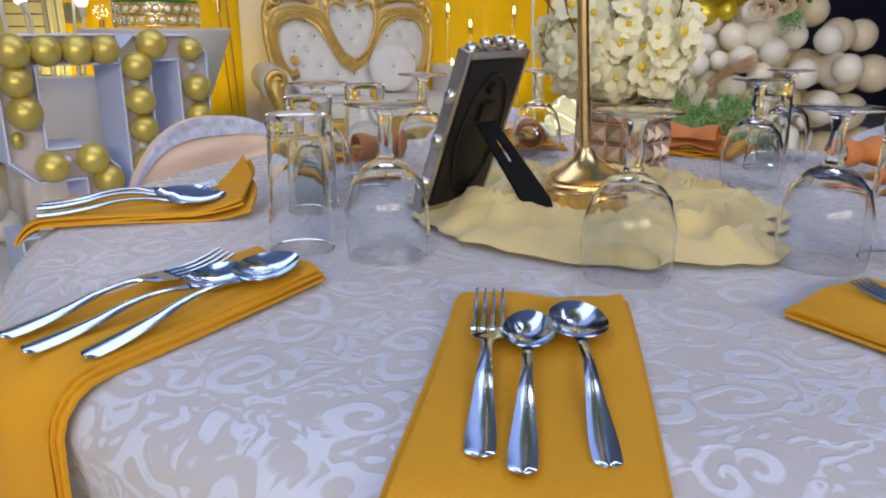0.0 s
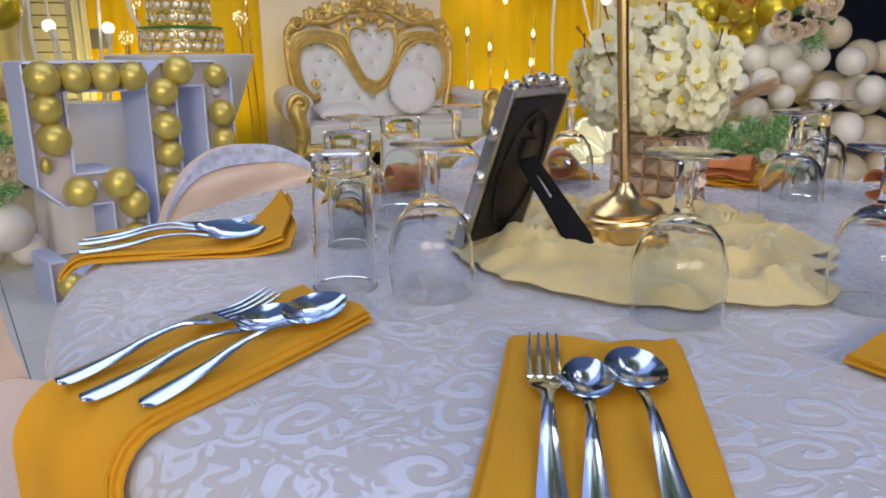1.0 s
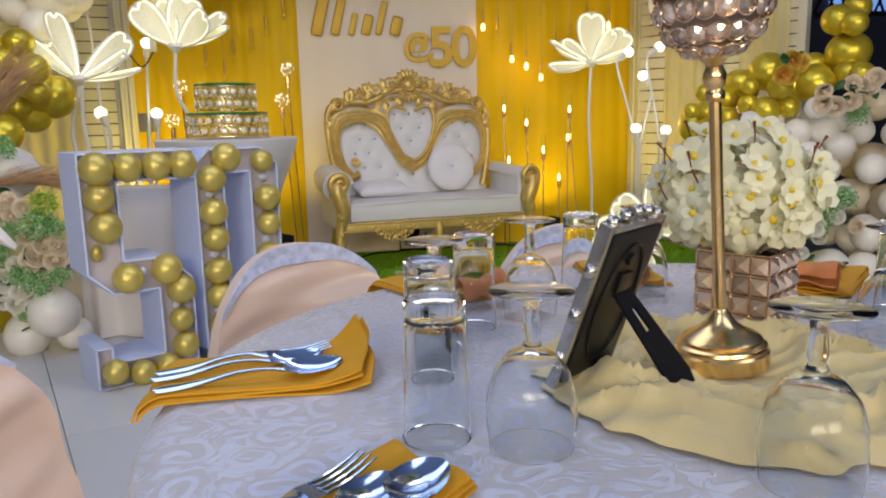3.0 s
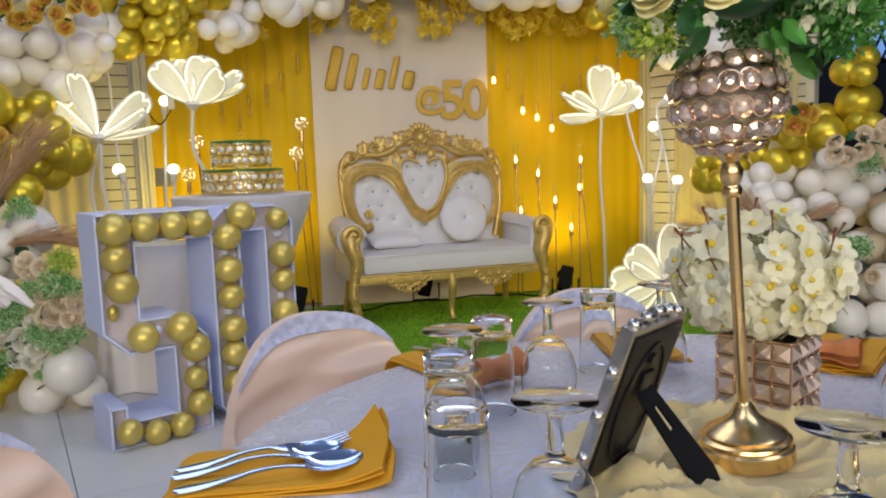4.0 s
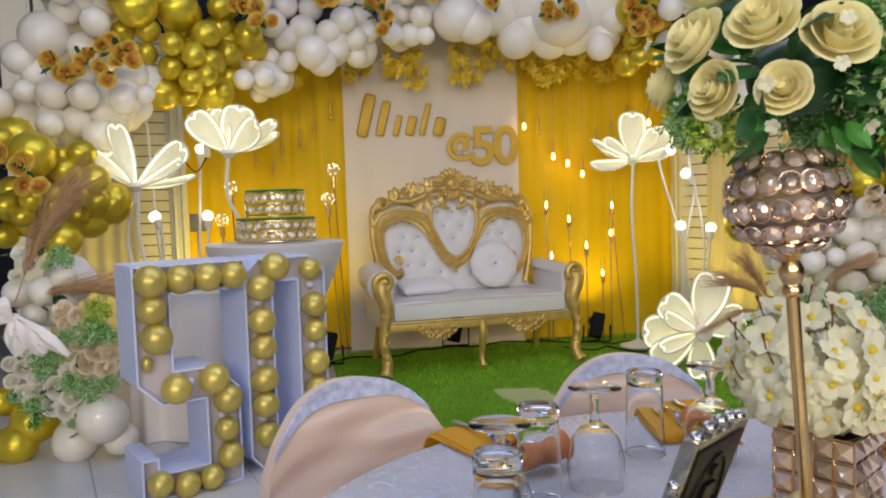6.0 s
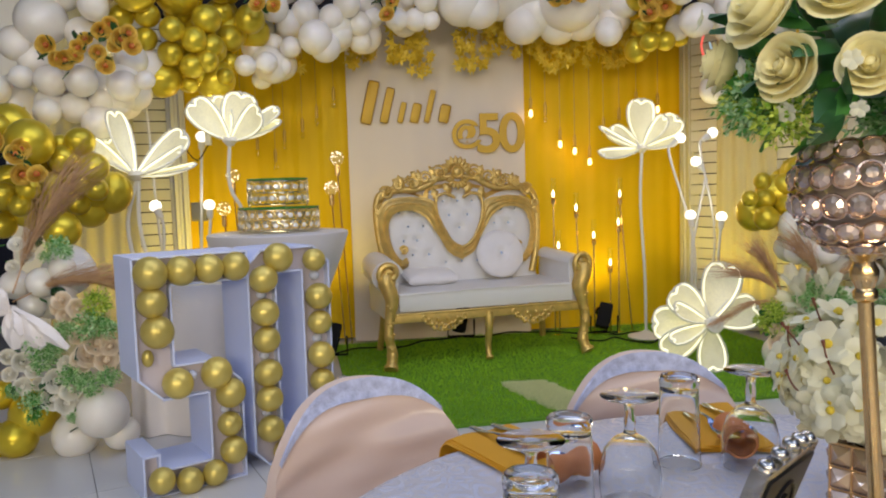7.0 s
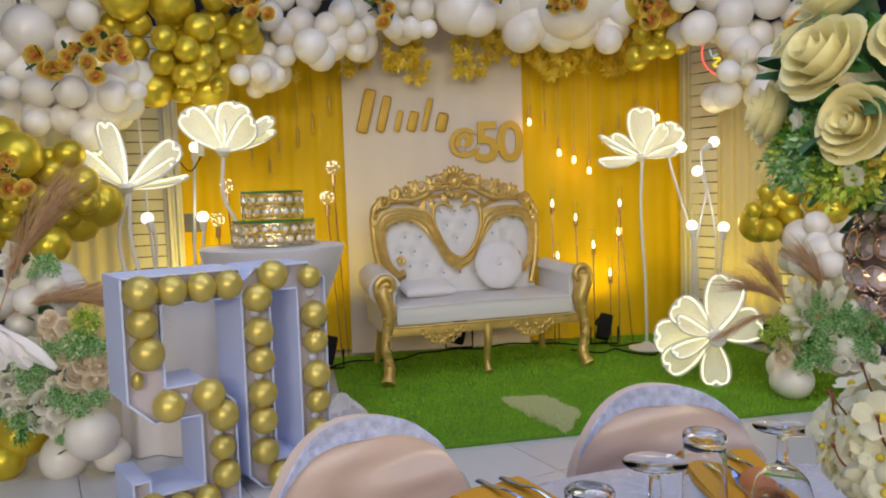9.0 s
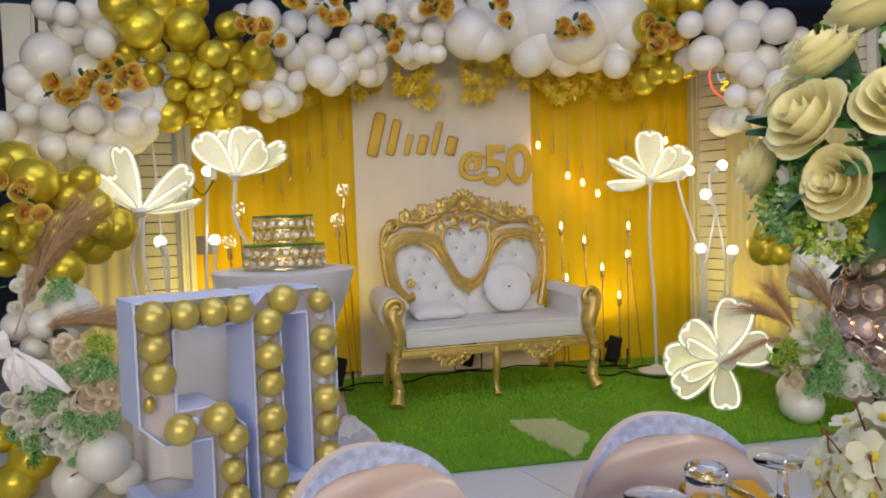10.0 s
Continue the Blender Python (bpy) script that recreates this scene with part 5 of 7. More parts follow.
for k in range(9):
    a = math.pi * (k + 0.5) / 9
    part("acanthus_leaf", acanthus(0.045 * math.cos(a), 1.235 + 0.045 * math.sin(a), a, 0.075, 0.045, 0.03), "gold", sofa)
for k in range(7):
    a = -math.pi * (k + 0.5) / 7
    part("acanthus_leaf", acanthus(0.03 * math.cos(a), 1.19 + 0.02 * math.sin(a), a, 0.06, 0.035, 0.04), "gold", sofa)
# seat, arms, apron, legs


own = box(1.215, 0.54, 0.125, (0, 0.262, 0.405), 0.035)
for v in own.verts:
    if v.co.z > 0.44:
        v.co.z += 0.018 * (1 - (v.co.x / 0.62) ** 2)
part("seat_cushion", own, "leather", sofa, "white leatherette seat cushion with piped edge")
part("piping", tube([(-0.59, -0.008, 0.452), (0, -0.010, 0.468), (0.59, -0.008, 0.452)], 0.004, 6), "leather", sofa)
part("seat_rail", box(1.30, 0.05, 0.055, (0, 0.012, 0.305), 0.012), "gold", sofa)
part("seat_bead", tube([(-0.63, -0.014, 0.335), (0.63, -0.014, 0.335)], 0.008, 8), "gold", sofa)
for sx in (1, -1):
    def arm(u, v, sx=sx):
        a = -0.5 + 4.0 * u
        y = 0.03 + 0.50 * v
        flare = 0.02 * (1 - v)
        return (sx * (0.645 + flare + 0.072 * math.sin(a - 0.9)), y, 0.575 + 0.02 * v + 0.072 * math.cos(a - 0.9))
    own = grid(24, 10, arm, thick=0.03)
    box(0.10, 0.52, 0.30, (sx * 0.645, 0.29, 0.45), 0.025, own)
    part("arm_pad", own, "leather", sofa, "padded white armrest")
    pts = smooth_path([(sx * 0.665, 0.02, 0.60), (sx * 0.69, -0.012, 0.55), (sx * 0.655, -0.02, 0.44), (sx * 0.67, -0.02, 0.33), (sx * 0.685, -0.03, 0.22), (sx * 0.665, -0.025, 0.10), (sx * 0.675, -0.045, 0.03), (sx * 0.685, -0.065, 0.0)], 8)
    n = len(pts)
    part("front_leg", tube(pts, [0.041 + 0.010 * math.sin(i / n * 9) * (i < n * 0.75) + (0.006 if i > n - 6 else 0) - 0.006 * (n * 0.6 < i < n * 0.85) for i in range(n)], 12), "gold", sofa, "carved antique gold cabriole leg")
    own = bmesh.new()
    pts, rad = [], []
    for i in range(30):
        t = i / 29
        a = -0.6 + 9.5 * t
        r = 0.066 * (1 - 0.85 * t)
        pts.append((sx * (0.665 + r * math.cos(a)), -0.012 - 0.02 * t, 0.60 + r * math.sin(a)))
        rad.append(0.023 * (1 - 0.4 * t))
    part("arm_scroll", tube(pts, rad, 8), "gold", sofa, "carved gold arm scroll")
    part("arm_rim", tube(smooth_path([(sx * 0.615, 0.02, 0.42), (sx * 0.635, 0.01, 0.52), (sx * 0.625, 0.01, 0.60), (sx * 0.665, 0.01, 0.655), (sx * 0.72, 0.01, 0.62)], 6), 0.013, 8), "gold", sofa)
    for z in (0.12, 0.20, 0.27, 0.38):
        own = ball(0.014, 8, 6, 1.3, centre=(sx * 0.672, -0.05, z))
        ball(0.01, 8, 6, 1, own, (sx * 0.655, -0.05, z + 0.02))
        ball(0.01, 8, 6, 1, own, (sx * 0.69, -0.05, z + 0.02))
        part("carved_leaf", own, "gold", sofa)
    # hanging carved ornament of the apron
    own = bmesh.new()
    for k in range(11):
        x = -0.135 + 0.027 * k
        zz = 0.285 - 0.085 * math.cos((k - 5) / 5 * 1.4)
        tube([(sx * 0.31 + x + 0.016 * math.cos(a), -0.012 - 0.004 * a / 6, zz + 0.03 + 0.018 * math.sin(a)) for a in np.linspace(0, 8, 14)], [0.0085 - 0.0004 * i for i in range(14)], 6, own)
        ball(0.014, 8, 6, 1, own, (sx * 0.31 + x * 0.8, -0.015, 0.29 - 0.03 * (k % 3)))
    box(0.25, 0.012, 0.06, (sx * 0.31, 0.0, 0.285), 0.004, own)
    part("apron_carving", own, "gold", sofa, "carved gold apron ornament")
    part("rear_leg", tube(smooth_path([(sx * 0.60, 0.50, 0.36), (sx * 0.61, 0.53, 0.18), (sx * 0.63, 0.57, 0.0)], 5), 0.024, 8), "gold", sofa)
pts = smooth_path([(0, 0.01, 0.31), (0, 0.0, 0.22), (0, 0.03, 0.10), (0, 0.02, 0.03), (0, 0.0, 0.0)], 7)
part("front_leg", tube(pts, [0.034 - 0.016 * math.sin(min(1, i / 24) * 1.5) + (0.007 if i > 24 else 0) for i in range(len(pts))], 12), "gold", sofa, "carved antique gold middle leg")

own = ball(1.0, 40, 20, 1.0)
for v in own.verts:
    r = math.hypot(v.co.x, v.co.y)
    a = math.atan2(v.co.y, v.co.x)
    v.co.z *= 0.36 * (1 - 0.55 * math.exp(-r * r / 0.03))
    v.co.z *= 1 + 0.10 * math.sin(22 * a) * r
    v.co.x *= 1 + 0.02 * math.sin(11 * a)
    v.co *= 0.172
cush = solid("round_cushion", own, "plush", "round white velvet cushion pleated to a crystal button, on the loveseat", "cushion", SEAT @ pose(0.235, 0.40, 0.650, 78, 0, -4))
part("button", BTN, None, cush, m=pose(0, 0, 0.03) @ Matrix.Scale(1.5, 4))
own = box(0.36, 0.22, 0.085, (0, 0, 0), 0.04)
bmesh.ops.subdivide_edges(own, edges=own.edges[:], cuts=2, use_grid_fill=True)
for v in own.verts:
    v.co.z *= 1.25 - 0.9 * max(abs(v.co.x) / 0.18, abs(v.co.y) / 0.11) ** 3
    v.co.z += 0.006 * math.sin(40 * v.co.x) * math.sin(30 * v.co.y)
solid("pillow", own, "plush", "small flat white pillow lying on the loveseat", "pillow", SEAT @ pose(-0.30, 0.36, 0.525, 12, 0, 3))

# ---- cake table and crystal cake stands ----
ct = thing("cocktail_table", "round cocktail table in a pale stretch satin cover", "table", pose(-0.915, 4.40, 0))
part("cover", lathe([(0, 0.945), (0.362, 0.945), (0.372, 0.940), (0.372, 0.925), (0.33, 0.80), (0.25, 0.60), (0.18, 0.42), (0.16, 0.32), (0.19, 0.18), (0.30, 0.03), (0.33, 0.012), (0.34, 0.0)], 56), "tulle", ct)
part("top_board", lathe([(0, 0.93), (0.355, 0.93), (0.355, 0.915), (0, 0.915)], 40), "board", ct)
own = grid(40, 8, lambda u, v: (0.30 + 0.30 * u + 0.02 * math.sin(9 * v), -0.42 + 0.30 * v + 0.05 * math.sin(6 * u), 0.02 + 0.08 * abs(math.sin(5 * u + 3 * v)) * (1 - u) + 0.02 * math.sin(17 * u + 9 * v) ** 2), thick=0.003)
part("cloth_tail", own, "tulle", ct, "crumpled end of the satin cover on the floor")


def cake_stand(z, r, h, rows, count, label):
    s = thing("cake_stand", label, "cake stand", pose(-0.907, 4.40, z), group="cake stands")
    part("mirror_top", lathe([(0, h), (r, h), (r + 0.004, h - 0.003), (r + 0.004, h - 0.009), (r, h - 0.012), (0, h - 0.012)], 48), "mirror_green", s, "mirror top with green glass edge")
    for zz in (0.012, h - 0.016, h * 0.5):
        part("hoop", tube([(r * math.cos(a), r * math.sin(a), zz) for a in np.linspace(0, 6.283, 49)[:-1]], 0.0022, 6, closed=True), "pale_gold", s)
    rh = (h - 0.03) / rows
    ringm = mesh_of("oval_ring", tube([(rh * 0.47 * math.cos(t), math.pi * r / count * 0.93 * math.sin(t), 0) for t in np.linspace(0, 6.283, 17)[:-1]], 0.0022, 5, closed=True), "pale_gold")
    gem = mesh_of("crystal", lathe([(0, 0.006), (0.011, 0.004), (0.0165, 0), (0.011, -0.004), (0, -0.006)], 8, m=Matrix.Diagonal((rh / 0.05, math.pi * r / count / 0.02, 1, 1)) @ Matrix.Scale(0.72, 4)), "bead", smooth=False)
    for j in range(rows):
        for k in range(count):
            a = 2 * math.pi * (k + 0.5 * j) / count
            m4 = Matrix.Translation((r * math.cos(a), r * math.sin(a), 0.014 + rh * (j + 0.5))) @ Matrix.Rotation(a, 4, "Z") @ Matrix.Rotation(radians(90), 4, "Y")
            part("oval_ring", ringm, None, s, m=m4)
            part("crystal", gem, None, s, m=m4)
    for k in range(4):
        a = k * math.pi / 2 + 0.4
        part("foot", ball(0.006, 8, 6, 1, centre=(r * 0.97 * math.cos(a), r * 0.97 * math.sin(a), 0.006)), "pale_gold", s)


cake_stand(0.947, 0.212, 0.136, 2, 26, "wide gold cake stand hung with crystals, on the cocktail table")
cake_stand(1.083, 0.158, 0.150, 2, 20, "smaller gold crystal cake stand standing on the wide one")


# satin draped over a low plinth behind the numerals
def plinth_cloth(u, v):
    along = (-0.788 - (-1.553)) * u
    fold = 0.022 * math.sin(along * 38 + 2 * math.sin(along * 11)) * (1 - 0.8 * v)
    return (along, fold - 0.05 * (1 - v), 0.004 + 0.72 * v)


plinth = thing("draped_plinth", "low plinth draped in pale satin behind the numerals", "plinth", pose(-1.553, 3.95, 0))
part("drape", grid(70, 10, plinth_cloth, thick=0.003), "ribbon", plinth)
part("core", box(0.705, 0.30, 0.715, (0.382, 0.19, 0.3585)), "board", plinth, smooth=False)

# fallen satin heap beside the numerals


def heap(u, v):
    a = 2 * math.pi * u
    r = 0.13 * v * (1 + 0.18 * math.sin(3 * a + 1))
    return (r * math.cos(a), r * math.sin(a), 0.13 * max(0.0, 1 - v ** 1.6) * (0.75 + 0.25 * math.sin(5 * a + 7 * v)) + 0.018 * math.sin(9 * a + 11 * v) * v * (1 - v) * 3 + 0.003)


solid("satin_cloth", grid(60, 14, heap), "ribbon", "loose heap of white satin cloth on the floor", "cloth", pose(-0.60, 4.42, 0.006))


# ---- lit flower lamps ----
def petal_shape(tip, width, face, cup):
    """A heart-tipped petal from the lamp's middle to its tip, turned to face that way."""
    z_ = Vector(tip)
    length = z_.length
    z_.normalize()
    y_ = -(Vector(face) - z_ * z_.dot(Vector(face))).normalized()
    x_ = y_.cross(z_)

    def place(u, v):
        w = width * (0.10 + 0.90 * math.sin(math.pi * min(1, 0.5 * min(1, u / 0.70))) ** 1.15) * (1 if u < 0.72 else math.sqrt(max(0.0, 1 - ((u - 0.72) / 0.28) ** 2.6)) * 0.82 + 0.18)
        q = 2 * v - 1
        along = length * (u - 0.07 * max(0, (u - 0.7) / 0.3) * math.exp(-(q / 0.25) ** 2))
        return z_ * along + x_ * (q * w / 2) + y_ * (cup * math.sin(math.pi * u) * (1 - q * q) - 0.3 * cup * u * u)
    return place


def lotus(place, petals, label, power, stem=None):
    lamp = thing("flower_lamp", label, "lamp", pose(*place), group="lit flower lamps")
    for tip, width, face in petals:
        f = petal_shape(tip, width, face, 0.035)
        p = part("petal", grid(20, 12, f, thick=0.003), "petal", lamp, "glowing net petal")
        edge = [f(i / 22, 0.0) for i in range(1, 22)] + [f(1.0, j / 10) for j in range(11)] + [f(1 - i / 22, 1.0) for i in range(1, 22)]
        inner = [f(0.06 + 0.90 * i / 22, 0.06) for i in range(22)] + [f(0.96, 0.06 + 0.88 * j / 10) for j in range(11)] + [f(0.96 - 0.90 * i / 22, 0.94) for i in range(22)]
        part("petal_rim", tube(edge, 0.0062, 6, closed=True), "petal_rim", p, "white tube rim")
        part("light_strip", tube(inner, 0.0058, 5, closed=True), "led_strip", p, "glowing light strip along the rim")
    part("calyx", lathe([(0, -0.035), (0.02, -0.03), (0.045, 0.0), (0.04, 0.02), (0, 0.028)], 20), "white_paint", lamp)
    bulb_light("flower_lamp_light", Vector(place) + Vector((0, -0.14, 0.16)), power * 0.07, (1.0, 0.88, 0.55), 0.08)
    if stem:
        inv = pose(*place).inverted()
        for line in stem:
            part("stem", tube([inv @ Vector(p) for p in smooth_path(line, 6)], 0.011, 8), "white_paint", lamp, "white enamelled stem")
        fx, fy, fz = stem[0][-1]
        part("base", lathe([(0, 0.0), (0.13, 0.0), (0.13, 0.008), (0.05, 0.03), (0.015, 0.05), (0, 0.05)], 32, m=inv @ Matrix.Translation((fx, fy, fz))), "white_paint", lamp)
    return lamp


lotus((-1.700, 4.50, 1.275), [((-0.13, 0.05, 0.36), 0.15, (0.95, -0.5, 0.3)), ((-0.20, 0.10, 0.20), 0.15, (0.6, -0.6, 0.6)), ((-0.22, -0.06, 0.19), 0.13, (0.75, -0.4, 0.8)), ((0.27, 0.06, 0.22), 0.20, (-0.3, -0.8, 0.4)),
                              ((0.29, -0.06, 0.12), 0.15, (-0.1, -0.6, 0.8)), ((0.33, 0.0, 0.035), 0.15, (0.0, -0.3, 1.0))],
      "white flower lamp with glowing net petals on tall curved stems", 7, [[(-1.70, 4.50, 1.25), (-1.77, 4.52, 0.95), (-1.68, 4.58, 0.45), (-1.62, 4.62, 0.004)], [(-1.69, 4.50, 1.25), (-1.70, 4.52, 0.95), (-1.62, 4.58, 0.5), (-1.6, 4.62, 0.03)]])
lotus((-1.285, 4.90, 1.475), [((-0.13, 0.10, 0.27), 0.17, (0.2, -1, 0.1)), ((0.07, 0.08, 0.29), 0.21, (0, -1, 0.2)), ((-0.20, -0.07, 0.23), 0.17, (0.35, -1, 0.25)), ((0.28, 0.10, 0.19), 0.14, (-0.3, -0.7, 0.6)), ((0.31, 0.02, 0.10), 0.16, (-0.1, -0.4, 0.9)),
                              ((0.22, -0.10, 0.16), 0.18, (0.0, -1, 0.45))],
      "white flower lamp with cupped glowing petals on a tall stem", 7, [[(-1.29, 4.90, 1.45), (-1.30, 4.91, 1.2), (-1.20, 4.95, 0.9), (-1.15, 5.0, 0.004)]])
lotus((1.412, 5.70, 1.395), [((-0.20, 0.12, 0.15), 0.17, (0.2, -0.9, 0.5)), ((0.01, 0.05, 0.35), 0.21, (0.1, -1, 0.1)), ((0.29, 0.08, 0.21), 0.19, (-0.3, -0.9, 0.3)), ((-0.30, 0.02, 0.15), 0.13, (0.3, -0.4, 0.9)), ((0.15, -0.09, 0.21), 0.12, (-0.6, -0.7, 0.3)),
                             ((-0.32, -0.10, -0.05), 0.15, (0.0, -0.55, 0.9)), ((0.24, -0.10, 0.05), 0.15, (0.0, -0.5, 0.9))],
      "white flower lamp with wide open glowing petals on a tall stem", 7, [[(1.412, 5.70, 1.37), (1.40, 5.70, 1.0), (1.43, 5.71, 0.5), (1.44, 5.72, 0.032)]])
fallen = lotus((1.56, 4.77, 0.305), [((0.11, 0.04, 0.35), 0.23, (-0.1, -1, 0.1)), ((0.29, 0.02, 0.08), 0.21, (-0.3, -1, 0.1)), ((0.00, -0.04, -0.29), 0.17, (-0.2, -1, 0.3)), ((-0.29, 0.0, -0.18), 0.18, (0.1, -1, 0.2)), ((-0.34, 0.04, 0.0), 0.21, (0.2, -1, 0.0)),
                                      ((-0.22, 0.03, 0.20), 0.19, (0.2, -1, -0.1)), ((-0.27, -0.09, -0.09), 0.10, (0.1, -0.7, 0.7)), ((-0.25, -0.08, 0.11), 0.11, (0.4, -0.8, 0.5))],
               "large glowing flower lamp leaning on its side on the grass mat", 7)
part("hub", lathe([(0, 0.02), (0.045, 0.016), (0.052, 0.006), (0.052, -0.01), (0, -0.012)], 28, m=Matrix.Translation((0, -0.07, 0)) @ Matrix.Rotation(radians(90), 4, "X")), "white_paint", fallen, "white round hub")


# ---- opal bulbs on white stalks ----
OPAL = mesh_of("opal_bulb", lathe([(0, 0.062), (0.022, 0.056), (0.034, 0.040), (0.036, 0.026), (0.030, 0.010), (0.02, 0.0), (0, 0)], 20), "bulb")


def bulb_stand(root, heads, label):
    s = thing("bulb_stand", label, "lamp", pose(*root), group="bulb lamps")
    part("base", lathe([(0, 0), (0.11, 0), (0.11, 0.01), (0.02, 0.03), (0, 0.03)], 28), "white_paint", s)
    for i, (x, y, z, bx) in enumerate(heads):
        top = Vector((x - root[0], y - root[1], z - root[2] - 0.075))
        pts = smooth_path([(0.02 * (i - 2), 0.01 * i, 0.02), (top.x * 0.5 + bx, top.y * 0.6, top.z * 0.5), (top.x - bx * 0.25, top.y, top.z - 0.08), top], 7)
        stalk = part("stalk", tube(pts, 0.009, 8), "white_paint", s)
        d = (pts[-1] - pts[-3]).normalized()
        hold = part("socket", lathe([(0, -0.01), (0.012, -0.01), (0.019, 0.0), (0.022, 0.05), (0.0, 0.052)], 16, m=aim(top, d)), "white_paint", stalk)
        part("bulb", OPAL, None, stalk, "lit opal bulb", aim(top + d * 0.045, d))
        bulb_light("bulb_light", Vector(root) + top + d * 0.14, 0.5, (1.0, 0.9, 0.66), 0.04)


bulb_stand((-1.62, 5.0, 0), ((-1.828, 5.02, 1.765, -0.05), (-1.673, 4.75, 1.11, -0.06), (-1.461, 5.0, 1.094, 0.02), (-1.521, 5.1, 1.521, 0.02)), "white stand with lit opal bulbs on bent stalks")
bulb_stand((1.72, 5.42, 0.03), ((1.564, 5.5, 1.477, 0.06), (1.746, 5.4, 1.503, 0.09), (1.743, 5.42, 1.298, -0.06), (1.629, 5.3, 0.93, -0.02), (1.803, 5.25, 0.916, 0.03)), "white stand with lit opal bulbs on bent stalks")

# ---- hanging tube lamps and candle lamps before the curtain ----


def hang(s, z, lit):
    h = thing("hanging_lamp", "thin gold hanging lamp with a small bulb" + (" that glows amber" if lit else ", unlit"), "pendant lamp", WALL @ pose(s, -0.10, z), group="hanging lamps")
    part("cord", tube([(0, 0, 0.10), (0, 0, 2.46 - z), (0, 0.01, 2.475 - z), (0, 0.10, 2.48 - z)], 0.003, 6), "brass", h)
    part("holder", lathe([(0, 0.02), (0.010, 0.02), (0.012, 0.03), (0.012, 0.10), (0.005, 0.125), (0, 0.125)], 14), "brass", h, "gold lamp holder")
    part("bulb", lathe([(0, -0.035), (0.012, -0.03), (0.017, -0.015), (0.012, 0.012), (0.008, 0.022), (0, 0.022)], 14), "amber" if lit else "crystal", h, "glowing amber bulb" if lit else "unlit clear bulb")
    if lit:
        bulb_light("bulb_light", WALL @ Vector((s, -0.17, z - 0.02)), 0.3, (1.0, 0.55, 0.18), 0.02)


for s, z in ((-0.354, 1.588), (-0.245, 1.682), (-0.115, 1.813), (-0.49, 1.507), (-0.691, 1.458), (-0.563, 1.362), (-0.80, 1.58), (-0.92, 1.66), (-1.03, 1.75)):
    hang(s, z, False)
for s, z, lit in ((1.385, 1.712, True), (1.612, 1.473, True), (1.727, 1.417, True), (1.845, 1.331, True), (1.498, 1.669, False), (2.393, 1.723, True), (1.957, 1.55, False), (2.083, 1.62, False), (2.22, 1.75, False)):
    hang(s, z, lit)


def candle(s, z, d=0.30, lean=0.0):
    c = thing("candle_lamp", "tall thin gold candle lamp with glass chimney, glowing", "candle lamp", WALL @ pose(s, -d, 0.0), group="candle lamps")
    part("pole", tube([(lean, 0, 0.01), (0, 0, z - 0.06)], 0.006, 8), "gold_metal", c)
    part("foot", lathe([(0, 0), (0.06, 0), (0.06, 0.006), (0.008, 0.014), (0, 0.014)], 20, m=pose(lean, 0, 0.002)), "gold_metal", c)
    part("holder", lathe([(0, z - 0.07), (0.018, z - 0.07), (0.02, z - 0.04), (0.012, z - 0.032), (0.02, z - 0.026), (0.02, z - 0.02), (0, z - 0.02)], 16), "gold_metal", c)
    part("chimney", lathe([(0.017, z - 0.02), (0.019, z + 0.03), (0.016, z + 0.10), (0.0175, z + 0.125), (0.0165, z + 0.125), (0.015, z + 0.10), (0.018, z + 0.03), (0.016, z - 0.02)], 16), "glass", c, "clear glass chimney")
    part("flame", lathe([(0, z - 0.02), (0.008, z - 0.012), (0.011, z + 0.005), (0.006, z + 0.025), (0, z + 0.04)], 10), "flame", c, "glowing flame bulb")
    bulb_light("candle_light", WALL @ Vector((s, -d - 0.04, z + 0.02)), 0.09, (1.0, 0.72, 0.3), 0.02)


for s, z, ln in ((1.50, 1.08, 0.0), (1.674, 0.97, 0.03), (1.808, 0.76, 0.0), (1.934, 0.545, 0.0), (2.014, 1.065, 0.09), (2.001, 0.852, 0.0), (1.534, 0.69, 0.0)):
    candle(s, z, lean=ln)


def dandelion(s, z, d=0.25):
    g = thing("globe_lamp", "thin gold stalk lamp with a clear globe of fairy lights", "lamp", WALL @ pose(s, -d, 0.0), group="globe lamps")
    part("pole", tube([(0.06, 0, 0.01), (0, 0, z - 0.10)], 0.006, 8), "gold_metal", g)
    part("holder", lathe([(0, z - 0.13), (0.02, z - 0.13), (0.02, z - 0.05), (0, z - 0.05)], 14), "gold_metal", g)
    part("globe", lathe([(0.012, z - 0.052)] + [(0.055 * math.cos(a), z + 0.055 * math.sin(a)) for a in np.linspace(-1.25, 1.57, 10)], 18), see_through("clear_globe_film", (0.8, 0.75, 0.6), 0.85, 0.1), g, "clear globe")
    own = bmesh.new()
    rr_ = random.Random(int(z * 1000))
    for _ in range(24):
        v = Vector((rr_.gauss(0, 1), rr_.gauss(0, 1), rr_.gauss(0, 1))).normalized() * 0.046
        ball(0.0036, 6, 4, 1, own, (v.x, v.y, v.z + z))
    tagged(part("fairy_lights", own, "fairy", g, "tiny warm fairy lights"), kind="stuff")


for s, z in ((-0.103, 1.399), (-0.152, 1.182), (-0.857, 1.287), (-0.932, 1.052)):
    dandelion(s, z)

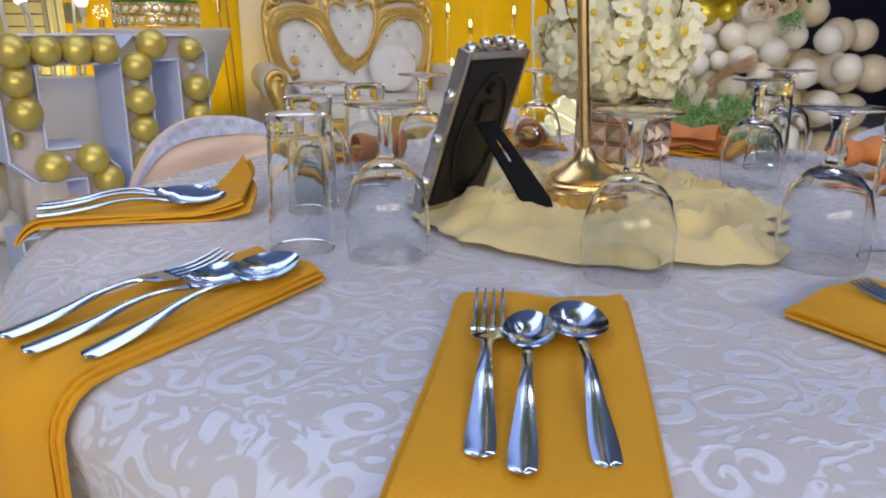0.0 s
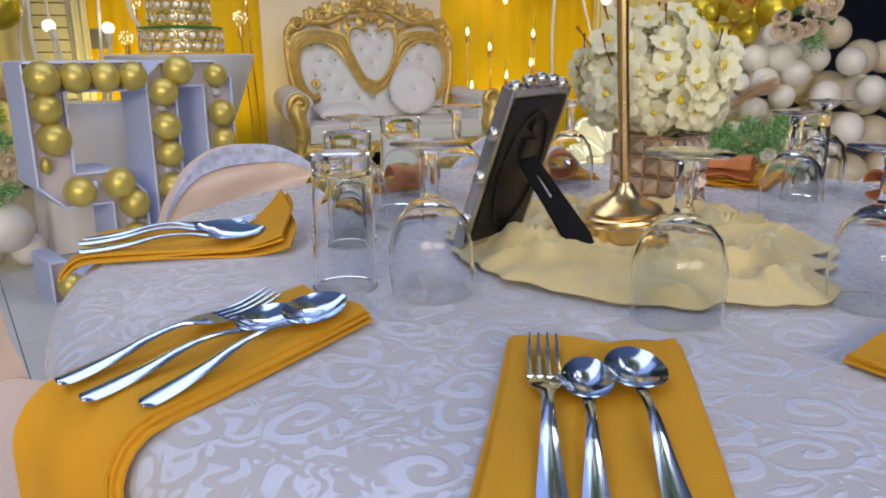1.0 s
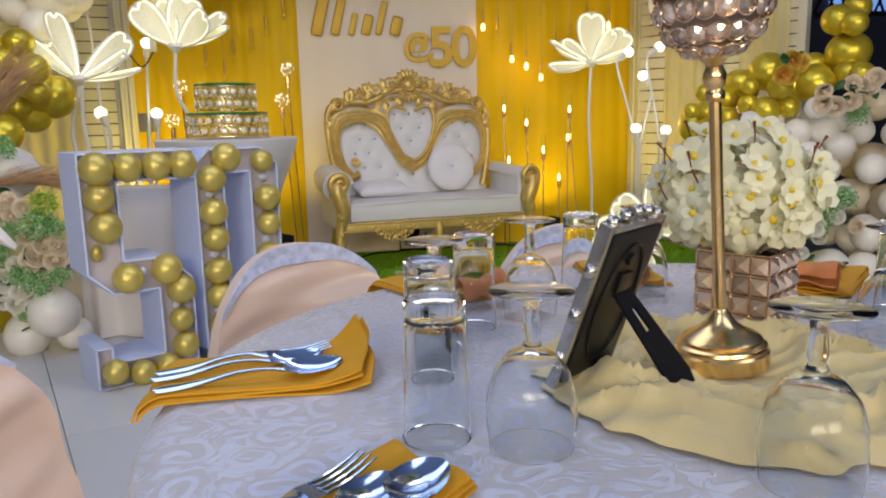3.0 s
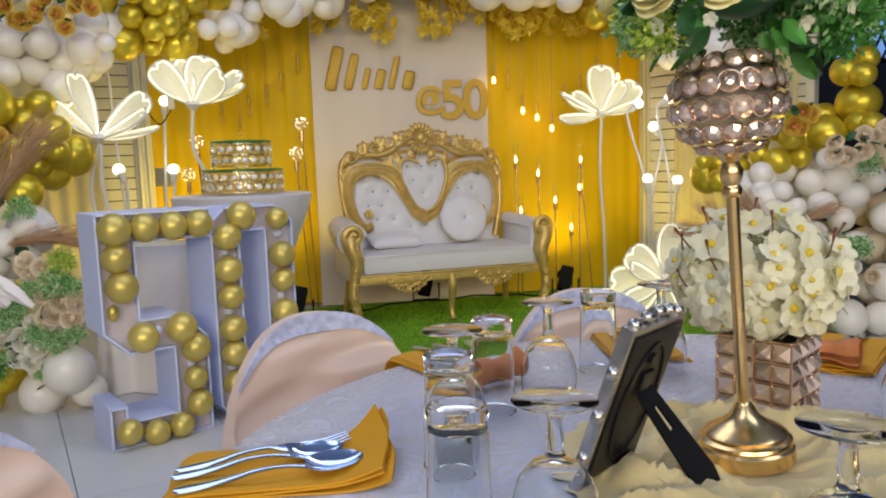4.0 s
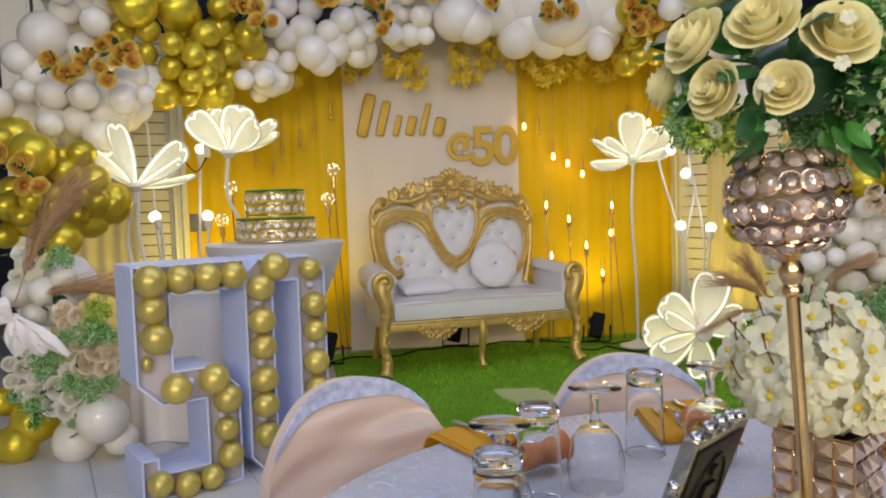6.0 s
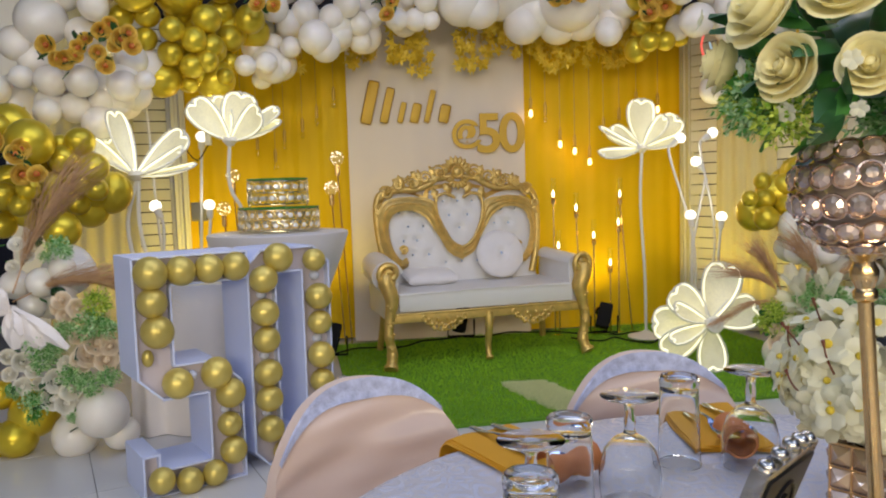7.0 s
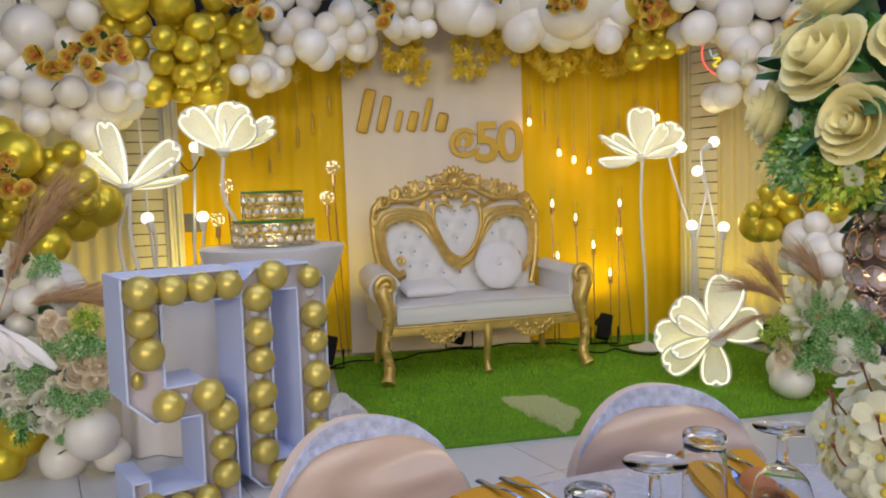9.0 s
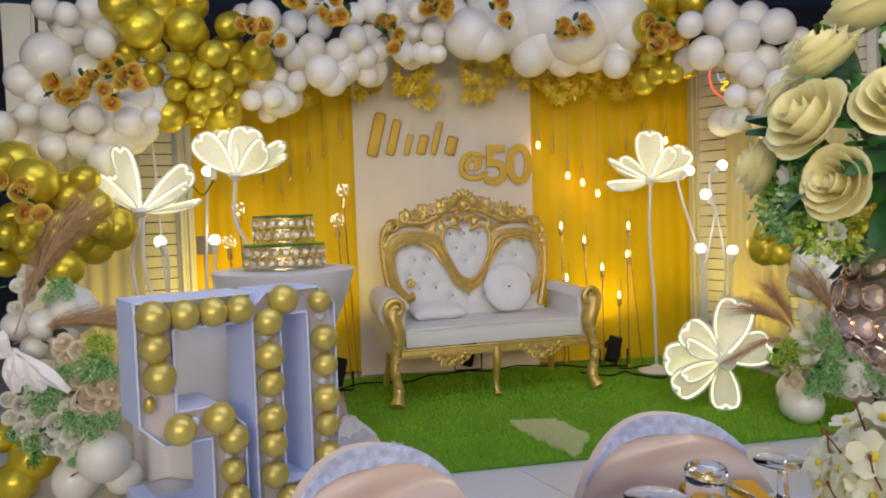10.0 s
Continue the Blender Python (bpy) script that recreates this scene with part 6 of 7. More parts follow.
# ---- floor spotlights and cables ----


def uplight(x, y, face, power=0):
    u = thing("floor_spotlight", "black floor spotlight on a bracket behind the loveseat", "spotlight", pose(x, y, 0.02, 0, 0, face), group="floor spotlights")
    part("housing", box(0.10, 0.09, 0.19, (0, 0, 0.14), 0.02, turn=Matrix.Rotation(radians(-25), 4, "X") @ Matrix.Rotation(radians(14), 4, "Y")), "plastic_black", u)
    part("bracket", tube([(-0.10, 0, 0.14), (-0.10, 0.02, 0.01), (0.10, 0.02, 0.01), (0.10, 0, 0.14)], 0.008, 6), "plastic_black", u)
    part("lens", lathe([(0, 0.0), (0.06, 0.0), (0.06, 0.01), (0, 0.012)], 20, m=pose(0, 0.065, 0.16, -60)), "gold_metal", u)


for x, y, f in ((-0.80, 5.42, 8), (1.18, 5.92, -6), (0.10, 5.95, 4), (-1.5, 5.45, 20)):
    uplight(x, y, f)
spot("spotlight_beam", (-0.80, 5.50, 0.24), (-1.15, 6.1, 1.9), 24, YELLOW, 130)
spot("spotlight_beam", (1.18, 5.99, 0.24), (1.25, 6.4, 1.8), 18, YELLOW, 140)
spot("spotlight_beam", (-1.5, 5.50, 0.24), (-2.3, 5.75, 1.3), 80, YELLOW, 125)
spot("spotlight_beam", (1.75, 5.70, 0.20), (2.35, 5.85, 1.2), 26, YELLOW, 125)
rr = random.Random(9)
for k, (x0, y0, x1, y1) in enumerate(((-0.8, 5.45, 0.1, 5.92), (0.1, 5.95, 1.2, 5.92), (1.2, 5.9, 1.75, 5.65), (-0.8, 5.4, -1.4, 5.4), (0.9, 5.75, 1.5, 5.5))):
    pts = [(x0 + (x1 - x0) * t + rr.uniform(-0.03, 0.03), y0 + (y1 - y0) * t + rr.uniform(-0.09, 0.09), 0.038) for t in np.linspace(0, 1, 7)]
    solid("power_cable", tube(smooth_path(pts, 6), 0.006, 6), "plastic_black", "loose black power cable on the grass mat", "cable", group="power cables")
ad = thing("power_adapter", "white power adapter with a black lead beside the lit flower", "adapter", pose(-1.44, 4.98, 1.50))
part("case", box(0.035, 0.03, 0.085, (0, 0, 0), 0.005), "white_paint", ad)
part("lead", tube(smooth_path([(0, 0, -0.04), (-0.07, 0, -0.13), (-0.14, 0.02, -0.07), (-0.18, 0.05, 0.0)], 6), 0.004, 6), "plastic_black", ad)
jb = thing("junction_box", "grey plastic junction box on the screen post", "junction box", pose(-1.72, 5.62, 1.04))
part("case", box(0.10, 0.06, 0.13, (0, 0, 0), 0.006), "grey_box", jb)
part("lid", box(0.085, 0.01, 0.115, (0, -0.033, 0), 0.004), "grey_box", jb)
part("conduit", tube([(0, 0, -0.06), (0, 0, -1.03)], 0.011, 8), "grey_box", jb)

# ---- lettering ----
sign = thing("wall_sign", "gold cut-out sign: a row of bars above the characters @50", "sign", WALL @ pose(0, -0.075, 0))
for x, z, w, h in ((0.155, 1.815, 0.085, 0.33), (0.285, 1.79, 0.065, 0.27), (0.395, 1.735, 0.045, 0.16), (0.50, 1.73, 0.07, 0.15), (0.61, 1.78, 0.045, 0.25), (0.72, 1.72, 0.08, 0.14)):
    part("bar", box(w, 0.012, h, (0, 0, 0), min(w, h) * 0.3), "gold_letter", sign, m=pose(x, 0, z, 0, 14, 0))


def letters(text, size, x, z):
    cu = bpy.data.curves.new("character", "FONT")
    cu.body, cu.size, cu.extrude, cu.bevel_depth, cu.offset = text, size, 0.008, 0.001, 0.008
    ob = new("tmp_text", cu)
    dg = bpy.context.evaluated_depsgraph_get()
    me = bpy.data.meshes.new_from_object(ob.evaluated_get(dg))
    bpy.data.objects.remove(ob)
    me.materials.clear()
    me.materials.append(M["gold_letter"])
    p = part("character", me, None, sign, m=pose(x, 0, z, 90))
    return p


letters("@", 0.22, 0.77, 1.505)
letters("5", 0.415, 0.955, 1.425)
letters("0", 0.415, 1.135, 1.425)

# neon tube scribble on the right screen
ns_ = thing("neon_sign", "small neon sign of bent coloured tubes", "neon sign", pose(2.03, 6.00, 2.07, 0, 0, -40) @ Matrix.Scale(0.85, 4))
part("tube", tube(smooth_path([(-0.08, 0, 0.2), (-0.1, 0, 0.1), (-0.06, 0, -0.02), (0.06, 0, -0.12)], 6), 0.008, 6), "neon_red", ns_)
part("tube", tube(smooth_path([(0.0, 0, 0.05), (0.06, 0, 0.04), (0.0, 0, -0.01), (0.06, 0, -0.03)], 6), 0.006, 6), "neon_yellow", ns_)
part("tube", tube(smooth_path([(-0.03, 0, 0.13), (-0.01, 0, 0.07), (0.04, 0, 0.08)], 6), 0.005, 6), "neon_blue", ns_)

# ---- balloon garlands ----
def balloon_mesh(name, material):
    own = lathe([(0, -1.12), (0.06, -1.13), (0.035, -1.07)] + [(math.cos(a) * (1 - 0.04 * math.sin(a)), math.sin(a) * 1.06) for a in np.linspace(-1.45, 1.5, 15)] + [(0, 1.06)], 24)
    return mesh_of(name, own, material)


WHITE_B, GOLD_B = balloon_mesh("balloon", "white_balloon"), balloon_mesh("balloon", "gold_balloon")


def garland(label, mesh, balloons, seed, more=0):
    """A cluster of balloons, with a second layer behind the front ones."""
    rr = random.Random(seed)
    x, y, z = balloons[0][:3]
    g = thing("balloon_cluster", label, "balloons", pose(x, y, z), group="balloon garland")
    for bx, by, bz, r in balloons:
        part("balloon", mesh, None, g, m=pose(bx - x, by - y, bz - z, rr.uniform(60, 130), rr.uniform(-40, 40), rr.uniform(-40, 40)) @ Matrix.Scale(r, 4))
    for k in range(more):
        a, b = rr.choice(balloons), rr.choice(balloons)
        if (Vector(a[:3]) - Vector(b[:3])).length > 0.4:
            b = a
        p = (Vector(a[:3]) + Vector(b[:3])) / 2 + Vector((rr.uniform(-0.05, 0.05), rr.uniform(0.10, 0.24), rr.uniform(-0.04, 0.04)))
        part("balloon", mesh, None, g, m=pose(p.x - x, p.y - y, max(0.1, p.z) - z, rr.uniform(0, 180), rr.uniform(-60, 60), 0) @ Matrix.Scale(rr.uniform(0.08, 0.12), 4))
    return g


WHITE_L, GOLD_L = "cluster of glossy white balloons in the stage garland", "cluster of chrome gold balloons in the stage garland"
garland(WHITE_L, WHITE_B, [(-2.05, 4.51, 2.35, 0.063), (-1.99, 4.68, 2.41, 0.087), (-2.11, 4.66, 2.29, 0.087), (-1.89, 4.54, 2.2, 0.082), (-2.21, 4.6, 2.14, 0.138), (-2.35, 4.59, 2.02, 0.096), (-2.28, 4.64, 1.94, 0.091), (-2.02, 4.67, 2.08, 0.092), (-2.13, 4.5, 1.8, 0.083), (-1.96, 4.49, 1.79, 0.085), (-1.76, 4.68, 1.93, 0.089), (-1.77, 4.58, 1.77, 0.085), (-2.42, 4.66, 1.69, 0.13), (-2.15, 4.48, 1.63, 0.072), (-2.05, 4.59, 1.66, 0.085), (-1.92, 4.65, 1.71, 0.076), (-1.63, 4.53, 1.79, 0.052), (-1.86, 4.71, 1.68, 0.071), (-1.9, 4.7, 2.31, 0.065), (-2.28, 4.49, 1.82, 0.062), (-2.43, 4.49, 1.76, 0.083), (-1.93, 4.61, 1.57, 0.096), (-2.26, 4.71, 2.44, 0.076)], 1, 20)
garland(GOLD_L, GOLD_B, [(-1.76, 4.48, 2.38, 0.093), (-1.67, 4.8, 2.48, 0.112), (-1.51, 4.92, 2.51, 0.103), (-1.69, 4.6, 2.29, 0.117), (-1.53, 4.83, 2.33, 0.129), (-1.32, 4.99, 2.38, 0.076), (-1.68, 4.74, 2.19, 0.072), (-1.8, 4.68, 2.17, 0.065), (-1.53, 4.71, 2.1, 0.071), (-1.37, 4.84, 2.18, 0.084), (-1.35, 5.09, 2.27, 0.077), (-1.18, 5.1, 2.23, 0.09), (-1.31, 5.1, 2.12, 0.086), (-1.43, 4.78, 2.05, 0.076), (-1.57, 4.79, 1.98, 0.074), (-1.7, 4.76, 2.06, 0.066), (-1.46, 4.82, 1.91, 0.073), (-1.66, 4.87, 1.85, 0.114), (-1.33, 5.14, 1.97, 0.072), (-1.38, 4.84, 1.94, 0.068), (-1.35, 4.86, 2.03, 0.068), (-1.5, 4.89, 1.81, 0.046), (-1.45, 5.05, 1.83, 0.065), (-1.32, 4.99, 1.87, 0.052)], 2, 20)
garland(WHITE_L, WHITE_B, [(-1.14, 5.15, 2.47, 0.109), (-1, 5.39, 2.48, 0.089), (-0.83, 5.43, 2.47, 0.083), (-0.74, 5.33, 2.55, 0.088), (-0.6, 5.43, 2.54, 0.077), (-1.06, 5.27, 2.34, 0.093), (-0.88, 5.38, 2.32, 0.095), (-0.99, 5.38, 2.26, 0.089), (-0.7, 5.31, 2.28, 0.081), (-0.6, 5.32, 2.36, 0.088), (-0.52, 5.55, 2.42, 0.092), (-0.54, 5.44, 2.26, 0.083), (-0.46, 5.55, 2.32, 0.072), (-0.8, 5.25, 2.14, 0.111), (-0.67, 5.4, 2.19, 0.095), (-0.54, 5.52, 2.16, 0.078), (-0.75, 5.32, 2.09, 0.1), (-1.1, 5.38, 2.13, 0.07), (-1.22, 5.33, 2.1, 0.075), (-1.1, 5.15, 1.97, 0.07), (-1.22, 5.1, 1.95, 0.066), (-1.04, 5.3, 1.97, 0.069), (-1.18, 5.36, 1.9, 0.063), (-0.97, 5.29, 2.09, 0.068)], 3, 16)
garland(WHITE_L, WHITE_B, [(-1.16, 5.46, 2.24, 0.064), (-1.38, 5.63, 2.61, 0.08), (-0.21, 5.61, 2.46, 0.073), (-0.09, 5.49, 2.41, 0.078), (-0.16, 5.55, 2.3, 0.079), (-0.06, 5.54, 2.29, 0.065), (-0.95, 5.59, 2.66, 0.105), (-0.28, 5.62, 2.68, 0.106), (-0.48, 5.45, 2.59, 0.103), (-0.18, 5.44, 2.55, 0.077), (-0.36, 5.63, 2.58, 0.093), (-0.29, 5.53, 2.3, 0.078), (0.01, 5.61, 2.51, 0.079)], 4, 6)
garland(WHITE_L, WHITE_B, [(0.16, 5.56, 2.42, 0.175), (0.45, 5.73, 2.53, 0.221), (0.68, 5.71, 2.56, 0.241), (0.89, 5.59, 2.41, 0.215), (1.18, 5.65, 2.53, 0.238), (1.21, 5.64, 2.29, 0.119), (0.59, 5.69, 2.28, 0.14), (0.83, 5.72, 2.28, 0.141), (0.27, 5.55, 2.36, 0.136), (1.15, 5.54, 2.18, 0.097), (1, 5.73, 2.32, 0.161), (0.01, 5.63, 2.56, 0.158), (0.33, 5.71, 2.65, 0.18), (1.26, 5.53, 2.38, 0.116), (-0.18, 5.64, 2.64, 0.158), (0.68, 5.7, 2.36, 0.16)], 5, 6)
garland(GOLD_L, GOLD_B, [(1.34, 5.41, 2.39, 0.113), (1.51, 5.58, 2.61, 0.117), (1.35, 5.56, 2.59, 0.097), (1.64, 5.44, 2.55, 0.095), (1.55, 5.5, 2.36, 0.096), (1.36, 5.49, 2.2, 0.061), (1.49, 5.54, 2.2, 0.07), (1.62, 5.57, 2.23, 0.059), (1.39, 5.4, 2.08, 0.064), (1.49, 5.39, 2.08, 0.064), (1.65, 5.58, 2.13, 0.055), (1.46, 5.48, 2.33, 0.115)], 6, 5)
garland(WHITE_L, WHITE_B, [(1.51, 5.11, 2.33, 0.082), (1.76, 5.28, 2.41, 0.118), (1.96, 5.26, 2.4, 0.103), (2.06, 5.14, 2.31, 0.111), (1.86, 5.2, 2.26, 0.116), (1.63, 5.19, 2.17, 0.108), (1.87, 5.24, 2.12, 0.102), (2.03, 5.27, 2.12, 0.107), (2.05, 5.1, 1.95, 0.089), (1.78, 5.09, 1.88, 0.071), (1.99, 5.28, 1.9, 0.081), (1.92, 5.18, 2.03, 0.09), (1.84, 5.26, 1.76, 0.092), (2.01, 5.08, 1.77, 0.106), (2.22, 5.19, 2.24, 0.072), (2.31, 5.25, 2.03, 0.11), (2.28, 5.13, 1.8, 0.107), (2.22, 5.31, 1.68, 0.111)], 7, 14)
garland(GOLD_L, GOLD_B, [(1.84, 4.71, 1.14, 0.051), (2.05, 4.88, 1.11, 0.072), (1.92, 4.86, 1.03, 0.063), (1.78, 4.74, 1.04, 0.047), (2.03, 4.8, 0.99, 0.069), (1.9, 4.79, 0.92, 0.074), (2.04, 4.84, 0.87, 0.057), (2.13, 4.87, 1.2, 0.079), (2.11, 4.7, 1.07, 0.059), (2.11, 4.69, 1.17, 0.051), (2.29, 4.88, 1.03, 0.062)], 8, 4)
garland(WHITE_L, WHITE_B, [(2.1, 4.61, 0.92, 0.075), (2.33, 4.78, 0.84, 0.086), (2.4, 4.76, 0.73, 0.069), (2.17, 4.64, 0.8, 0.067), (2.13, 4.7, 0.71, 0.085), (2.28, 4.69, 0.62, 0.076)], 9, 5)
garland(GOLD_L, GOLD_B, [(2.62, 4.51, 1.51, 0.072), (2.7, 4.68, 1.36, 0.122), (2.49, 4.66, 1.18, 0.117), (2.22, 4.54, 1.16, 0.068), (2.17, 4.6, 1.03, 0.078), (2.3, 4.59, 1.05, 0.069), (2.38, 4.64, 1.31, 0.056), (2.73, 4.67, 1.62, 0.075), (2.68, 4.5, 1.22, 0.072)], 10, 6)
garland(WHITE_L, WHITE_B, [(2.37, 4.41, 1.04, 0.062), (2.66, 4.58, 0.98, 0.082), (2.35, 4.56, 0.9, 0.082), (2.12, 4.44, 0.86, 0.058), (2.39, 4.5, 0.77, 0.081), (2.57, 4.49, 0.82, 0.081), (2.49, 4.54, 0.91, 0.091), (2.07, 4.57, 0.83, 0.064), (2.19, 4.4, 0.77, 0.053), (2.05, 4.39, 0.75, 0.07), (2.74, 4.58, 0.9, 0.082)], 11, 8)
garland(GOLD_L, GOLD_B, [(-2.06, 4.11, 1.44, 0.117), (-1.89, 4.28, 1.45, 0.074), (-1.97, 4.26, 1.36, 0.078), (-1.76, 4.14, 1.31, 0.071), (-1.84, 4.2, 1.24, 0.067), (-1.78, 4.19, 1.2, 0.058), (-2.02, 4.24, 1.23, 0.068), (-2.26, 4.27, 1.27, 0.074), (-2.2, 4.1, 1.18, 0.07), (-2.07, 4.09, 1.21, 0.056), (-1.99, 4.28, 1.44, 0.049), (-2.26, 4.18, 1.52, 0.077), (-1.91, 4.26, 1.13, 0.059), (-2.11, 4.08, 1.13, 0.056), (-2.27, 4.19, 1.03, 0.067), (-2.19, 4.25, 1.08, 0.059), (-1.94, 4.13, 1, 0.09)], 12, 14)
garland("large gold balloons resting on the floor under the flowers", GOLD_B, [(-2, 3.71, 0.08, 0.092), (-1.95, 3.78, 0.17, 0.111), (-2.1, 3.78, 0.26, 0.068), (-2.1, 3.73, 0.06, 0.084)], 13, 2)
garland("large white balloons resting on the floor under the flowers", WHITE_B, [(-1.58, 3.66, 0.2, 0.115), (-1.74, 3.73, 0.08, 0.105), (-1.53, 3.73, 0.08, 0.076), (-1.82, 3.68, 0.79, 0.066), (-1.88, 3.7, 0.68, 0.058), (-1.73, 3.69, 0.85, 0.058), (-1.96, 3.72, 0.78, 0.067)], 14, 3)
garland("large white balloons resting on the floor under the flowers", WHITE_B, [(1.87, 4.51, 0.09, 0.088), (2.27, 4.58, 0.29, 0.104), (1.95, 4.52, 0.73, 0.061), (2.05, 4.54, 0.85, 0.069), (2.06, 4.57, 0.96, 0.069)], 15, 2)

garland("round white and cream balloons beside the flower bed", WHITE_B, [(1.88, 4.46, 0.111, 0.111), (2.17, 4.46, 0.31, 0.111), (2.21, 4.46, 0.47, 0.077), (2.1, 4.46, 0.39, 0.052), (2.05, 4.5, 0.82, 0.075), (2.6, 4.5, 0.52, 0.09), (2.78, 4.5, 0.68, 0.09), (2.92, 4.5, 0.88, 0.085), (3.07, 4.5, 0.71, 0.09), (2.52, 4.42, 0.11, 0.11), (2.75, 4.44, 0.3, 0.1), (2.35, 4.52, 0.6, 0.08), (2.95, 4.5, 0.48, 0.1), (2.52, 4.52, 0.68, 0.075), (2.72, 4.42, 0.1, 0.1)], 16, 6)

garland("cream balloons stacked at the outer end of the garland", balloon_mesh("balloon", mat("cream_latex", (0.80, 0.70, 0.52), 0.3, vary=0.04, random_tint=0.06, coat=0.3)),
        [(2.78, 4.72, 0.95, 0.10), (2.95, 4.76, 1.05, 0.10), (3.12, 4.72, 0.90, 0.11), (2.70, 4.76, 0.75, 0.11), (2.95, 4.75, 0.70, 0.12), (3.20, 4.76, 0.66, 0.12), (3.05, 4.72, 0.45, 0.12), (2.80, 4.72, 0.50, 0.11), (2.65, 4.72, 0.30, 0.11),
         (3.32, 4.78, 0.90, 0.10), (3.30, 4.78, 0.42, 0.12), (3.45, 4.80, 0.66, 0.12), (2.90, 4.75, 0.22, 0.12), (3.15, 4.75, 0.18, 0.12), (2.55, 4.74, 0.55, 0.10), (3.42, 4.78, 0.20, 0.12)], 17, 6)

# blue-lit lattice window far behind the stage
lw = thing("window_1", "far hall window glowing blue behind a dark lattice", "window", pose(5.38, 8.66, 2.36), kind="structure")
part("pane", box(1.0, 0.02, 0.56, (0, 0, 0)), glow("blue_lit_pane", (0.22, 0.42, 1.0), 0.9), lw, "blue glowing pane", smooth=False)
for k in range(9):
    for lean in (1, -1):
        x = -0.56 + 0.14 * k
        part("lattice_bar", box(0.022, 0.02, 0.60, (x, -0.025, 0), 0, None, Matrix.Rotation(radians(24 * lean), 4, "Y")), "plastic_black", lw, smooth=False)
for z in (-0.29, 0.29):
    part("window_frame", box(1.3, 0.05, 0.05, (0, -0.02, z), 0.004), "plastic_black", lw, smooth=False)


# ---- flowers on the garland ----
def bunch(kind, label, spots, size, seed, per=2, leaves=3):
    rr = random.Random(seed)
    x, y, z = spots[0]
    b = thing("rose_bunch", label, "flowers", pose(x, y, z), group="rose bunches")
    eye = Vector((0, 0.4, 1.15))
    for sx, sy, sz in spots:
        for k in range(per):
            p = Vector((sx - x + rr.uniform(-1, 1) * size * 1.05, sy - y + rr.uniform(-0.5, 0.3) * size, sz - z + rr.uniform(-1, 1) * size * 1.1))
            d = (eye - Vector((sx, sy, sz))).normalized() + Vector((rr.uniform(-0.6, 0.6), 0, rr.uniform(-0.4, 0.6)))
            rose(kind, b, aim(p, d, rr.uniform(0, 6), size / 0.037 * rr.uniform(0.85, 1.15)))
        for k in range(leaves):
            p = Vector((sx - x + rr.uniform(-1, 1) * size * 1.2, sy - y + 0.02, sz - z + rr.uniform(-1, 1) * size))
            part("leaf", DARK, None, b, m=aim(p, (rr.uniform(-1, 1), -0.8, rr.uniform(-1, 1)), rr.uniform(0, 6), size / 0.08))
    return b


OR = "bunch of orange artificial roses tucked between balloons"
bunch("orange_rose", OR, [(-2.03, 4.34, 1.93), (-1.90, 4.36, 1.97), (-1.79, 4.35, 1.88), (-1.96, 4.35, 1.87)], 0.05, 1, 2)
bunch("orange_rose", OR, [(-1.76, 4.36, 2.01), (-1.67, 4.34, 1.98)], 0.05, 2, 3)
bunch("orange_rose", OR, [(-1.17, 4.86, 2.37), (-1.11, 4.86, 2.30), (-1.03, 4.9, 2.24)], 0.05, 3, 2)
bunch("orange_rose", OR, [(-0.91, 5.02, 2.54), (-0.71, 5.05, 2.50), (-0.65, 5.05, 2.44)], 0.05, 4, 2)
bunch("orange_rose", OR, [(-0.41, 5.27, 2.43), (-0.33, 5.29, 2.42), (-0.35, 5.29, 2.33)], 0.05, 5, 2)
bunch("orange_rose", OR, [(-0.12, 5.34, 2.58), (-0.04, 5.34, 2.56)], 0.055, 6, 3)
bunch("orange_rose", OR, [(0.36, 5.33, 2.56), (0.37, 5.33, 2.47)], 0.05, 7, 2)
bunch("orange_rose", OR, [(0.79, 5.30, 2.40), (0.87, 5.30, 2.41), (0.83, 5.30, 2.36)], 0.05, 8, 2)
bunch("orange_rose", OR, [(1.33, 5.22, 2.36), (1.38, 5.22, 2.27), (1.36, 5.22, 2.31)], 0.06, 9, 2)
bunch("orange_rose", OR, [(2.20, 5.08, 2.17), (2.24, 5.08, 2.08)], 0.055, 10, 3)
bunch("orange_rose", OR, [(-2.16, 3.96, 1.41), (-2.09, 3.97, 1.36), (-1.99, 3.98, 1.33)], 0.055, 11, 2)
bunch("orange_rose", OR, [(2.22, 4.42, 1.28)], 0.06, 12, 4)
bunch("blush_rose", "bunch of pale blush artificial roses among the balloons", [(2.39, 4.33, 1.10), (2.50, 4.34, 1.11), (2.60, 4.34, 1.17)], 0.055, 13, 3)


def maple(material):
    own = bmesh.new()
    pts = [(0.06 * (1.0 if k % 2 == 0 else 0.52) * (1 - 0.25 * abs(k - 5) / 5) * math.cos(math.pi * (k - 0.0) / 10 * 1.7 - 1.1), 0.06 * (1.0 if k % 2 == 0 else 0.52) * math.sin(math.pi * k / 10 * 1.7 - 1.1)) for k in range(11)]
    c = own.verts.new((0, 0.008, 0))
    vs = [own.verts.new((x, 0.006 * math.sin(40 * x), z)) for x, z in pts]
    for a, b_ in zip(vs, vs[1:]):
        own.faces.new((c, a, b_))
    return mesh_of("leaf", own, material, smooth=False)


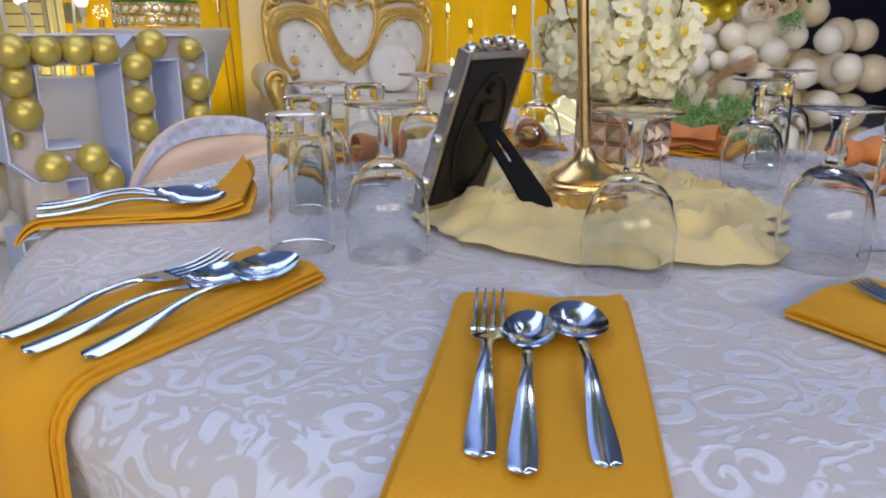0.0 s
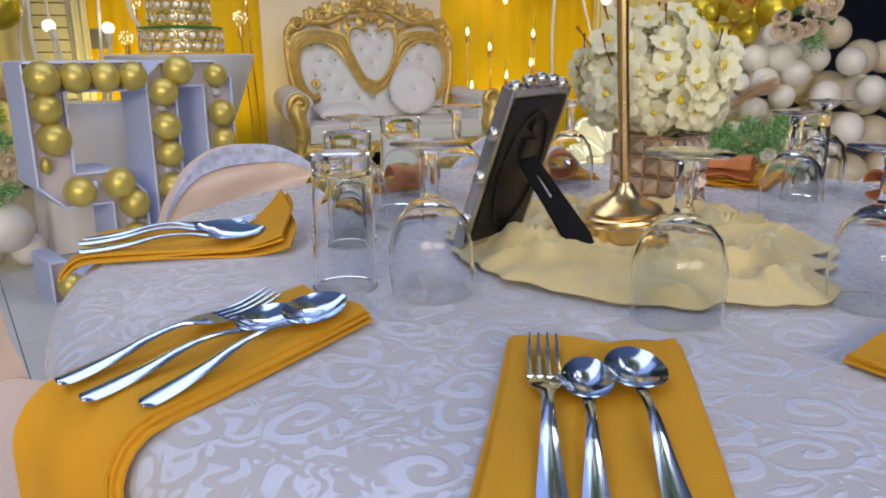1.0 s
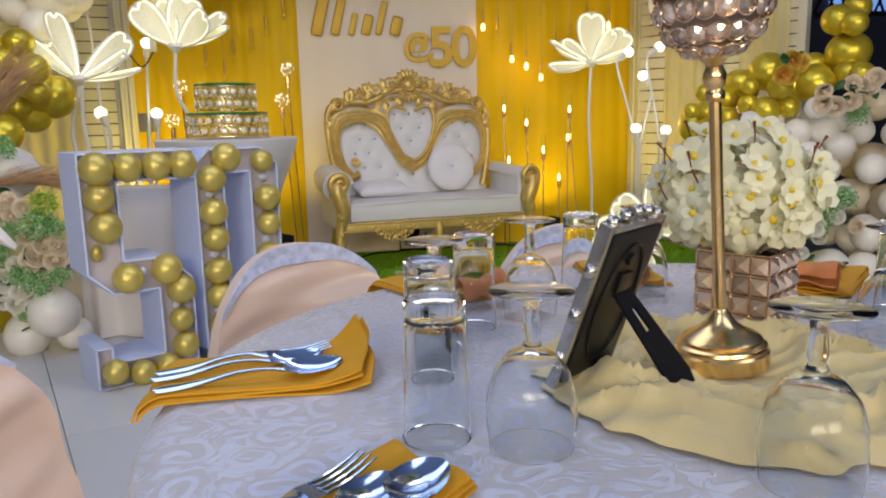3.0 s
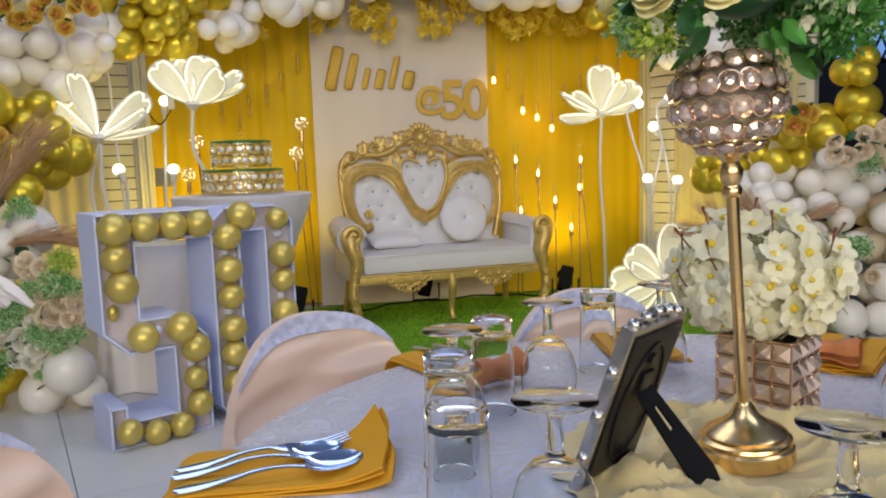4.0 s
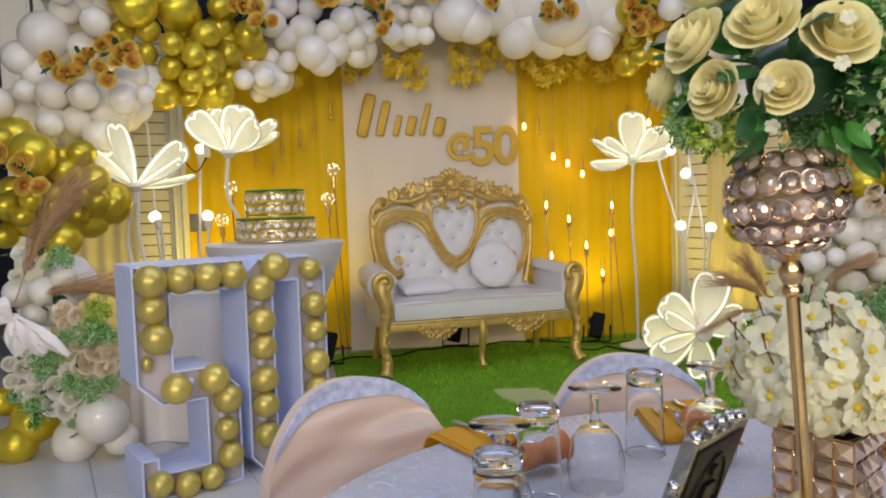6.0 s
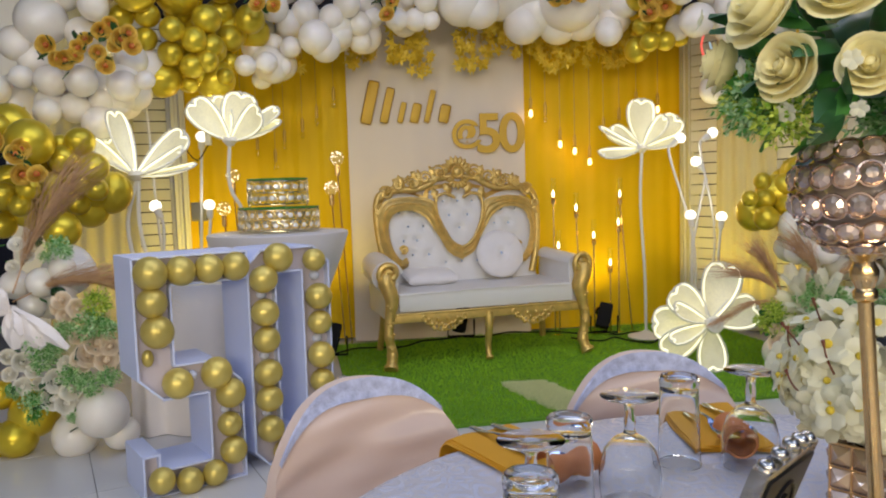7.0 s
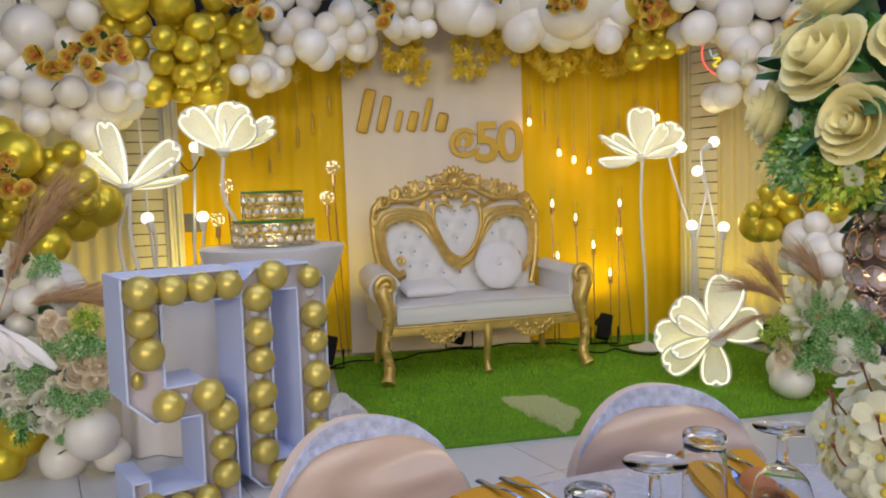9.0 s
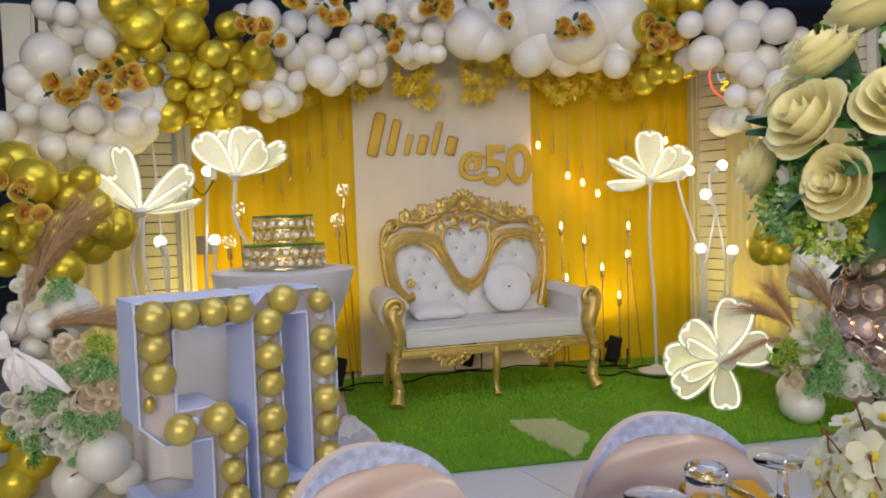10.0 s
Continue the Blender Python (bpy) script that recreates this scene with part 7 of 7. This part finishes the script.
GLEAF = maple("gold_leaf")
for i, (s0, s1, zlow, cnt) in enumerate(((-0.42, -0.30, 2.02, 14), (0.02, 0.18, 2.05, 42), (0.30, 0.55, 2.08, 44), (0.45, 0.62, 1.98, 22), (0.80, 1.05, 1.98, 44), (1.05, 1.35, 2.12, 36), (1.40, 1.70, 2.02, 50), (1.75, 2.05, 2.03, 44), (2.05, 2.30, 2.12, 30))):
    rr = random.Random(60 + i)
    v = thing("leaf_vine", "hanging vine of gold foil leaves over the backdrop", "vine", WALL @ pose((s0 + s1) / 2, -0.26, 2.45), group="gold leaf vines")
    part("stalk", tube(smooth_path([(0, 0, 0), (0.03, -0.02, -0.15), (-0.03, 0, zlow - 2.42)], 6), 0.003, 5), "gold_leaf", v)
    for _ in range(cnt):
        p = (rr.uniform(s0, s1) - (s0 + s1) / 2, rr.uniform(-0.08, 0.03), rr.uniform(zlow, 2.36) - 2.45)
        part("leaf", GLEAF, None, v, m=pose(*p, rr.uniform(-40, 40), rr.uniform(0, 360), rr.uniform(-50, 50)) @ Matrix.Scale(rr.uniform(0.7, 1.15), 4))


# ---- flower beds at the feet of the garland ----
def plume(root, tip, sag, label, seed, fat=0.05, count=420):
    """A pampas plume: a stalk with many fine hairs."""
    rr = random.Random(seed)
    a, b = Vector(root), Vector(tip)
    t = thing("pampas_plume", label, "dried grass", pose(*root), group="pampas plumes")
    d = b - a
    mid = d * 0.5 + Vector(sag)
    path = smooth_path([(0, 0, 0), mid * 0.9, d], 10)
    part("stalk", tube(path, [0.004 - 0.003 * i / len(path) for i in range(len(path))], 5), "pampas", t)
    own = bmesh.new()
    n = len(path) - 1
    for _ in range(count):
        f = 0.22 + 0.78 * rr.random()
        i = min(int(f * n), n - 1)
        p = path[i].lerp(path[i + 1], f * n - i)
        ax = (path[i + 1] - path[i]).normalized()
        side = Vector((rr.gauss(0, 1), rr.gauss(0, 1), rr.gauss(0, 1)))
        side = (side - ax * side.dot(ax)).normalized()
        l = fat * (1.6 * math.sin(math.pi * (0.12 + 0.8 * (f - 0.25) / 0.75)) + 0.3) * rr.uniform(0.7, 1.4)
        e = p + ax * l * 1.9 + side * l * 0.50 + Vector((0, 0, -0.30 * l))
        m_ = p + ax * l * 0.9 + side * l * 0.34
        w = ax.cross(side) * 0.0011
        vs = [own.verts.new(c) for c in (p + w, p - w, m_ - w, m_ + w)]
        own.faces.new(vs)
        own.faces.new((vs[3], vs[2], own.verts.new(e)))
    tagged(part("hairs", own, "pampas", t, "fine tan hairs", smooth=False), kind="stuff")


PL = "dry tan pampas grass plume in the flower bed"
plume((-1.917, 3.62, 0.753), (-1.643, 3.66, 1.234), (-0.03, 0, 0.02), PL, 1, 0.10, 420)
plume((-1.919, 3.62, 0.716), (-1.422, 3.68, 0.784), (0.0, 0, 0.06), PL, 2, 0.085, 420)
plume((1.821, 4.38, 0.503), (1.601, 4.36, 0.65), (0, 0, 0.03), PL, 3, 0.08, 240)
plume((1.821, 4.38, 0.503), (1.682, 4.36, 0.744), (0, 0, 0.02), PL, 7, 0.07, 220)
plume((2.043, 4.4, 0.539), (1.892, 4.36, 0.767), (0.01, 0, 0.02), PL, 4, 0.08, 260)
plume((1.821, 4.38, 0.479), (1.427, 4.36, 0.383), (0, 0, 0.05), PL, 5, 0.03, 300)
plume((2.05, 4.45, 0.52), (2.32, 4.35, 0.75), (0, 0, 0.03), PL, 6, 0.06, 240)


def bed(label, centre, flowers, sprigs, seed):
    rr = random.Random(seed)
    b = thing("flower_bed_arrangement", label, "flowers", pose(*centre))
    c = Vector(centre)
    for kind, x, y, z, s in flowers:
        p = Vector((x, y, z)) - c
        d = Vector((0.25 * -x, -1, 0.35)) + Vector((rr.uniform(-0.4, 0.4), 0, rr.uniform(-0.3, 0.3)))
        rose(kind, b, aim(p, d, rr.uniform(0, 6), s * 0.92))
    for kind, x, y, z, r in sprigs:
        part("sprig", SPRIG[kind][rr.randrange(2)], None, b, m=Matrix.Translation(Vector((x, y, z)) - c) @ Matrix.Rotation(rr.uniform(0, 6), 4, "Z") @ Matrix.Scale(r, 4))
    for k in range(24):
        kind, x, y, z, s = rr.choice(flowers)
        part("leaf", DARK if k % 2 else LEAF, None, b, m=aim(Vector((x + rr.uniform(-0.07, 0.07), y + 0.03, z + rr.uniform(-0.07, 0.07))) - c, (rr.uniform(-1, 1), -1, rr.uniform(-0.8, 0.8)), rr.uniform(0, 6), rr.uniform(0.6, 1.0)))


LF = [("blush_rose", -1.59, 3.6, 0.48, 1.89), ("blush_rose", -1.55, 3.6, 0.53, 1.76), ("blush_rose", -1.63, 3.6, 0.45, 1.62), ("blush_rose", -1.52, 3.6, 0.45, 1.55), ("blush_rose", -1.5, 3.6, 0.51, 1.28), ("blush_rose", -1.63, 3.6, 0.68, 1.35), ("blush_rose", -1.7, 3.6, 0.72, 1.22), ("blush_rose", -1.64, 3.6, 0.56, 1.15), ("blush_rose", -1.69, 3.6, 0.65, 1.01), ("white_rose", -1.75, 3.61, 0.36, 1.62), ("white_rose", -1.77, 3.61, 0.28, 1.55), ("white_rose", -1.71, 3.61, 0.26, 1.49), ("white_rose", -1.69, 3.61, 0.32, 1.49), ("white_rose", -1.89, 3.61, 0.45, 1.35), ("white_rose", -1.9, 3.61, 0.34, 1.22), ("white_rose", -1.85, 3.61, 0.41, 1.08), ("white_rose", -1.71, 3.61, 0.44, 1.01), ("white_rose", -1.88, 3.61, 0.97, 1.01)]
LF2 = [("white_rose", -1.92, 3.64, 0.87, 0.88), ("white_rose", -1.85, 3.64, 0.91, 0.88), ("white_rose", -1.97, 3.64, 0.47, 1.08), ("blush_rose", -1.76, 3.64, 0.56, 0.95), ("blush_rose", -1.74, 3.64, 0.68, 1.01), ("white_rose", -1.84, 3.64, 0.34, 0.95), ("white_rose", -1.65, 3.64, 0.27, 0.95), ("white_rose", -1.97, 3.64, 0.39, 1.01), ("white_rose", -1.73, 3.64, 0.21, 0.74)]
LS = [("lime", -1.54, 3.59, 0.7, 0.075), ("mint", -1.57, 3.59, 0.61, 0.085), ("mint", -1.5, 3.59, 0.59, 0.055), ("mint", -1.8, 3.59, 0.54, 0.075), ("mint", -1.79, 3.59, 0.46, 0.065), ("mint", -1.74, 3.59, 0.5, 0.05), ("mint", -1.69, 3.59, 0.59, 0.055), ("mint", -1.67, 3.59, 0.38, 0.065), ("mint", -1.6, 3.59, 0.35, 0.07), ("mint", -1.51, 3.59, 0.38, 0.055), ("mint", -1.69, 3.59, 0.95, 0.06), ("mint", -1.66, 3.59, 0.93, 0.04), ("mint", -1.84, 3.59, 0.27, 0.065), ("leaf", -1.85, 3.59, 0.21, 0.04), ("mint", -1.93, 3.59, 0.32, 0.037), ("mint", -1.75, 3.59, 0.91, 0.03), ("mint", -1.68, 3.59, 0.2, 0.03), ("mint", -1.92, 3.59, 0.6, 0.043)]
bed("bed of blush and white artificial roses with pale green sprigs", (-1.78, 3.72, 0.45), LF + LF2, LS, 5)
RF = [("blush_rose", 1.84, 4.40, 0.30, 1.3), ("blush_rose", 1.87, 4.40, 0.38, 1.1), ("white_rose", 2.20, 4.38, 0.27, 1.3), ("white_rose", 2.27, 4.38, 0.28, 1.2), ("white_rose", 2.13, 4.40, 0.30, 1.1), ("blush_rose", 1.95, 4.42, 0.60, 1.1),
      ("white_rose", 2.02, 4.42, 0.62, 1.3), ("white_rose", 2.35, 4.40, 0.45, 1.2), ("white_rose", 2.42, 4.38, 0.30, 1.3), ("blush_rose", 2.5, 4.40, 0.42, 1.3)]
RS = [("lime", 1.77, 4.40, 0.36, 0.09), ("lime", 1.84, 4.40, 0.44, 0.08), ("mint", 1.97, 4.38, 0.32, 0.10), ("mint", 2.0, 4.38, 0.23, 0.07), ("mint", 1.98, 4.40, 0.54, 0.08), ("mint", 2.10, 4.38, 0.48, 0.09), ("mint", 2.26, 4.38, 0.50, 0.09),
      ("mint", 2.18, 4.38, 0.36, 0.07), ("mint", 2.36, 4.38, 0.38, 0.10), ("mint", 2.46, 4.38, 0.52, 0.10), ("mint", 2.60, 4.40, 1.0, 0.08), ("leaf", 2.22, 4.40, 0.33, 0.08)]
RF2 = [("blush_rose", 1.78, 4.36, 0.26, 1.64), ("blush_rose", 1.77, 4.36, 0.34, 1.15), ("blush_rose", 1.84, 4.36, 0.37, 1.06), ("white_rose", 2.16, 4.36, 0.24, 1.97), ("white_rose", 2.23, 4.36, 0.21, 1.47), ("white_rose", 2.09, 4.36, 0.21, 1.31), ("white_rose", 2.35, 4.3, 0.36, 1.3), ("white_rose", 2.5, 4.35, 0.42, 1.3), ("white_rose", 2.29, 4.33, 0.22, 1.2), ("blush_rose", 2.62, 4.36, 0.36, 1.3)]
RS2 = [("mint", 1.92, 4.34, 0.31, 0.097), ("mint", 1.88, 4.34, 0.23, 0.073), ("mint", 1.95, 4.34, 0.41, 0.055), ("mint", 1.89, 4.34, 0.5, 0.067), ("mint", 1.98, 4.34, 0.43, 0.048), ("mint", 2.06, 4.34, 0.46, 0.079), ("mint", 2.15, 4.34, 0.45, 0.055), ("mint", 2.24, 4.34, 0.5, 0.061), ("mint", 2.19, 4.34, 0.3, 0.073), ("mint", 2.24, 4.34, 0.24, 0.048), ("lime", 1.74, 4.34, 0.44, 0.073), ("lime", 1.67, 4.34, 0.39, 0.045), ("mint", 2.38, 4.3, 0.48, 0.08), ("mint", 2.16, 4.38, 0.4, 0.08), ("mint", 2.41, 4.4, 0.38, 0.09), ("mint", 2.57, 4.4, 0.52, 0.08)]
bed("bed of white and blush flowers with green sprigs among balloons", (2.05, 4.46, 0.40), RF + RF2, RS + RS2, 6)


def ribbon(place, label):
    r = thing("ribbon_bow", label, "ribbon", pose(*place))
    for k, (ang, l, w, drop) in enumerate(((-48, 0.21, 0.085, 0.0), (-84, 0.17, 0.06, 0.0), (-26, 0.27, 0.05, 0.05), (-62, 0.12, 0.05, 0.0), (150, 0.14, 0.09, 0.02), (112, 0.10, 0.05, 0.0))):
        a = radians(ang)
        ca, sa = math.cos(a), math.sin(a)

        def strap(u, v):
            half = (v - 0.5) * w * (0.25 + 1.15 * math.sin(math.pi * (0.1 + 0.72 * u)) ** 1.3) * (1 - max(0, u - 0.8) * (1.5 + 3 * (v - 0.5)))
            return (l * u * ca - half * sa, -0.035 * math.sin(2.6 * u) - 0.012 * math.cos(7 * v + 4 * u) - 0.004 * k, l * u * sa + half * ca - drop * u * u)
        part("loop", grid(14, 6, strap, thick=0.001), "ribbon", r)
    part("knot", ball(0.025, 10, 8, 0.8), "ribbon", r)


ribbon((-1.889, 3.56, 0.69), "white satin ribbon bow tied on the pampas stalks")
rr = random.Random(31)
for k, (x, y, z, d) in enumerate(((1.927, 4.38, 0.454, (-0.8, -0.5, 0.5)), (2.033, 4.38, 0.481, (-0.1, -0.5, 1)), (1.896, 4.38, 0.516, (-0.5, -0.5, 1)), (1.951, 4.38, 0.423, (-1, -0.7, 0.05)))):
    own = bmesh.new()
    for j in range(4):
        petal_patch(0.085, 0.19, 0.02, 0.03, own, Matrix.Rotation(j * 1.57, 4, "Z") @ Matrix.Rotation(radians(-16), 4, "X"))
    solid("white_lily", own, "blossom", "white artificial lily in the flower bed", "flower", aim((x, y, z), d, 0.3 * k), group="white lilies")

# ---- floor tiles ----
TILE = mesh_of("tile", box(0.597, 0.597, 0.010, (0, 0, 0), 0.0015), "tile", smooth=False)
floor = thing("floor", "glossy white floor tiles with thin grey joints", "floor", kind="structure")
far = bmesh.new()
for i in range(-16, 17):
    for j in range(-14, 22):
        a = radians(28)
        x, y = 0.6 * i + 0.1, 0.6 * j + 0.2
        X, Y = x * math.cos(a) - y * math.sin(a) + 1.2, x * math.sin(a) + y * math.cos(a)
        if -3.6 < X < 3.6 and 0.6 < Y < 6.6:
            part("tile", TILE, None, floor, m=pose(X, Y, -0.005, 0, 0, 28))
        elif -7.2 < X < 7.2 and -4.0 < Y < 8.4:
            box(0.597, 0.597, 0.010, (X, Y, -0.005), 0, far, Matrix.Rotation(a, 4, "Z"))
tagged(part("tile_field", far, "tile", floor, smooth=False), kind="stuff")
